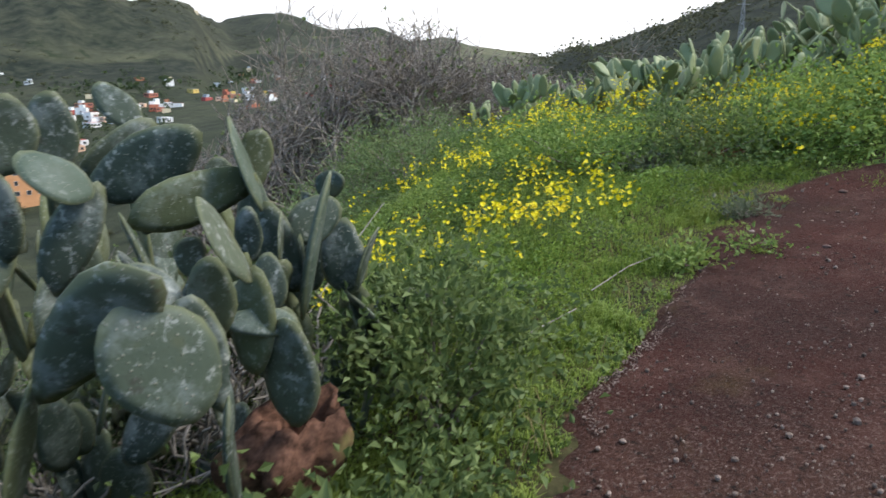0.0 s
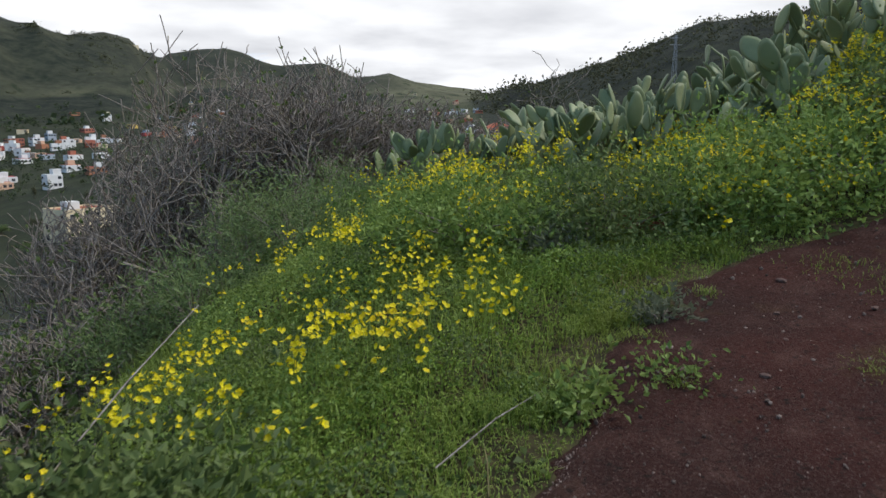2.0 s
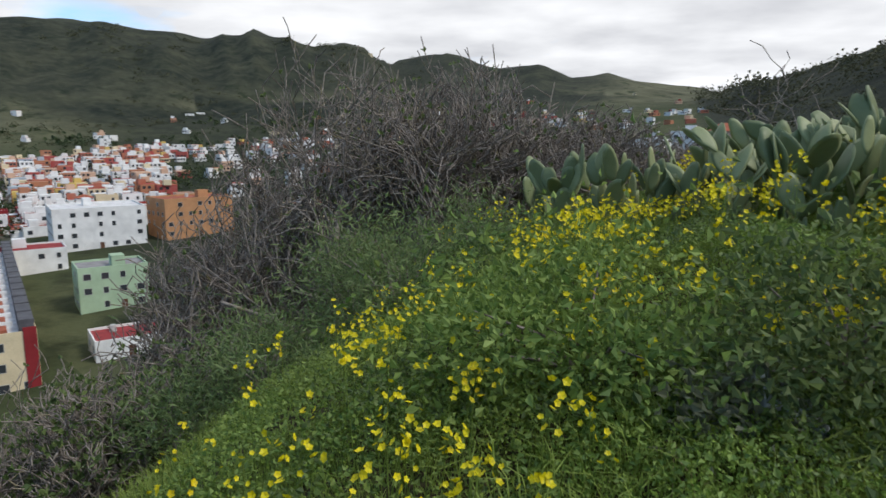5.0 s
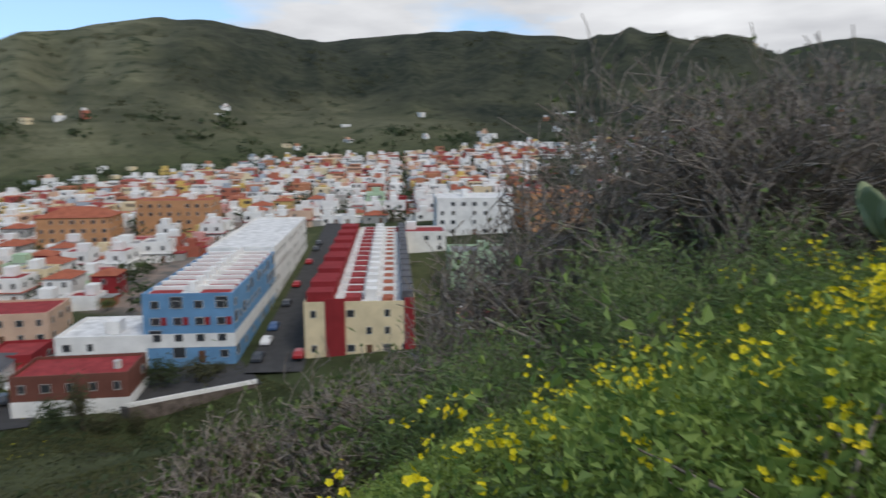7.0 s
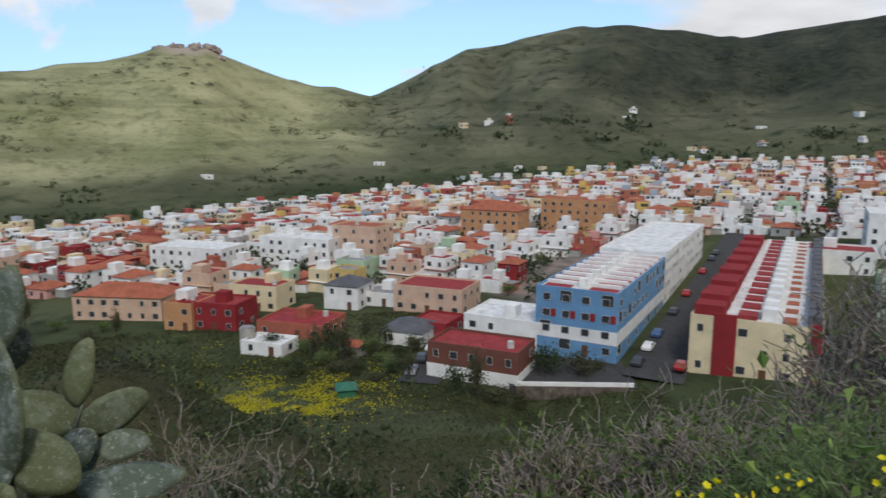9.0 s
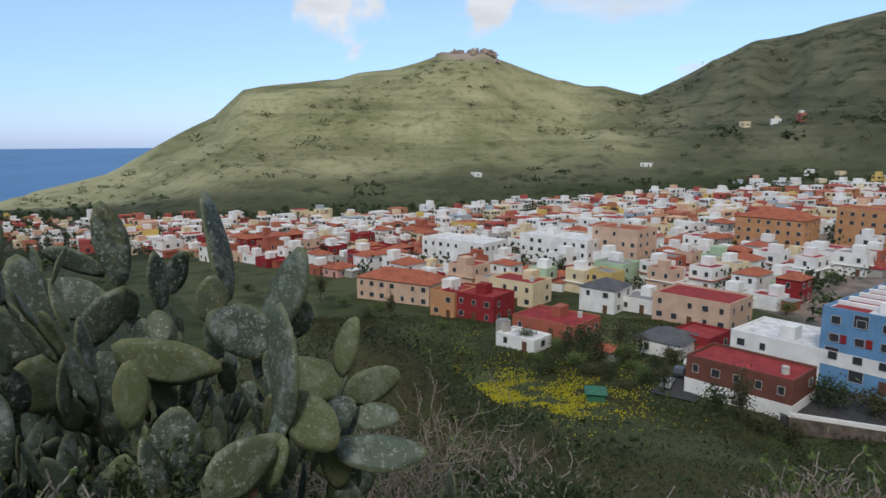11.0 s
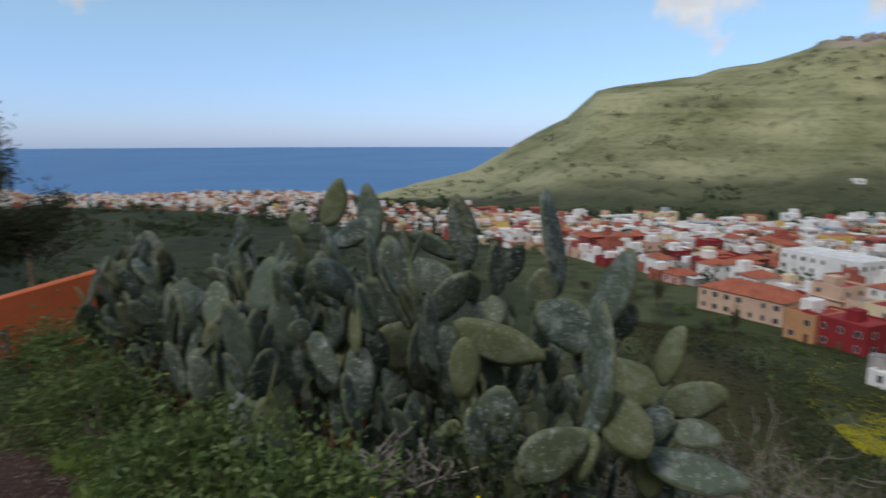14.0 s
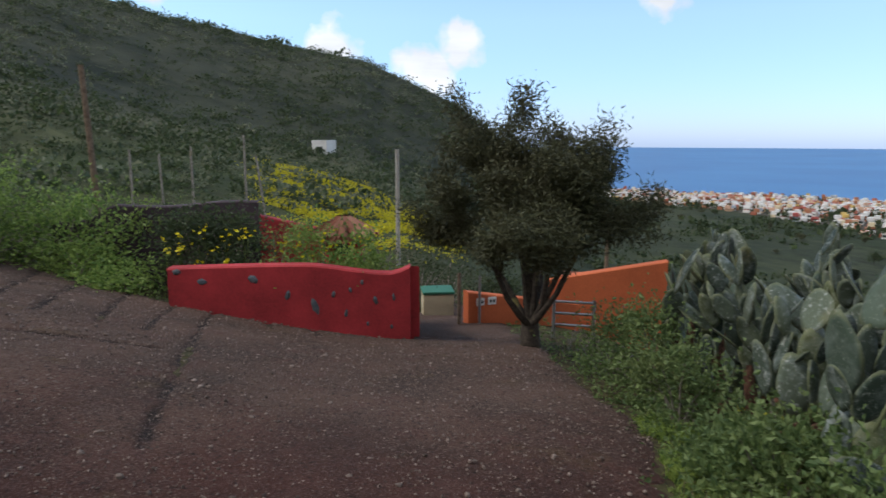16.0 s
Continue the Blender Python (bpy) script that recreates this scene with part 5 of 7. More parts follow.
M_ASPHALT = plain("asphalt", (0.055, 0.054, 0.055), 0.9, 0.2, 0.25, 0.6, 14.0)
M_CONC = plain("pale_concrete", (0.34, 0.32, 0.29), 0.9, 0.2, 0.25, 0.8, 18.0)
M_STONEWALL = plain("rubble_stone", (0.13, 0.105, 0.09), 0.95, 0.1, 0.5, 1.2, 3.5, bump=0.8)

AX = 48.0                                    # bearing of the streets
UX, UY = -math.sin(radians(AX)), math.cos(radians(AX))
VX, VY = -UY, UX                             # to the left of it


def at(b, r):
    return CX - r * math.sin(radians(b)), CY + r * math.cos(radians(b))


def window_mesh(w, h):
    """A window: one frame with its pane set back in it."""
    bm = bmesh.new()
    f = 0.06

    def ring(x, z0, z1, y):
        return [bm.verts.new(c_) for c_ in ((-x, y, z0), (x, y, z0), (x, y, z1), (-x, y, z1))]

    rs = [ring(w / 2 + f, -f, h + f, 0.05), ring(w / 2 + f, -f, h + f, -0.06), ring(w / 2, 0, h, -0.06), ring(w / 2, 0, h, -0.015)]
    for a, b_ in zip(rs, rs[1:]):
        for i in range(4):
            bm.faces.new((a[i], a[(i + 1) % 4], b_[(i + 1) % 4], b_[i]))
    bm.faces.new(rs[-1]).material_index = 1
    return bm_mesh("window", bm, [M_FRAME, M_GLASS])


WIN = [window_mesh(1.3, 1.2), window_mesh(0.9, 1.2), window_mesh(2.0, 1.9)]
DOOR = box_mesh("door", 1.1, 0.12, 2.1, plain("door_brown", (0.12, 0.06, 0.035), 0.6), 0.02)


def shell(name, w, d, h, mat, parapet=0.55, roof_mat=None):
    """Walls with a parapet round a sunk flat roof; origin at the middle of the base."""
    bm = bmesh.new()
    t = 0.25
    z1, z2 = h, h + parapet
    o = [(-w / 2, -d / 2), (w / 2, -d / 2), (w / 2, d / 2), (-w / 2, d / 2)]
    n_ = [(-w / 2 + t, -d / 2 + t), (w / 2 - t, -d / 2 + t), (w / 2 - t, d / 2 - t), (-w / 2 + t, d / 2 - t)]
    lv = [[bm.verts.new((x, y, z)) for x, y in ring] for ring, z in ((o, -6.0), (o, z2), (n_, z2), (n_, z1))]
    for a, b_ in ((0, 1), (1, 2), (2, 3)):
        for i in range(4):
            j = (i + 1) % 4
            bm.faces.new((lv[a][i], lv[a][j], lv[b_][j], lv[b_][i]))
    return bm_mesh(name, bm, mat)


def flat_roof(w, d, h, mat):
    return box_mesh("roof", w - 0.52, d - 0.52, 0.12, mat)


def hip_roof(w, d, rise, mat):
    bm = bmesh.new()
    e = 0.35
    a = [bm.verts.new(c_) for c_ in ((-w / 2 - e, -d / 2 - e, 0), (w / 2 + e, -d / 2 - e, 0), (w / 2 + e, d / 2 + e, 0), (-w / 2 - e, d / 2 + e, 0))]
    k = min(w, d) / 2
    if w >= d:
        r_ = [bm.verts.new((-w / 2 + k, 0, rise)), bm.verts.new((w / 2 - k + 0.01, 0, rise))]
        for q in ((a[0], a[1], r_[1], r_[0]), (a[1], a[2], r_[1]), (a[2], a[3], r_[0], r_[1]), (a[3], a[0], r_[0])):
            bm.faces.new(q)
    else:
        r_ = [bm.verts.new((0, -d / 2 + k, rise)), bm.verts.new((0, d / 2 - k + 0.01, rise))]
        for q in ((a[0], a[1], r_[0]), (a[1], a[2], r_[1], r_[0]), (a[2], a[3], r_[1]), (a[3], a[0], r_[0], r_[1])):
            bm.faces.new(q)
    bm.faces.new(a[::-1])
    return bm_mesh("roof", bm, mat)


FOOT = []      # footprints taken: x, y, radius
rt = random.Random(21)


def house(x, y, w, d, floors, wall, roof, label, turn=0.0, name="house", group="", hip=False, extras=True, base=None, fh=2.9, wstep=3.1, kinds=(0, 1)):
    """A town house: shell, roof, stair box, windows on its two sides that look to the hillside, door."""
    z0 = (float(min(ground_z(x + sx * w / 2, y + sy * d / 2) for sx in (-1, 1) for sy in (-1, 1))) if base is None else base)
    e = thing(name, (x, y, z0), label, "house" if name == "house" else "building", group)
    e.rotation_euler = (0, 0, radians(AX + turn))      # local y runs along the street, local -x to its right
    h = floors * fh
    FOOT.append((x, y, max(w, d) * 0.55))
    part("wall", shell("wall", w, d, h, WALLS[wall], 0.55 if not hip else 0.02), e)
    if hip:
        part("roof", hip_roof(w, d, min(w, d) * 0.22, ROOFS[roof]), e, roof + " pitched roof", pose(0, 0, h + 0.03))
    else:
        part("roof", flat_roof(w, d, h, ROOFS[roof]), e, "flat " + roof + " roof", pose(0, 0, h + 0.01))
        if extras and rt.random() < 0.75:
            bw, bd = rt.uniform(2.2, 3.6), rt.uniform(2.2, 4.0)
            part("stair_tower", box_mesh("stair_tower", bw, bd, 2.3, WALLS[rt.choice(("white", wall))], 0.06), e, m=pose(rt.uniform(-0.25, 0.25) * w, rt.uniform(-0.25, 0.25) * d, h + 0.1))
        if extras and rt.random() < 0.4:
            part("water_tank", TANK, e, "white water tank", pose(rt.uniform(-0.35, 0.35) * w, rt.uniform(-0.35, 0.35) * d, h + 0.1))
    if group:
        sgn = 1 if FACE_RIGHT(x, y) else -1
        if rt.random() < 0.55:
            ww, wd_ = rt.uniform(2.2, 4.0), d * rt.uniform(0.4, 0.7)
            wing_c = rt.choice(("white", wall, "grey", "terracotta"))
            wing = part("wing", box_mesh("wing", ww, wd_, 2.5, WALLS[wing_c], 0.04), e, m=pose(sgn * (w / 2 + ww / 2), rt.uniform(-0.2, 0.2) * d, 0))
            part("wing_roof", box_mesh("wing_roof", ww + 0.4, wd_ + 0.4, 0.16, ROOFS[rt.choice(("red", "terracotta", "grey", "white"))], 0.03), wing, m=pose(0, 0, 2.502))
        if floors > 1 and not hip:
            part("balcony_slab", box_mesh("balcony_slab", w + 0.9, d + 0.9, 0.20, WALLS[rt.choice(("white", "red", "terracotta", wall))], 0.03), e, m=pose(0, 0, fh - 0.1))
    for fl in range(floors):
        for side in (0, 1):
            span = w if side == 0 else d
            n_ = max(1, int(span / wstep))
            for i in range(n_):
                if rt.random() < 0.22:
                    continue
                s_ = (i + 0.5) / n_ * span - span / 2
                zz = fl * fh + 0.95
                k_ = rt.choice(kinds)
                if fl == 0 and side == 0 and i == n_ // 2:
                    part("door", DOOR, e, m=pose(s_, -d / 2 - 0.02, 0))
                elif side == 0:
                    part("window", WIN[k_], e, m=pose(s_, -d / 2, zz))
                else:
                    part("window", WIN[k_], e, m=pose(w / 2, s_, zz, 0, 0, 90) if FACE_RIGHT(x, y) else pose(-w / 2, s_, zz, 0, 0, -90))
    return e


def FACE_RIGHT(x, y):
    """Whether a house shows its right-hand side to the hillside track."""
    return (x - CX) * UY - (y - CY) * UX < 0


bm_t = bmesh.new()
bmesh.ops.create_cone(bm_t, cap_ends=True, segments=14, radius1=0.6, radius2=0.55, depth=1.2)
bmesh.ops.translate(bm_t, verts=bm_t.verts, vec=(0, 0, 0.6))
bmesh.ops.bevel(bm_t, geom=bm_t.edges[:], offset=0.05, segments=1, affect="EDGES")
TANK = bm_mesh("water_tank", bm_t, M_FRAME)


def block(corner, length, width, floors, side, **kw):
    """A long building from a corner along the street, lying to the left (1) or right (-1) of that line; returns its middle."""
    x = corner[0] + UX * length / 2 + VX * side * width / 2
    y = corner[1] + UY * length / 2 + VY * side * width / 2
    return house(x, y, width, length, floors, **kw)


# the blue and white terrace along the street
c0 = at(62.0, 115)
LEVEL = float(ground_z(*c0)) + 0.5
blue = block(c0, 40, 15, 4, 1, wall="blue", roof="white", label="long blue apartment building with a white roof terrace", name="apartment_building", extras=False, base=LEVEL, kinds=(0, 0, 2))
c1 = (c0[0] + UX * 40.3, c0[1] + UY * 40.3)
block(c1, 56, 15, 4, 1, wall="white", roof="white", label="long white apartment building beside the street", name="apartment_building", extras=False, base=LEVEL + 1.0)
for i in range(9):
    for j in (-1, 1):
        part("roof_terrace", box_mesh("roof_terrace", 5.0, 2.9, 0.10, ROOFS["red"]), blue, "red tiled roof terrace", pose(4.2 * j, -17.5 + 4.3 * i, 11.78))
        part("roof_divider", box_mesh("roof_divider", 6.4, 0.9, 0.75, WALLS["white"], 0.03), blue, "", pose(3.7 * j, -15.5 + 4.3 * i, 11.7))
    part("chimney_box", box_mesh("chimney_box", 1.3, 1.6, 1.7, WALLS["white"], 0.05), blue, "", pose(0, -16 + 4.3 * i, 11.7))
for zz, mt, nm in ((2.75, "white", "band"),):
    part("wall_band", box_mesh("wall_band", 15.12, 40.12, 2.4, WALLS[mt]), blue, "white painted storey", pose(0, 0, zz))
for fl in (1, 2, 3):
    for i in range(4):
        part("window", WIN[0], blue, m=pose(-5.4 + 3.6 * i, -20.08, fl * 2.9 + 0.95))
        if fl == 2:
            part("shutter", box_mesh("shutter", 0.9, 0.1, 1.4, WALLS["red"], 0.02), blue, "red shutter", pose(-4.1 + 3.6 * i, -20.06, fl * 2.9 + 0.85))
# the cream and red terrace on the other side
c2 = at(56.2, 113)
cream = block(c2, 92, 19, 3, -1, wall="cream", roof="white", label="long terrace of cream houses with red and white roofs", name="terrace_building", extras=False, base=LEVEL + 0.3, fh=3.1)
for i in range(15):
    yy = -43 + 6.1 * i
    part("roof_room", box_mesh("roof_room", 4.6, 4.2, 2.6 if i % 2 else 2.1, WALLS["red"], 0.05), cream, "red rooftop room", pose(-6.8, yy, 9.3))
    part("roof_divider", box_mesh("roof_divider", 10.5, 0.5, 0.9, WALLS["white"], 0.03), cream, "", pose(1.5, yy + 2.9, 9.3))
    part("roof_terrace", box_mesh("roof_terrace", 2.8, 3.6, 0.9, ROOFS["red"], 0.05), cream, "red tiled roof terrace", pose(-1.2, yy, 9.4))
    part("roof_terrace", box_mesh("roof_terrace", 1.9, 3.2, 0.6, ROOFS["terracotta"], 0.05), cream, "", pose(4.9, yy, 9.4))
    part("roof_room", box_mesh("roof_room", 2.2, 2.4, 2.0, WALLS["white"], 0.05), cream, "white stair tower", pose(1.9, yy + 0.6, 9.4))
    part("pergola", box_mesh("pergola", 2.0, 5.2, 2.2, ROOFS["dark"], 0.05), cream, "dark roof canopy", pose(8.3, yy, 9.3))
for sx, wd in ((-4.2, 3.4), (8.6, 1.7)):
    part("wall_stripe", box_mesh("wall_stripe", wd, 0.3, 10.4, WALLS["red"]), cream, "dark red wall panel", pose(sx, -46.05, 0))
# single buildings that stand out
for b_, r_, w_, d_, fl_, wl_, rf_, lb_, tn_, hip_ in (
        (41.0, 152, 13, 10, 3, "green", "grey", "pale green three-storey house", 0, False), (40.3, 121, 11, 9, 1, "white", "red", "low white house with a red roof terrace", 0, False),
        (41.5, 222, 24, 20, 4, "white", "white", "large plain white building", 0, False), (46.0, 196, 15, 12, 2, "white", "red", "white house with a red roof", 0, False),
        (73.7, 109, 16, 9, 2, "brown", "red", "brown and white house at the edge of the field", 4, False), (71.0, 128, 15, 13, 2, "white", "white", "white flat-roofed house", 2, False),
        (77.6, 153, 17, 12, 2, "peach", "red", "long peach-coloured building", 6, False), (80.0, 130, 9, 9, 1, "white", "dark", "white house with a dark sloping roof", 8, True), (77.6, 134, 8, 9, 1, "red", "red", "red flat-roofed house", 4, False),
        (89.4, 140, 15, 11, 1, "terracotta", "red", "low red-brown house with a roof terrace", 12, False), (96.2, 152, 14, 9, 2, "red", "red", "dark red two-storey house at the field's edge", 14, False),
        (98.4, 155, 7, 9, 2, "orange", "terracotta", "orange house at the field's edge", 14, False), (102.8, 172, 22, 11, 2, "peach", "terracotta", "long peach apartment house with a tiled roof", 22, True),
        (92.6, 166, 13, 9, 2, "cream", "red", "cream house with a red roof", 12, False), (85.3, 160, 9, 9, 2, "white", "dark", "white house with a dark pitched roof", 10, True), (81.6, 160, 12, 9, 1, "white", "grey", "low white house", 8, False),
        (72.6, 248, 22, 14, 4, "orange", "terracotta", "tall orange apartment building", 4, True), (65.5, 262, 26, 14, 4, "orange", "terracotta", "orange-brown apartment building with dark balconies", 0, False),
        (84.0, 218, 16, 12, 4, "peach", "terracotta", "peach apartment building", 6, False), (89.0, 222, 26, 13, 3, "white", "white", "large white apartment building", 8, False),
        (97.5, 222, 26, 13, 3, "white", "white", "large white apartment building", 12, False), (84.5, 190, 9, 9, 2, "green", "grey", "green house", 6, False), (-8.9, 240, 26, 12, 2, "peach", "terracotta", "peach house with a tiled roof beyond the bank", 40, True), (-6.4, 236, 10, 10, 2, "white", "white", "white house beyond the bank", 30, False),
        (-3.4, 170, 9, 8, 3, "white", "white", "white house beyond the bank", 20, False), (1.6, 200, 12, 8, 2, "white", "white", "low white house beyond the bank", 20, False), (34.6, 225, 22, 14, 4, "orange", "terracotta", "orange apartment house", 10, False), (25, 200, 14, 10, 3, "cream", "terracotta", "cream apartment house", 10, False)):
    x, y = at(b_, r_)
    if len(lb_.split()) < 4:
        lb_ = lb_ + " in the valley town"
    house(x, y, w_, d_, fl_, wl_, rf_, lb_, tn_ - 0, hip=hip_, name="house" if fl_ < 3 else "apartment_building")
# crag-top and upland farmhouses
for b_, r_ in ((96.5, 520), (82.5, 590), (62.0, 700), (52, 720), (33.2, 800), (34.0, 790)):
    x, y = at(b_, r_)
    house(x, y, 9, 6, 1, "white", "white", "small white farmhouse on the hillside", rt.uniform(-30, 30), extras=False)

# ordinary houses on the street grid
TONES = ["white"] * 12 + ["cream", "cream", "cream", "peach", "peach", "terracotta", "red", "yellow", "pink", "grey", "grey", "green"]
RED_TONES = ["white"] * 4 + ["terracotta", "terracotta", "red"] + ["terracotta", "terracotta", "red", "red", "peach", "peach", "cream", "pink", "grey"]
plots = []
for i in range(-60, 78):
    for j in range(-54, 78):
        u_, v_ = i * 8.6 + (i // 4) * 3.6, j * 8.2 + (j // 5) * 3.6
        u_, v_ = u_ + rt.uniform(-1.5, 1.5), v_ + rt.uniform(-1.5, 1.5)
        x, y = CX + UX * u_ + VX * v_, CY + UY * u_ + VY * v_
        r_ = math.hypot(x - CX, y - CY)
        b_ = math.degrees(math.atan2(-(x - CX), y - CY))
        if not 22 < b_ < 168 or (b_ < 36 and rt.random() < 0.92) or not np.interp(b_, NEAR_B, NEAR_R) < r_ < np.interp(b_, NEAR_B, FAR_R):
            continue
        edge = (np.interp(b_, NEAR_B, FAR_R) - r_) / 90
        if rt.random() > min(0.96, 0.25 + edge) or any((x - fx) ** 2 + (y - fy) ** 2 < (fr + 5) ** 2 for fx, fy, fr in FOOT):
            continue
        plots.append((r_, b_, x, y))
plots.sort()
NAMED = {"white": "white", "cream": "cream-coloured", "peach": "peach-coloured", "orange": "orange", "red": "dark red", "terracotta": "terracotta", "yellow": "yellow", "pink": "pink", "grey": "bare grey", "blue": "light blue", "green": "pale green", "brown": "brown"}
for r_, b_, x, y in plots[:270]:
    wl_ = rt.choice(RED_TONES if b_ > 94 else TONES)
    rf_ = rt.choice(("white", "red", "red", "terracotta", "terracotta", "grey"))
    hip_ = rt.random() < 0.22
    if hip_:
        rf_ = "terracotta"
    house(x, y, rt.uniform(5.2, 8.6), rt.uniform(5.4, 8.8), rt.choice((1, 1, 2, 2)), wl_, rf_, f"{NAMED[wl_]} town house with a {'tiled' if hip_ else 'flat'} {rf_} roof", rt.uniform(-4, 4) + (8 if b_ > 90 else 0), hip=hip_, group="houses of the valley town")

# the rest of the town and the coast: too far to tell apart one by one
palette = Mat("far_house_walls", 0.9, spec=0.2)
rmp = palette.n.new("ShaderNodeValToRGB")
rmp.color_ramp.interpolation = "CONSTANT"
cols = ((0.0, (0.72, 0.71, 0.69)), (0.50, (0.66, 0.55, 0.36)), (0.60, (0.60, 0.38, 0.26)), (0.70, (0.40, 0.17, 0.09)), (0.78, (0.40, 0.13, 0.08)), (0.86, (0.36, 0.07, 0.06)), (0.92, (0.60, 0.42, 0.12)), (0.96, (0.35, 0.40, 0.45)))
for k, (ps, cl) in enumerate(cols):
    el = rmp.color_ramp.elements[0] if k == 0 else rmp.color_ramp.elements.new(ps)
    el.position, el.color = ps, (*cl, 1)
palette.l.new(palette.island(), rmp.inputs["Fac"])
palette.color(palette.mix(palette.step(palette.noise(0.5, 4), 0.4, 0.7, 0, 0.25), rmp.outputs[0], (0.25, 0.22, 0.2)))
CUBE_F = np.array([[0, 1, 5, 4], [1, 2, 6, 5], [2, 3, 7, 6], [3, 0, 4, 7], [4, 5, 6, 7]])


def boxes(name, rows, mat, label, category):
    """Many boxes (x, y, z0, z1, w, d, turn) in one mesh."""
    R_ = np.array(rows, float)
    a = np.radians(R_[:, 6])
    cs, sn = np.cos(a)[:, None], np.sin(a)[:, None]
    lx = R_[:, 4:5] / 2 * np.array([[-1, 1, 1, -1]])
    ly = R_[:, 5:6] / 2 * np.array([[-1, -1, 1, 1]])
    X, Y = R_[:, 0:1] + lx * cs - ly * sn, R_[:, 1:2] + lx * sn + ly * cs
    lo = np.stack([X, Y, np.repeat(R_[:, 2:3], 4, 1)], -1)
    hi = np.stack([X, Y, np.repeat(R_[:, 3:4], 4, 1)], -1)
    V = np.concatenate([lo, hi], 1).reshape(-1, 3)
    F = (np.arange(len(R_))[:, None, None] * 8 + CUBE_F[None]).reshape(-1, 4)
    return stuff(name, np_mesh(name, V, F, mat), label, category)


walls_, roofs_, wins_ = [], [], []


def far_house(x, y, w_, d_, h_, tn, coast=False):
    z = float(ground_z(x, y))
    if z < SEA_Z + 0.5 or (not coast and float(land(x, y)[1]) > 0.04 and rt.random() > 0.12):
        return
    walls_.append((x, y, z - 5, z + h_, w_, d_, tn))
    if rt.random() < 0.5:
        walls_.append((x + rt.uniform(-2, 2), y + rt.uniform(-2, 2), z + h_, z + h_ + 2.2, 3.2, 3.2, tn))
    if rt.random() < 0.6:
        roofs_.append((x, y, z + h_, z + h_ + 0.12, w_ - 0.7, d_ - 0.7, tn))
    a = radians(tn)
    for fl in range(int(h_ / 2.9)):
        for k_ in range(3):
            if rt.random() < 0.35:
                continue
            s_ = (k_ - 1) * w_ * 0.3
            for px, py, ww, dd in ((s_, -d_ / 2, 1.3, 0.12), (w_ / 2 if FACE_RIGHT(x, y) else -w_ / 2, s_, 0.12, 1.3)):
                wins_.append((x + px * math.cos(a) - py * math.sin(a), y + px * math.sin(a) + py * math.cos(a), z + fl * 2.9 + 1.0, z + fl * 2.9 + 2.2, ww, dd, tn))


for r_, b_, x, y in plots[270:]:
    q_ = 1.0 if b_ < 128 else 0.60
    far_house(x, y, q_ * rt.uniform(5.0, 8.8), q_ * rt.uniform(5.0, 8.8), q_ * rt.choice((3, 3, 3, 5.8, 5.8)), AX + rt.uniform(-8, 8))
for _ in range(1700):
    b_, r_ = rt.uniform(136, 171), math.sqrt(rt.uniform(560 ** 2, 1030 ** 2))
    x, y = at(b_, r_)
    if float(land(x, y)[0]) > SEA_Z + 0.6:
        far_house(x, y, rt.uniform(3.5, 6.5), rt.uniform(3.5, 6.5), rt.choice((2.0, 2.6, 3.2, 4.4)), AX + rt.uniform(-30, 30), True)
for _ in range(420):
    b_ = rt.uniform(-8, 76)
    r_ = rt.uniform(480, 760) if b_ > 20 else rt.uniform(420, 1250)
    x, y = at(b_, r_)
    far_house(x, y, rt.uniform(5, 9), rt.uniform(4, 7), rt.choice((2.6, 2.9, 4.5)), rt.uniform(0, 90))
boxes("far_houses", walls_, palette.m, "many small pale and red houses of the far town", "houses")
palr = Mat("far_house_roofs", 0.9, spec=0.2)
palr.color(palr.mix(palr.step(palr.island(), 0.35, 0.36), (0.64, 0.63, 0.61), palr.mix(palr.step(palr.island(), 0.7, 0.71), (0.40, 0.14, 0.08), (0.34, 0.06, 0.055))))
boxes("far_roofs", roofs_, palr.m, "white and terracotta roofs of the far town", "roofs")
boxes("far_windows", wins_, M_GLASS, "small dark windows of the far town", "windows")

# street between the terraces, with parked cars


def strip(name, p0, p1, width, mat, label, lift=0.25, kind="structure", step_=3.0):
    n_ = max(2, int(math.hypot(p1[0] - p0[0], p1[1] - p0[1]) / step_))
    V, F = [], []
    dx, dy = (p1[0] - p0[0]), (p1[1] - p0[1])
    ln = math.hypot(dx, dy)
    for i in range(n_ + 1):
        f = i / n_
        for s_ in (-0.5, 0.5):
            x, y = p0[0] + dx * f - dy / ln * width * s_, p0[1] + dy * f + dx / ln * width * s_
            V.append((x, y, 0))
    zs = [float(ground_z(V[2 * i][0] / 2 + V[2 * i + 1][0] / 2, V[2 * i][1] / 2 + V[2 * i + 1][1] / 2)) for i in range(n_ + 1)]
    V = [(x, y, zs[i // 2] + lift) for i, (x, y, _) in enumerate(V)]
    F = [(2 * i, 2 * i + 1, 2 * i + 3, 2 * i + 2) for i in range(n_)]
    me = np_mesh(name, V, F, mat)
    return tagged(new(name, me), label, "road", kind=kind)


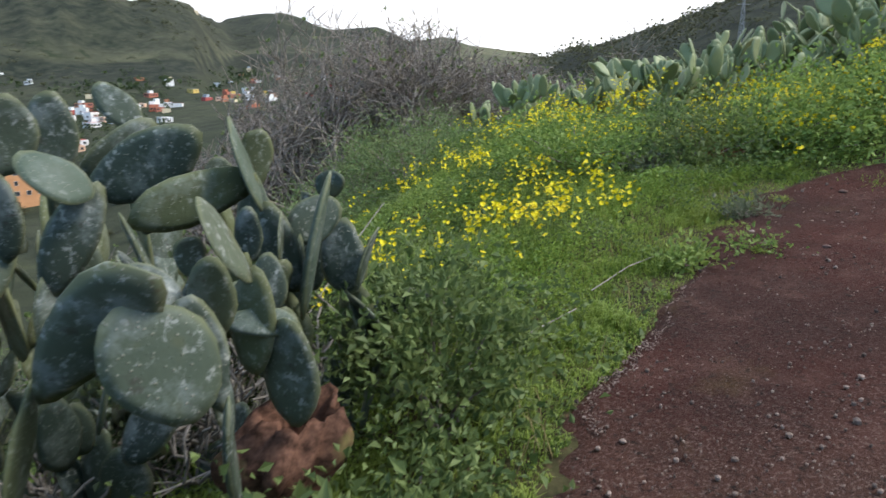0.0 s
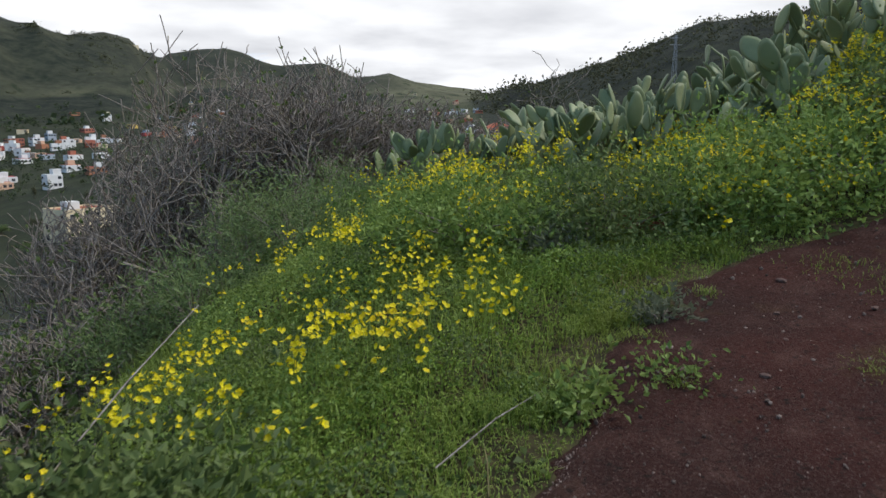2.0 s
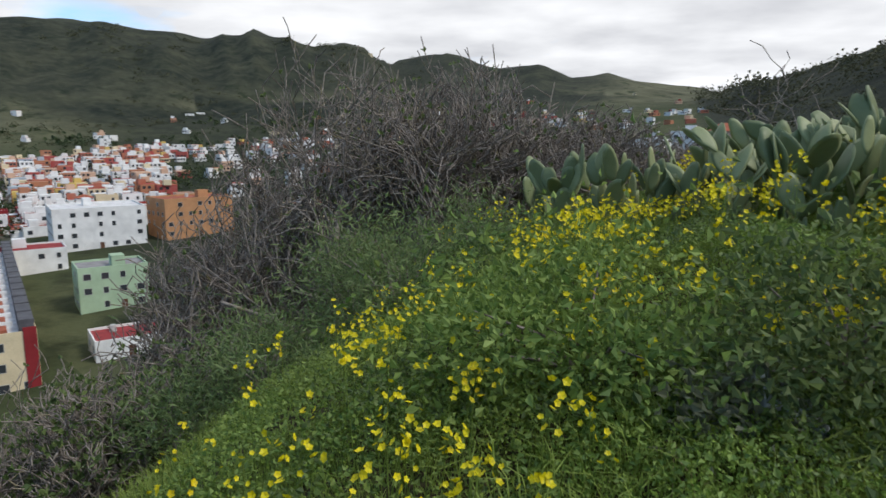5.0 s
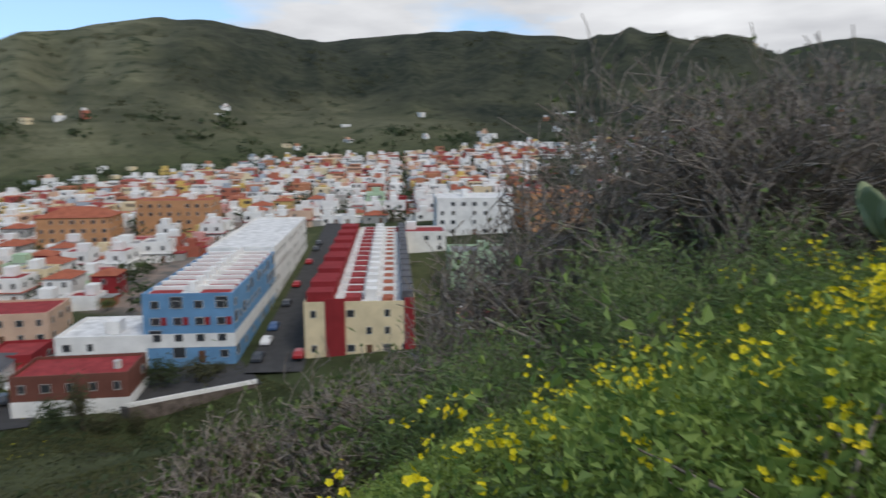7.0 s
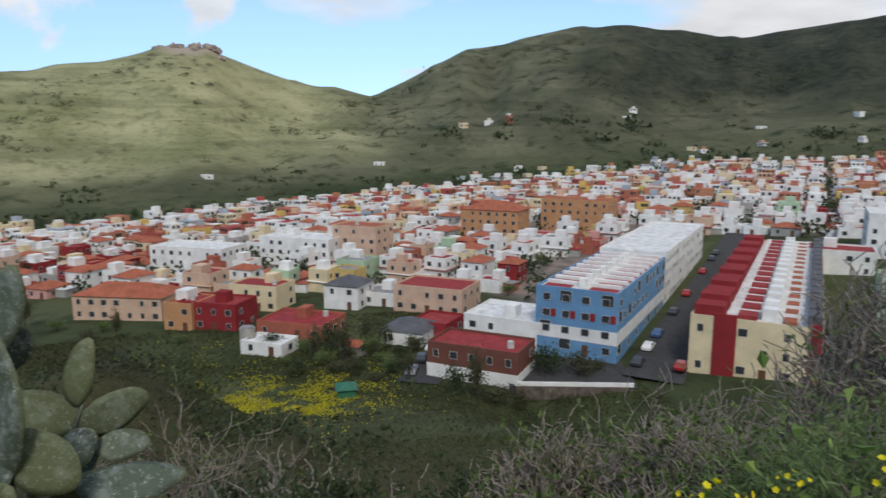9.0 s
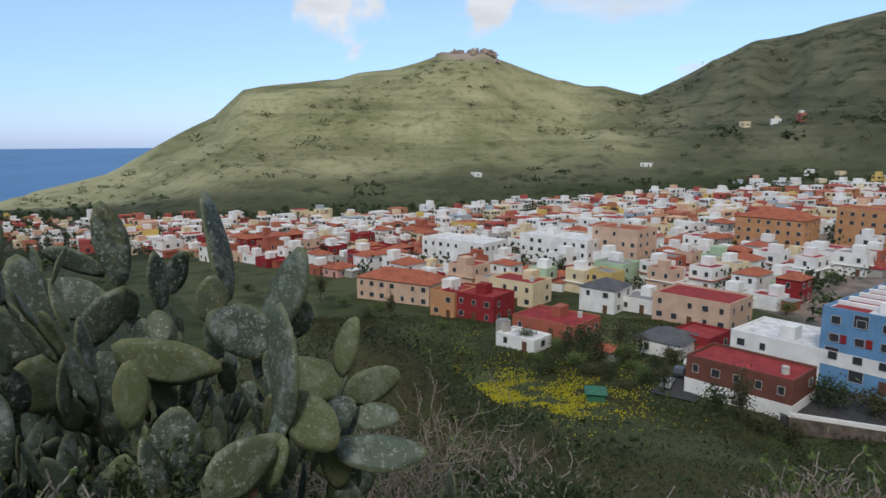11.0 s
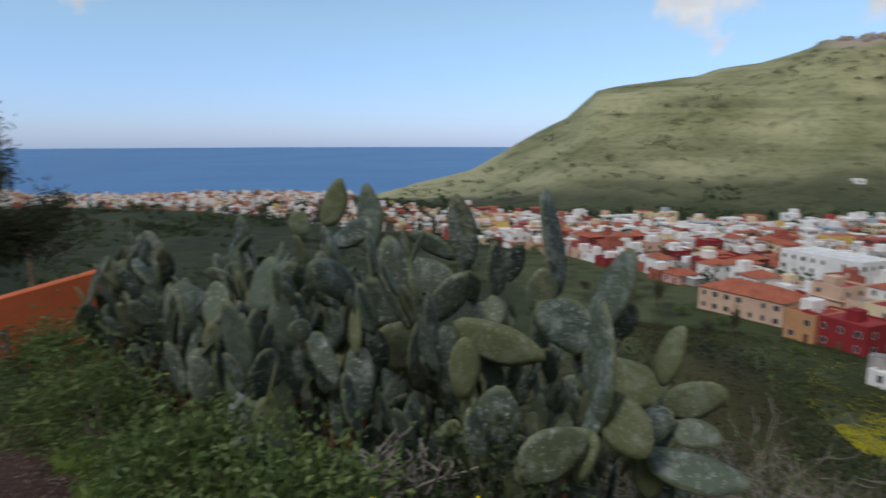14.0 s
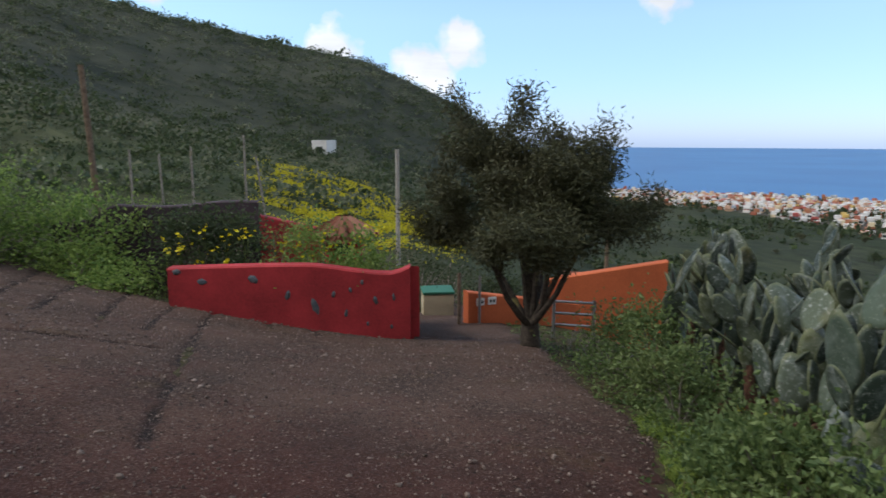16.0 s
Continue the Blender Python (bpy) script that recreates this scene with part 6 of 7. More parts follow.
s0 = at(59.0, 108)
s1 = (s0[0] + UX * 150, s0[1] + UY * 150)
strip("road", s0, s1, 9.5, M_ASPHALT, "dark asphalt street between the apartment rows", 0.5)
q0, q1 = at(79.5, 104), at(75.2, 140)
strip("road", q0, q1, 7.0, M_ASPHALT, "short asphalt street with parked cars", 0.35)
CAR_COLS = [plain("car_paint_" + n_, c_, 0.3, 0.6, 0.05) for n_, c_ in (("white", (0.7, 0.7, 0.7)), ("silver", (0.38, 0.39, 0.41)), ("dark", (0.04, 0.045, 0.055)), ("red", (0.30, 0.02, 0.025)), ("blue", (0.05, 0.10, 0.22)))]
M_TYRE = plain("tyre_rubber", (0.02, 0.02, 0.02), 0.85)


def car_body(mat):
    bm = bmesh.new()
    prof = [(-2.1, 0.35), (-2.1, 0.85), (-1.75, 0.95), (-1.2, 1.42), (0.55, 1.45), (1.15, 0.98), (2.0, 0.85), (2.1, 0.4)]
    ring = [[bm.verts.new((sx * (0.85 if z < 1.2 else 0.66), y, z)) for y, z in prof] for sx in (-1, 1)]
    n_ = len(prof)
    for i in range(n_):
        j = (i + 1) % n_
        bm.faces.new((ring[0][i], ring[0][j], ring[1][j], ring[1][i]))
    bm.faces.new(ring[0])
    bm.faces.new(ring[1][::-1])
    bmesh.ops.recalc_face_normals(bm, faces=bm.faces)
    bmesh.ops.bevel(bm, geom=bm.edges[:], offset=0.06, segments=2, affect="EDGES")
    return bm_mesh("body", bm, mat, False)


bmw = bmesh.new()
bmesh.ops.create_cone(bmw, cap_ends=True, segments=12, radius1=0.32, radius2=0.32, depth=0.22)
bmesh.ops.rotate(bmw, verts=bmw.verts, cent=(0, 0, 0), matrix=Matrix.Rotation(radians(90), 3, "Y"))
WHEEL = bm_mesh("wheel", bmw, M_TYRE)
CABIN = box_mesh("side_window", 1.60, 1.5, 0.34, M_GLASS, 0.05)
BODIES = [car_body(m) for m in CAR_COLS]
CAR_LABEL = ("white", "silver-grey", "black", "red", "dark blue")


def car(x, y, rz, k, lift):
    e = thing("car", (x, y, float(ground_z(x, y)) + lift), CAR_LABEL[k] + " hatchback car parked along the street", "car", "parked cars")
    e.rotation_euler = (0, 0, radians(rz))
    part("body", BODIES[k], e)
    part("side_window", CABIN, e, "dark glass", pose(0, -0.3, 1.02))
    for sx in (-0.78, 0.78):
        for sy in (-1.3, 1.3):
            part("wheel", WHEEL, e, m=pose(sx, sy, 0.32))


for i in range(14):
    for sd in (-3.5, 3.5):
        if rt.random() < 0.75:
            u_ = 6 + 8.0 * i + rt.uniform(-1, 1)
            car(s0[0] + UX * u_ + VX * sd, s0[1] + UY * u_ + VY * sd, AX, rt.choice((0, 0, 1, 2, 4, 3)), 0.52)
for f, k in ((0.10, 1), (0.27, 2), (0.44, 0), (0.62, 3), (0.8, 0)):
    car(q0[0] + (q1[0] - q0[0]) * f - 2.2, q0[1] + (q1[1] - q0[1]) * f - 1.5, 71, k, 0.37)

# retaining wall, railing and small yard below the blue building
w0, w1 = at(70.6, 101), at(60.5, 104)
ang_w = math.degrees(math.atan2(w1[1] - w0[1], w1[0] - w0[0]))
lw = math.hypot(w1[0] - w0[0], w1[1] - w0[1])
rw = thing("retaining_wall", (*w0, LEVEL - 4.0), "dark rubble retaining wall with a white parapet", "wall")
rw.rotation_euler = (0, 0, radians(ang_w))
part("stonework", box_mesh("stonework", lw, 0.6, 3.8, M_STONEWALL, 0.05), rw, m=pose(lw / 2, 0, 0))
part("parapet", box_mesh("parapet", lw + 0.3, 0.3, 0.7, WALLS["white"], 0.05), rw, "white concrete parapet", pose(lw / 2, 0, 3.8))
yard = box_mesh("pavement", lw + 2, 14, 3.3, M_ASPHALT)
yo = tagged(new("pavement", yard), "asphalt yard behind the retaining wall", "pavement", kind="structure")
yo.matrix_world = Matrix.Translation((*w0, LEVEL - 3.7)) @ pose(0, 0, 0, 0, 0, ang_w) @ pose(lw / 2, -7.4 if ((w1[0] - w0[0]) * (c0[1] - w0[1]) - (w1[1] - w0[1]) * (c0[0] - w0[0])) < 0 else 7.4, 0)

# ---------------------------------------------------------------- trees of the valley


def make_tree(seed, h, rad, mat, leaf, n):
    g_ = np.random.default_rng(seed)
    r = random.Random(seed)
    e = thing("tree", (0, 0, 0), "dark green rounded tree in the valley", "tree", "trees of the valley")
    segs = [((0, 0, -0.5), (0.1, 0, h * 0.35), 0.16, 0.11)]
    ends = []
    for k in range(9):
        d = Vector((r.gauss(0, 1), r.gauss(0, 1), r.uniform(0.3, 1.2))).normalized()
        q = Vector((0.1, 0, h * 0.35)) + Vector((d.x * rad * 0.7, d.y * rad * 0.7, d.z * h * 0.45))
        segs.append(((0.1, 0, h * 0.35), tuple(q), 0.08, 0.03))
        ends.append(tuple(q))
    part("trunk", tubes("trunk", segs, M_BARK, 6), e)
    E_ = np.array(ends)
    L = E_[g_.integers(0, 9, n)] + g_.normal(size=(n, 3)) * np.array([rad * 0.33, rad * 0.33, h * 0.15])
    L[:, 2] = np.maximum(L[:, 2], 0.2)
    part("crown", leaves("crown", L, unit(g_.normal(size=(n, 3))), g_.uniform(0.6, 1.3, n) * leaf, g_.uniform(0.5, 0.9, n) * leaf, mat), e)
    return e


protos = [make_tree(1, 5.5, 2.4, M_DARKLEAF, 0.45, 700), make_tree(2, 4.2, 2.6, M_TREELEAF, 0.42, 700), make_tree(3, 7.5, 1.4, M_TREELEAF, 0.40, 600), make_tree(4, 3.5, 2.2, M_BUSHLEAF, 0.40, 600)]
first = [at(68.0, 108), at(65.0, 109), at(86, 118), at(83.5, 121)]
for e_, (x, y) in zip(protos, first):
    e_.location = (x, y, float(ground_z(x, y)))
for b_, r_ in [(63.5, 112), (82, 112), (84.5, 113), (87, 124), (88.5, 119), (81, 118), (90, 112), (78.8, 117), (92, 128), (76, 98), (74, 96), (105, 158), (108, 165), (112, 180), (116, 190), (110, 172), (42.5, 172), (29, 135), (27, 120), (24, 110), (33, 130), (80.5, 112), (82.8, 116), (83.2, 118), (85.4, 119), (86.5, 121), (81.8, 110), (77.2, 108), (99.5, 140), (104, 150), (106, 152), (79.5, 122), (82.2, 124), (84, 127), (86.2, 112), (87.6, 116), (89.2, 124), (80.2, 107), (83, 106), (78, 112), (91, 118), (77.4, 120), (85, 109), (72.5, 97), (70, 98)] + [(rt.uniform(126, 172), rt.uniform(260, 520)) for _ in range(60)] + [(rt.uniform(12, 38), rt.uniform(80, 260)) for _ in range(36)] + [
        (rt.uniform(24, 172), None) for _ in range(300)]:
    if r_ is None:
        r_ = rt.uniform(float(np.interp(b_, NEAR_B, NEAR_R)) * 0.96, float(np.interp(b_, NEAR_B, FAR_R)) * 1.1)
    x, y = at(b_, r_)
    if any((x - fx) ** 2 + (y - fy) ** 2 < (fr + 1) ** 2 for fx, fy, fr in FOOT):
        continue
    s_ = rt.uniform(0.45, 1.0)
    o = copy_thing(rt.choice(protos), pose(x, y, float(ground_z(x, y)), 0, 0, rt.uniform(0, 360)))
    o.scale = (s_, s_, s_ * rt.uniform(0.8, 1.15))


def scrub(name, n, keep, leaf, rad, mat, label, per=20, ring=None):
    """Dark scrub clumps dotted over the hillsides."""
    g_ = np.random.default_rng(len(name) + n)
    b_, k_ = g_.uniform(-180, 180, n * 6), g_.uniform(-0.1, 1.0, n * 6)
    el, dc, df, fs = crest_at(b_)
    r_ = df + k_ * (dc - df) if ring is None else ring[0] + np.clip(k_, 0, 1) * (ring[1] - ring[0])
    x, y = CX - r_ * np.sin(np.radians(b_)), CY + r_ * np.cos(np.radians(b_))
    ok = g_.uniform(0, 1, n * 6) < keep(b_, k_, x, y)
    x, y, r_ = x[ok][:n], y[ok][:n], r_[ok][:n]
    sz = g_.gamma(3.0, 0.33, len(x)) * np.clip(r_ / 600, 0.35, 2.0)
    Cc = np.repeat(np.stack([x, y, ground_z(x, y) + 0.6 * sz], 1), per, 0)
    ss = np.repeat(sz, per)
    L = Cc + g_.normal(size=Cc.shape) * (np.array([rad, rad, rad * 0.45])[None] * ss[:, None])
    D = unit(g_.normal(size=L.shape))
    stuff(name, leaves(name, L, D, leaf * ss * g_.uniform(0.7, 1.3, len(L)), leaf * 0.8 * ss, mat), label, "scrub")


scrub("hill_scrub", 3600, lambda b, k, x, y: (b > 15) * (b < 132) * (0.06 + smooth(0.0, 0.45, hnoise(x, y, 45, 3.0)) * np.where(b < 84, 1.0, 0.45)) * (0.6 + k) * (k < 0.84), 0.6, 1.1, M_TREELEAF, "dark shrubs dotted over the green hills", per=34)
scrub("wooded_hill", 4200, lambda b, k, x, y: (b < -7) * (b > -60) * 0.9 * (k < 0.93), 1.1, 2.0, M_TREELEAF, "dark scrub covering the nearer hillside")
scrub("hillside_grey_bushes", 6000, lambda b, k, x, y: ((b > 168) + (b < -140)) * (0.25 + 0.75 * smooth(-0.2, 0.4, hnoise(x, y, 24, 5.0))), 0.9, 1.3, M_GREYLEAF, "grey-green bushes covering the steep hillside")
scrub("hillside_bushes", 11000, lambda b, k, x, y: ((b > 168) + (b < -140)) * (0.3 + 0.7 * smooth(-0.2, 0.4, hnoise(x, y, 18, 2.0))), 0.95, 1.5, M_DARKLEAF, "green bushes covering the steep hillside")
scrub("valley_hedges", 900, lambda b, k, x, y: (b > 15) * (b < 125) * (k < 0.25) * smooth(0.0, 0.3, hnoise(x, y, 30, 8.0)), 2.4, 2.6, M_DARKLEAF, "dark hedges between the fields")

scrub("field_scrub", 900, lambda b, k, x, y: (b > 30) * (b < 118) * smooth(-0.05, 0.35, hnoise(x, y, 9, 4.0)), 0.8, 1.7, M_DARKLEAF, "dark scrub scattered over the valley field", ring=(34, 104))
scrub("field_dead_scrub", 500, lambda b, k, x, y: (b > 40) * (b < 118) * smooth(-0.05, 0.35, hnoise(x, y, 7, 9.0)), 0.6, 1.6, M_SLOPELEAF, "dull brown-green scrub at the foot of the slope", ring=(26, 80))
scrub("valley_thicket", 2400, lambda b, k, x, y: (b > 122) * (b < 173) * smooth(-0.15, 0.3, hnoise(x, y, 22, 4.0)), 2.2, 2.8, M_DARKLEAF, "dark trees and hedges between the fields and the far town", ring=(150, 540))


def town_trees(n):
    """Dark crowns in the yards and lanes between the far houses."""
    g_ = np.random.default_rng(77)
    b_ = g_.uniform(22, 170, n)
    r_ = np.interp(b_, NEAR_B, NEAR_R) + g_.uniform(0.0, 1.08, n) * (np.interp(b_, NEAR_B, FAR_R) - np.interp(b_, NEAR_B, NEAR_R))
    x, y = CX - r_ * np.sin(np.radians(b_)), CY + r_ * np.cos(np.radians(b_))
    hx_, hy_ = np.array([q[2] for q in plots] + [q[0] for q in FOOT]), np.array([q[3] for q in plots] + [q[1] for q in FOOT])
    hr_ = np.array([4.2] * len(plots) + [q[2] for q in FOOT])
    free = np.array([np.all((hx_ - a) ** 2 + (hy_ - b) ** 2 > hr_ ** 2) for a, b in zip(x, y)])
    x, y = x[free], y[free]
    sz = g_.uniform(0.6, 1.5, len(x))
    per = 34
    C_ = np.repeat(np.stack([x, y, ground_z(x, y) + 2.2 * sz], 1), per, 0)
    ss = np.repeat(sz, per)[:, None]
    L = C_ + g_.normal(size=C_.shape) * np.array([[1.15, 1.15, 0.95]]) * ss
    stuff("town_trees", leaves("town_trees", L, unit(g_.normal(size=L.shape)), 1.0 * ss[:, 0], 0.75 * ss[:, 0], M_DARKLEAF), "dark trees and shrubs between the town houses", "trees")


town_trees(2600)


def yellow_field(name, b0, b1, r0, r1, n, size, label):
    g_ = np.random.default_rng(n)
    b_, r_ = g_.uniform(b0, b1, n), np.sqrt(g_.uniform(r0 ** 2, r1 ** 2, n))
    x, y = CX - r_ * np.sin(np.radians(b_)), CY + r_ * np.cos(np.radians(b_))
    eb, er = np.abs((b_ - b0) / (b1 - b0) * 2 - 1), np.abs((r_ - r0) / (r1 - r0) * 2 - 1)
    k = g_.uniform(0, 1, n) < smooth(-0.45, 0.45, hnoise(x, y, 1.7, 4.0)) * smooth(1.0, 0.2, eb) * smooth(1.0, 0.2, er)
    x, y = x[k], y[k]
    L = np.stack([x, y, ground_z(x, y) + g_.uniform(0.05, 0.35, len(x))], 1)
    D = unit(g_.normal(size=L.shape) + np.array([0, 0, 0.4]))
    stuff(name, leaves(name, L, D, size, size * 0.7, M_FIELD), label, "flowers")


M_FIELD = leaf_mat("yellow_field_flower", (0.38, 0.36, 0.02), (0.64, 0.56, 0.03))
yellow_field("yellow_meadow", 80, 104, 78, 118, 30000, 0.28, "yellow-flowered meadow below the town")
yellow_field("yellow_hill_meadow", 171, 191, 44, 116, 150000, 0.26, "bright yellow flowered meadow on the hillside")
yellow_field("meadow_weeds", 74, 112, 60, 150, 9000, 0.30, "scattered yellow weeds in the field")
# rough grass over the field below the slope
Q = scatter(170000, -150, -18, -60, 60, lambda x, y: (np.hypot(x, y) < 150) * (0.2 + 0.8 * smooth(-0.3, 0.5, hnoise(x, y, 7, 2.0))))
D = unit(np.stack([rng.normal(size=len(Q)), rng.normal(size=len(Q)), np.abs(rng.normal(0.6, 0.5, len(Q)))], 1))
sz = 0.12 + 0.0032 * np.hypot(Q[:, 0], Q[:, 1])
stuff("field_grass", leaves("field_grass", Q, D, sz, sz * 0.5, M_FIELDGRASS), "rough green grass of the valley field", "grass")

# ---------------------------------------------------------------- walls and houses down the road
M_REDPAINT = plain("red_wall_paint", (0.36, 0.030, 0.035), 0.75, 0.3, 0.35, 1.8, 30.0, bump=0.3)
M_SLATE = plain("slate_stone", (0.085, 0.095, 0.105), 0.8, 0.3, 0.4, 8.0, 50.0, bump=0.5)
M_DARKWALL = plain("dark_painted_block", (0.060, 0.042, 0.048), 0.85, 0.2, 0.4, 1.2, 20.0, bump=0.4)
M_ORANGE = plain("orange_house_paint", (0.47, 0.115, 0.045), 0.85, 0.2, 0.25, 1.0, 25.0, bump=0.25)
M_TILE = Mat("clay_tile", 0.85, spec=0.2)
M_TILE.color(M_TILE.mix(M_TILE.rand(), (0.24, 0.085, 0.05), (0.42, 0.21, 0.14))).bump(M_TILE.noise(40, 4), 0.4, 0.01)
M_TILE = M_TILE.m
M_WOOD = bark_mat("weathered_wood", (0.10, 0.07, 0.05), (0.22, 0.16, 0.115), 14)
M_METAL = plain("galvanised_metal", (0.30, 0.31, 0.32), 0.45, 0.5, 0.2, 3.0, 40.0, metal=0.8)
M_BEIGE = plain("beige_paint", (0.50, 0.42, 0.28), 0.8)
M_GREENTOP = plain("green_sheet", (0.035, 0.14, 0.085), 0.6)


def wall_run(name, p0, p1, thick, z0, top, mat, n_=24):
    """A wall between two points with a top line given by top(f)."""
    d = Vector((p1[0] - p0[0], p1[1] - p0[1], 0))
    nrm = Vector((-d.y, d.x, 0)).normalized() * thick / 2
    V, F = [], []
    for i in range(n_ + 1):
        f = i / n_
        c_ = Vector((p0[0], p0[1], 0)) + d * f
        zt = top(f)
        for s_, z in ((1, z0), (1, zt - 0.02), (0.8, zt), (-0.8, zt), (-1, zt - 0.02), (-1, z0)):
            V.append(((c_ + nrm * s_).x, (c_ + nrm * s_).y, z))
    for i in range(n_):
        for k in range(5):
            a = i * 6 + k
            F.append((a, a + 1, a + 7, a + 6))
    F += [tuple(range(6))[::-1], tuple(range(n_ * 6, n_ * 6 + 6))]
    return np_mesh(name, V, F, mat)


A_, B_ = Vector((4.72, -3.14)), Vector((1.60, -2.90))
rwall = thing("garden_wall", (0, 0, 0), "low red painted garden wall with inset slate stones", "wall")
topline = lambda f: 0.60 + 0.03 * math.sin(3 * f) - 0.10 * smooth(0.55, 0.9, f) + 0.10 * smooth(0.93, 1.0, f)
part("wall_face", wall_run("wall_face", A_, B_, 0.22, -1.2, topline, M_REDPAINT), rwall)
part("wall_return", wall_run("wall_return", (1.58, -3.02), (1.80, -4.9), 0.22, -1.6, lambda f: 0.56 - 0.60 * f, M_REDPAINT, 8), rwall)
face_n = Vector((-(B_ - A_).y, (B_ - A_).x)).normalized()
if face_n.y < 0:
    face_n = -face_n
ang_f = math.degrees(math.atan2((A_ - B_).y, (A_ - B_).x))
for k, (f, z, w_, h_, tn) in enumerate(((0.35, 0.45, 0.15, 0.10, -35), (0.49, 0.24, 0.07, 0.14, -15), (0.60, 0.09, 0.10, 0.24, 20), (0.68, 0.24, 0.055, 0.10, -8), (0.73, -0.02, 0.05, 0.12, -12), (0.80, 0.40, 0.05, 0.08, 0),
                                        (0.75, 0.30, 0.045, 0.08, 5), (0.855, 0.15, 0.07, 0.15, 15), (0.93, 0.20, 0.045, 0.10, 5), (0.14, 0.42, 0.14, 0.09, 5), (0.04, 0.55, 0.12, 0.08, 5), (0.82, -0.16, 0.04, 0.07, 0), (0.92, -0.20, 0.05, 0.07, 0))):
    bm = bmesh.new()
    bmesh.ops.create_icosphere(bm, subdivisions=1, radius=0.5)
    rs = random.Random(k)
    for v in bm.verts:
        v.co = Vector((v.co.x * w_ * rs.uniform(0.8, 1.2), v.co.y * 0.07, v.co.z * h_ * rs.uniform(0.8, 1.2)))
    c_ = A_ + (B_ - A_) * f + face_n * 0.112
    part("stone", bm_mesh("stone", bm, M_SLATE), rwall, m=pose(c_.x, c_.y, z, 0, tn, ang_f))

# tiled brick oven behind the wall
ox, oy = 2.53, -5.05
oven = thing("garden_oven", (ox, oy, float(ground_z(ox, oy))), "small red garden oven under a round tiled roof", "oven")
oz = 0.70 - float(ground_z(ox, oy))
bm = bmesh.new()
bmesh.ops.create_cone(bm, cap_ends=True, segments=8, radius1=0.33, radius2=0.31, depth=oz + 0.1)
bmesh.ops.translate(bm, verts=bm.verts, vec=(0, 0, (oz + 0.1) / 2 - 0.05))
part("oven_body", bm_mesh("oven_body", bm, M_REDPAINT), oven)
part("oven_mouth", box_mesh("oven_mouth", 0.22, 0.06, 0.16, M_GLASS, 0.02), oven, "dark oven mouth", pose(0.02, 0.31, oz - 0.25))


def tile_mesh():
    bm = bmesh.new()
    rows = []
    for i in range(4):
        f = i / 3
        r0 = 0.035 + 0.055 * f
        rows.append([bm.verts.new((r0 * math.cos(t), 0.10 + 0.46 * f, 0.02 + r0 * math.sin(t) * 0.9 - 0.30 * f)) for t in np.linspace(0.1, math.pi - 0.1, 6)])
    for i in range(3):
        for j in range(5):
            bm.faces.new((rows[i][j], rows[i][j + 1], rows[i + 1][j + 1], rows[i + 1][j]))
    bmesh.ops.solidify(bm, geom=bm.faces[:], thickness=0.015)
    return bm_mesh("roof_tile", bm, M_TILE, True)


TILE = tile_mesh()
for k in range(16):
    part("roof_tile", TILE, oven, m=pose(0, 0, oz + 0.27, 0, 0, 22.5 * k))
bm = bmesh.new()
bmesh.ops.create_cone(bm, cap_ends=True, segments=16, radius1=0.5, radius2=0.06, depth=0.28)
part("roof_core", bm_mesh("roof_core", bm, M_TILE), oven, "", pose(0, 0, oz + 0.08))

tagged(new("garden_back_wall", wall_run("garden_back_wall", (3.95, -5.7), (2.95, -5.8), 0.2, -1.0, lambda f: 0.98 - 0.26 * f, M_REDPAINT, 6)), "slanting red garden wall behind the planting", "wall")
tagged(new("dark_boundary_wall", wall_run("dark_boundary_wall", (7.0, -5.2), (3.95, -5.65), 0.25, -1.0, lambda f: 0.95 + 0.25 * smooth(0.15, 0.3, f) + 0.03 * math.sin(9 * f), M_DARKWALL, 20)), "dark weathered block wall along the garden", "wall")

GB = "leafy garden planting with yellow flowers behind the wall"
for k, (x, y, r_, h, n_, mt) in enumerate(((2.2, -3.6, 0.45, 0.75, 2200, M_HERB), (2.9, -3.9, 0.55, 0.80, 2600, M_HERB), (3.5, -4.2, 0.5, 0.75, 2200, M_FENNEL), (4.15, -4.3, 0.55, 1.0, 3000, M_DARKLEAF), (4.7, -4.4, 0.55, 0.85, 2600, M_DARKLEAF),
                                           (6.4, -4.4, 0.6, 0.35, 2000, M_HERB), (5.6, -3.9, 0.5, 0.22, 1500, M_HERB), (7.6, -5.6, 0.9, 0.9, 3200, M_BUSHLEAF), (8.9, -5.0, 1.0, 0.8, 3000, M_HERB), (7.0, -6.9, 1.0, 1.1, 3000, M_BUSHLEAF),
                                           (5.5, -7.2, 1.0, 1.1, 3000, M_FENNEL), (-0.3, -6.4, 0.5, 0.6, 1500, M_DARKLEAF), (1.0, -8.8, 0.9, 1.0, 2200, M_DARKLEAF), (0.2, -10.5, 1.2, 1.1, 2400, M_DARKLEAF))):
    bush("bush", x, y, r_, r_, h, n_, 0.06, mt, GB if k < 5 else "wild green bush beside the concrete road", "bush", 200 + k, "", lift=0.25 if k < 5 else 0.0)
Q = np.stack([rng.uniform(1.9, 5.0, 46), rng.uniform(-4.4, -3.4, 46), rng.uniform(0.55, 0.95, 46)], 1)
flowers("garden_flowers", Q, 4, 0.04, 0.028, "yellow flowers over the garden wall")


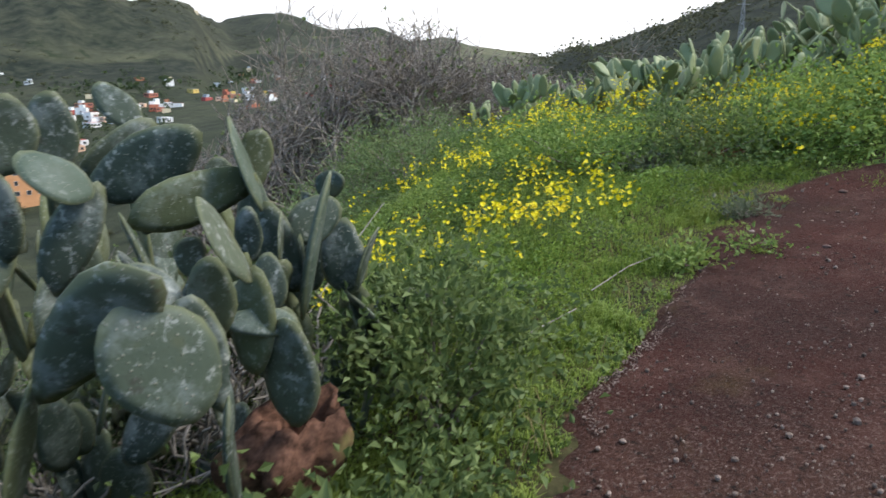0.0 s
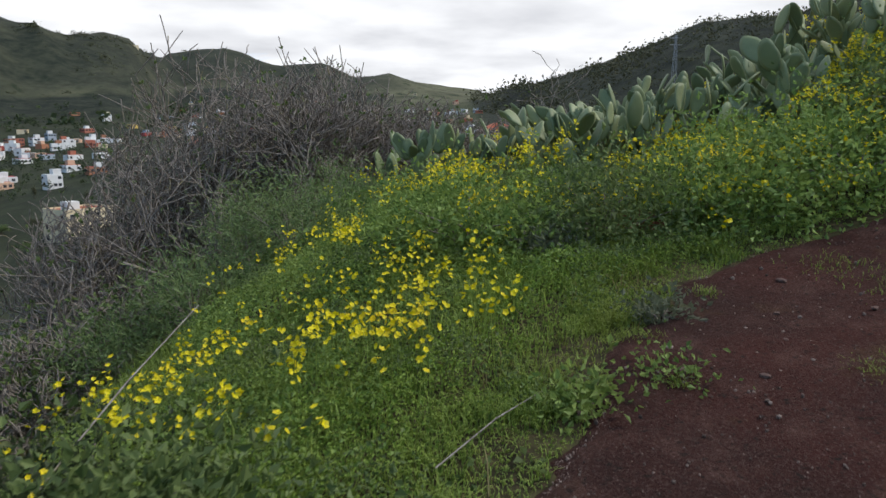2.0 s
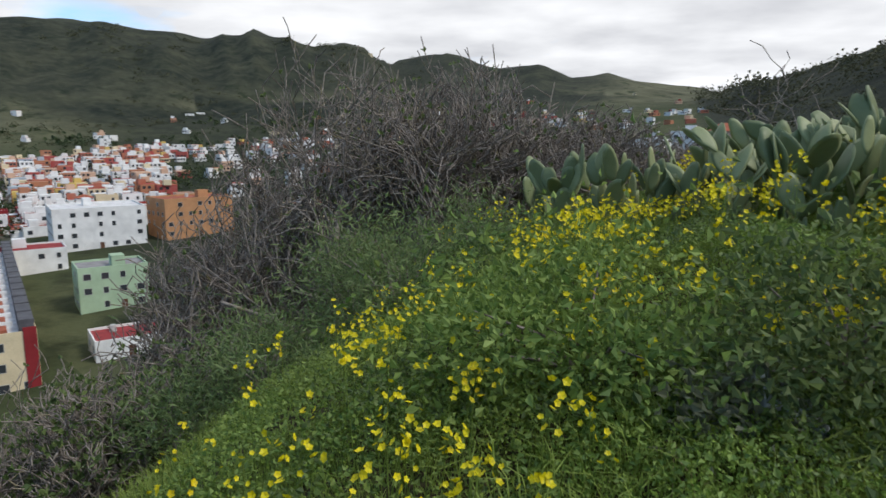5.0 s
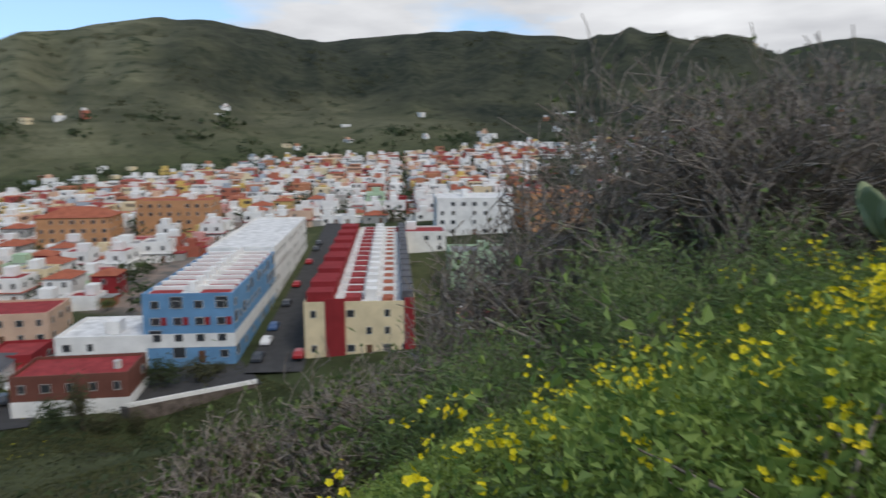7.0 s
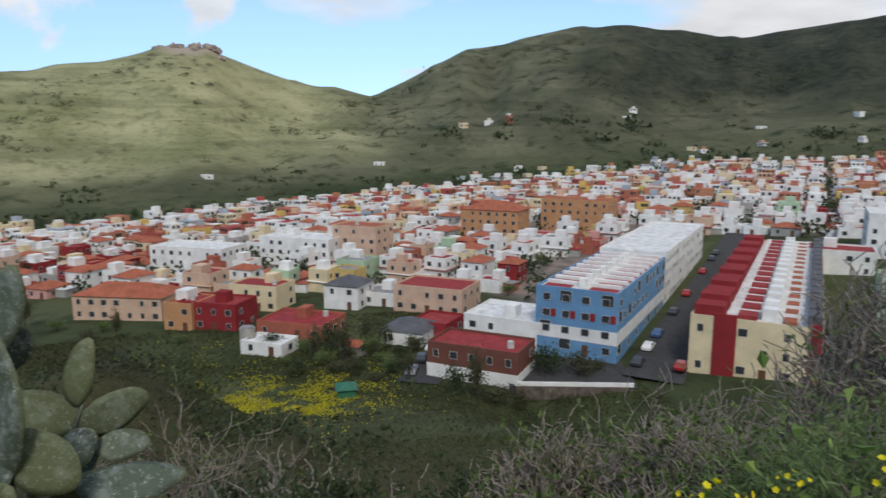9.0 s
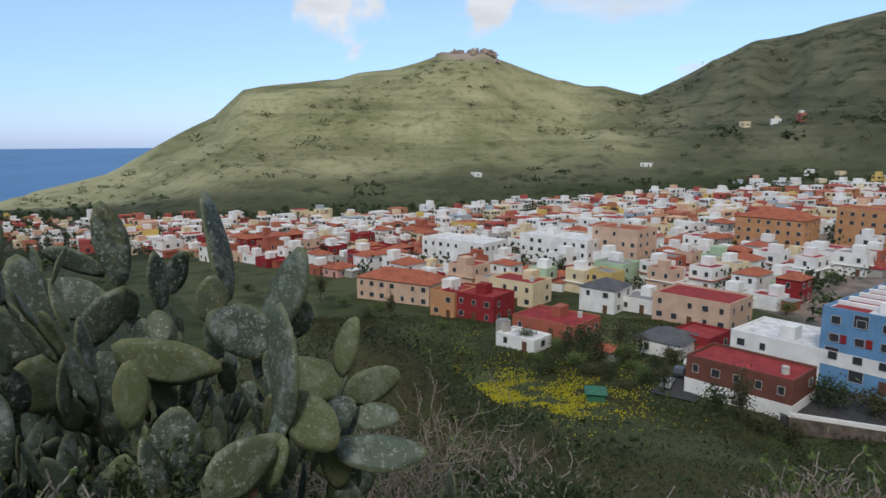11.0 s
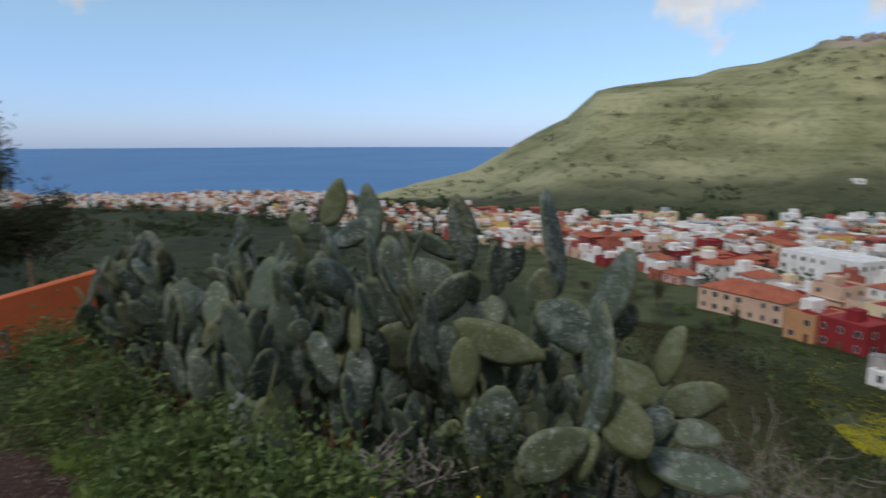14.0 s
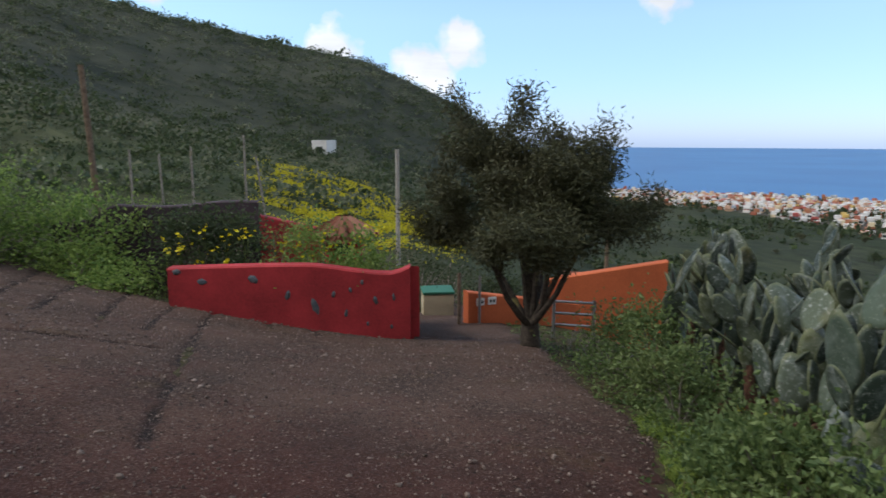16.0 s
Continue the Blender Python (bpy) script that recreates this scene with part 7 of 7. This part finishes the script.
def post(name, x, y, top, r0, label, category="pole", lean=(0, 0), mat=None):
    z0 = float(ground_z(x, y))
    me = tubes(name, [((0, 0, -0.3), (lean[0] / 2, lean[1] / 2, (top - z0) / 2), r0, r0 * 0.93), ((lean[0] / 2, lean[1] / 2, (top - z0) / 2), (lean[0], lean[1], top - z0), r0 * 0.93, r0 * 0.85)], mat or M_WOOD, 10)
    ob = new(name, me)
    ob.location = (x, y, z0)
    return tagged(ob, label, category)


post("utility_pole", 6.75, -6.4, 3.45, 0.055, "tall bare wooden pole behind the dark wall", lean=(0.12, 0))
for x, y, tp, ln in ((7.2, -9.4, 2.0, 0), (6.6, -9.6, 1.9, 0.05), (6.0, -9.7, 2.05, 0.0), (4.9, -10.0, 2.3, 0), (4.3, -10.0, 1.85, 0.35)):
    post("fence_post", x, y, tp, 0.028, "thin weathered wooden post on the slope", "post", (ln, 0), M_PALETWIG)
post("utility_pole", 1.25, -14.0, 1.9, 0.07, "grey concrete utility pole by the field", mat=M_CONC)
post("utility_pole", -5.6, -15.0, -0.2, 0.07, "dark wooden utility pole down the slope")
post("utility_pole", -64, -3, -27, 0.12, "dark wooden pole standing in the field")
post("utility_pole", -70, 7, -29, 0.12, "dark wooden pole standing in the field")

# orange house, low wall, gate
p0, p1 = Vector((-1.6, -7.7)), Vector((-3.85, -6.9))
dh = (p1 - p0)
oh = thing("orange_house", ((p0.x + p1.x) / 2, (p0.y + p1.y) / 2, -4.0), "orange rendered house wall below the road", "house")
oh.rotation_euler = (0, 0, math.atan2(dh.y, dh.x) + math.pi)
part("wall", box_mesh("wall", dh.length - 0.1, 4.0, 2.55, M_ORANGE, 0.03), oh, m=pose(0, -2.16, 0))
part("front_wall", wall_run("front_wall", (dh.length / 2, 0), (-dh.length / 2, 0), 0.3, 0.0, lambda f: 3.32 + 0.49 * f, M_ORANGE, 8), oh)
part("roof", box_mesh("roof", dh.length - 0.1, 3.9, 0.12, ROOFS["terracotta"], 0.03), oh, "flat terracotta roof", pose(0, -2.16, 2.55))
low = thing("yard_wall", (0, 0, 0), "low orange yard wall with two number plates", "wall")
part("wall_face", wall_run("wall_face", (0.52, -5.15), (-1.6, -5.75), 0.2, -3.2, lambda f: -0.30 - 0.42 * f, M_ORANGE, 10), low)
for f in (0.10, 0.20):
    c_ = Vector((0.52, -5.15)).lerp(Vector((-1.6, -5.75)), f)
    pl = part("plate", box_mesh("plate", 0.15, 0.02, 0.13, WALLS["white"], 0.004), low, "white number plate", pose(c_.x - 0.03, c_.y + 0.115, -0.55, 0, 0, 15.8))
    for k in (0, 1):
        part("mark", box_mesh("mark", 0.035, 0.008, 0.05, M_GLASS), pl, "dark bar", pose(-0.03 + 0.06 * k, 0.012, 0.04))
post("gate_post", 0.66, -4.95, 0.05, 0.035, "dark wooden post beside the yard wall", "post", mat=M_WOOD)
post("gate_post", 0.30, -5.05, -0.02, 0.025, "dark metal post beside the yard wall", "post", mat=M_METAL)
bx = thing("water_box", (0.78, -7.3, -2.6), "beige block tank with a green lid", "tank")
part("body", box_mesh("body", 0.60, 0.6, 1.80, M_BEIGE, 0.02), bx)
part("lid", box_mesh("lid", 0.64, 0.64, 0.05, M_GREENTOP, 0.01), bx, "green sheet lid", pose(0, 0, 1.80))
gate = thing("metal_gate", (-0.64, -3.85, float(ground_z(-0.64, -3.85))), "galvanised tube gate at the edge of the road", "gate")
gz = float(ground_z(-1.2, -3.65)) - float(ground_z(-0.64, -3.85))
for px, py, pz in ((0, 0, 0), (-0.56, 0.2, gz)):
    part("gate_post", tubes("gate_post", [((px, py, pz - 0.2), (px, py, 0.62), 0.025, 0.025)], M_METAL, 10), gate)
for zz in (0.22, 0.40, 0.58):
    part("rail", tubes("rail", [((0, 0, zz), (-0.56, 0.2, zz), 0.02, 0.02)], M_METAL, 8), gate)
# bleached stick by the stump, fallen stalks
for k, (p_, q_, r_) in enumerate((((-0.80, 1.45, 0.02), (-0.70, 1.52, 0.42), 0.022), ((-0.05, 2.9, 0.25), (0.75, 3.6, 0.45), 0.006), ((-0.9, 4.2, 0.2), (-0.5, 5.6, 0.75), 0.006), ((0.9, 3.9, 0.47), (1.5, 4.5, 0.56), 0.004))):
    me = tubes("dead_stick", [((0, 0, 0), tuple((Vector(q_) - Vector(p_)) * 0.5 + Vector((0, 0, 0.03))), r_, r_ * 0.9), (tuple((Vector(q_) - Vector(p_)) * 0.5 + Vector((0, 0, 0.03))), tuple(Vector(q_) - Vector(p_)), r_ * 0.9, r_ * 0.6)], M_PALETWIG, 7)
    o = tagged(new("dead_stick", me), "bleached dead stick lying in the weeds", "stick")
    o.location = (p_[0], p_[1], max(p_[2], float(ground_z(p_[0], p_[1])) - 0.03))

# ---------------------------------------------------------------- far single things


def slope_at(b_, el):
    """The first place on bearing b_ whose ground is seen at elevation el."""
    for r_ in range(120, 900, 4):
        x, y = at(b_, r_)
        z = float(ground_z(x, y))
        if math.degrees(math.atan2(z - EYE_Z, r_)) > el:
            return x, y, z, r_
    return x, y, z, r_


x, y, z, r_ = slope_at(-21.5, 2.2)
gh = thing("greenhouse", (x, y, z), "long turquoise-roofed greenhouse on the hillside", "greenhouse")
gh.rotation_euler = (0, 0, radians(-21.5))
k = r_ / 300
part("wall", box_mesh("wall", 17 * k, 6 * k, 2.0 * k, WALLS["peach"]), gh, m=pose(0, 0, -0.5))
part("roof", hip_roof(18 * k, 6 * k, 1.3 * k, plain("turquoise_sheet", (0.05, 0.36, 0.33), 0.6)), gh, "turquoise sheet roof", pose(0, 0, 2.0 * k - 0.45))
x, y, z, r_ = slope_at(-23.2, 2.4)
k = r_ / 300
py_ = thing("pylon", (x, y, z), "slender lattice power pylon on the hillside", "pylon")
H_ = 27 * k
for sx, sy in ((-1, -1), (1, -1), (1, 1), (-1, 1)):
    part("leg", tubes("leg", [((sx * 1.2 * k, sy * 1.2 * k, -1), (sx * 0.25 * k, sy * 0.25 * k, H_), 0.13 * k, 0.09 * k)], M_METAL, 4), py_)
for i in range(9):
    f0, f1 = i / 9, (i + 1) / 9
    w0_, w1_ = (1.2 - 0.95 * f0) * k, (1.2 - 0.95 * f1) * k
    part("brace", tubes("brace", [((-w0_, -w0_, H_ * f0), (w1_, -w1_, H_ * f1), 0.07 * k, 0.07 * k)], M_METAL, 4), py_)
for zz in (0.86, 0.96):
    part("cross_arm", tubes("cross_arm", [((-2.6 * k, 0, H_ * zz), (2.6 * k, 0, H_ * zz), 0.12 * k, 0.12 * k)], M_METAL, 4), py_)
x, y, z, r_ = slope_at(-176.4, -1.6)
house(x, y, 4.6, 3.2, 1, "white", "white", "small white farmhouse on the hillside", 20, extras=False)
x, y = at(85.8, 97)
sh = thing("shed", (x, y, float(ground_z(x, y))), "small green garden shed in the meadow", "shed")
part("wall", box_mesh("wall", 3.0, 2.6, 1.7, M_GREENTOP, 0.03), sh)
part("roof", hip_roof(3.0, 2.6, 0.7, M_GREENTOP), sh, "green pitched roof", pose(0, 0, 1.7))
x, y = at(94.0, 131)
si = thing("silo", (x, y, float(ground_z(x, y))), "grey concrete water silo by the field", "silo")
bm = bmesh.new()
bmesh.ops.create_cone(bm, cap_ends=True, segments=20, radius1=1.5, radius2=1.5, depth=4.6)
bmesh.ops.translate(bm, verts=bm.verts, vec=(0, 0, 2.0))
part("shaft", bm_mesh("shaft", bm, M_CONC), si)
part("cap", box_mesh("cap", 2.2, 2.2, 0.25, ROOFS["grey"], 0.05), si, "grey cap slab", pose(0, 0, 4.3))
x, y = at(92.2, 128)
house(x, y, 9, 6, 1, "white", "white", "small ruined pale outbuilding at the field's edge", 10, extras=False, fh=2.2)
x, y = at(85.0, 122)
house(x, y, 4, 4, 1, "grey", "terracotta", "small grey hut with a tiled roof", 0, extras=False, hip=True, fh=2.2)

br = [o for o in bpy.data.objects if o.get("label") == "brown and white house at the edge of the field"][0]
part("wall_band", box_mesh("wall_band", 16.16, 9.16, 2.6, WALLS["white"]), br, "white painted ground floor", pose(0, 0, 0.02))

# ---------------------------------------------------------------- rocky outcrop on the hilltop across the valley
M_CRAG = plain("weathered_crag_rock", (0.30, 0.245, 0.205), 0.95, 0.1, 0.5, 0.12, 0.9, bump=0.9)
crag_ = thing("rock_outcrop", (*at(97.3, 868), up(*at(97.3, 868))), "pale craggy rock outcrop on the green hilltop", "rock")
rc = random.Random(41)
for k in range(26):
    bk, rk = 94.9 + 4.6 * rc.random(), rc.uniform(845, 880)
    bmr = bmesh.new()
    bmesh.ops.create_icosphere(bmr, subdivisions=2, radius=1.0)
    sc_ = Vector((rc.uniform(4, 8), rc.uniform(3, 6), rc.uniform(3.0, 5.5)))
    for v in bmr.verts:
        q = v.co * (1 + 0.22 * math.sin(4.1 * v.co.x + k) + 0.18 * math.sin(6.3 * v.co.y + 2 * k)) * rc.uniform(0.86, 1.12)
        v.co = Vector((q.x * sc_.x, q.y * sc_.y, q.z * sc_.z))
    xk, yk = at(bk, rk)
    part("rock", bm_mesh("rock", bmr, M_CRAG), crag_, m=Matrix.Translation(Vector((xk, yk, up(xk, yk) - 1.2)) - crag_.location) @ pose(0, 0, 0, 0, 0, rc.uniform(0, 180)))

for k, (x, y, r_, h) in enumerate(((6.6, -4.9, 0.8, 0.9), (7.8, -4.6, 0.9, 1.0), (5.8, -5.6, 0.7, 0.8), (9.0, -4.2, 1.0, 1.1))):
    bush("bush", x, y, r_, r_, h, 3000, 0.07, M_HERB, "tall green weeds above the dark wall", "bush", 300 + k)

# ---------------------------------------------------------------- loose stones and a plastic scrap
M_PALESTONE = plain("pale_red_stone", (0.135, 0.085, 0.070), 0.9, 0.2, 0.4, 9.0, 60.0, bump=0.5)
for k, (x, y, sx, sy, sz_) in enumerate(((3.36, 5.59, 0.07, 0.04, 0.018), (2.23, 4.53, 0.075, 0.05, 0.02), (2.58, 4.39, 0.05, 0.04, 0.02), (1.60, 4.24, 0.03, 0.028, 0.02), (3.05, 5.1, 0.045, 0.03, 0.015), (2.9, 4.75, 0.03, 0.03, 0.015), (3.6, 5.0, 0.05, 0.035, 0.016))):
    rs = random.Random(600 + k)
    bm = bmesh.new()
    bmesh.ops.create_icosphere(bm, subdivisions=1, radius=1.0)
    for v in bm.verts:
        f = 0.62 + rs.uniform(-0.16, 0.16)
        v.co = Vector((v.co.x * sx * f, v.co.y * sy * f, v.co.z * sz_ * f * 1.3))
    st_ = tagged(new("stone", bm_mesh("stone", bm, M_PALESTONE)), "flat pale reddish stone lying on the dirt", "stone", "stones on the track")
    st_.matrix_world = pose(x, y, float(ground_z(x, y)) + 0.035 + sz_ * 0.5, 0, 0, rs.uniform(0, 180))

M_PLASTIC = plain("dull_clear_plastic", (0.42, 0.46, 0.44), 0.35, 0.5, 0.3, 12.0, 60.0)
bm = bmesh.new()
nx_, ny_ = 14, 7
rs = random.Random(9)
grid = [[bm.verts.new((0.38 * (i / nx_ - 0.5), 0.16 * (j / ny_ - 0.5) + 0.02 * math.sin(i * 0.9), 0.035 * math.sin(i * 1.3 + j) + 0.03 * math.sin(j * 1.9) + rs.uniform(-0.012, 0.012))) for j in range(ny_ + 1)] for i in range(nx_ + 1)]
for i in range(nx_):
    for j in range(ny_):
        bm.faces.new((grid[i][j], grid[i + 1][j], grid[i + 1][j + 1], grid[i][j + 1]))
bmesh.ops.solidify(bm, geom=bm.faces[:], thickness=0.003)
ps = tagged(new("plastic_sheet", bm_mesh("plastic_sheet", bm, M_PLASTIC, True)), "crumpled scrap of clear plastic caught in the weeds", "litter")
ps.matrix_world = pose(2.25, 6.62, float(ground_z(2.25, 6.62)) + 0.16, 24, 22, -35)
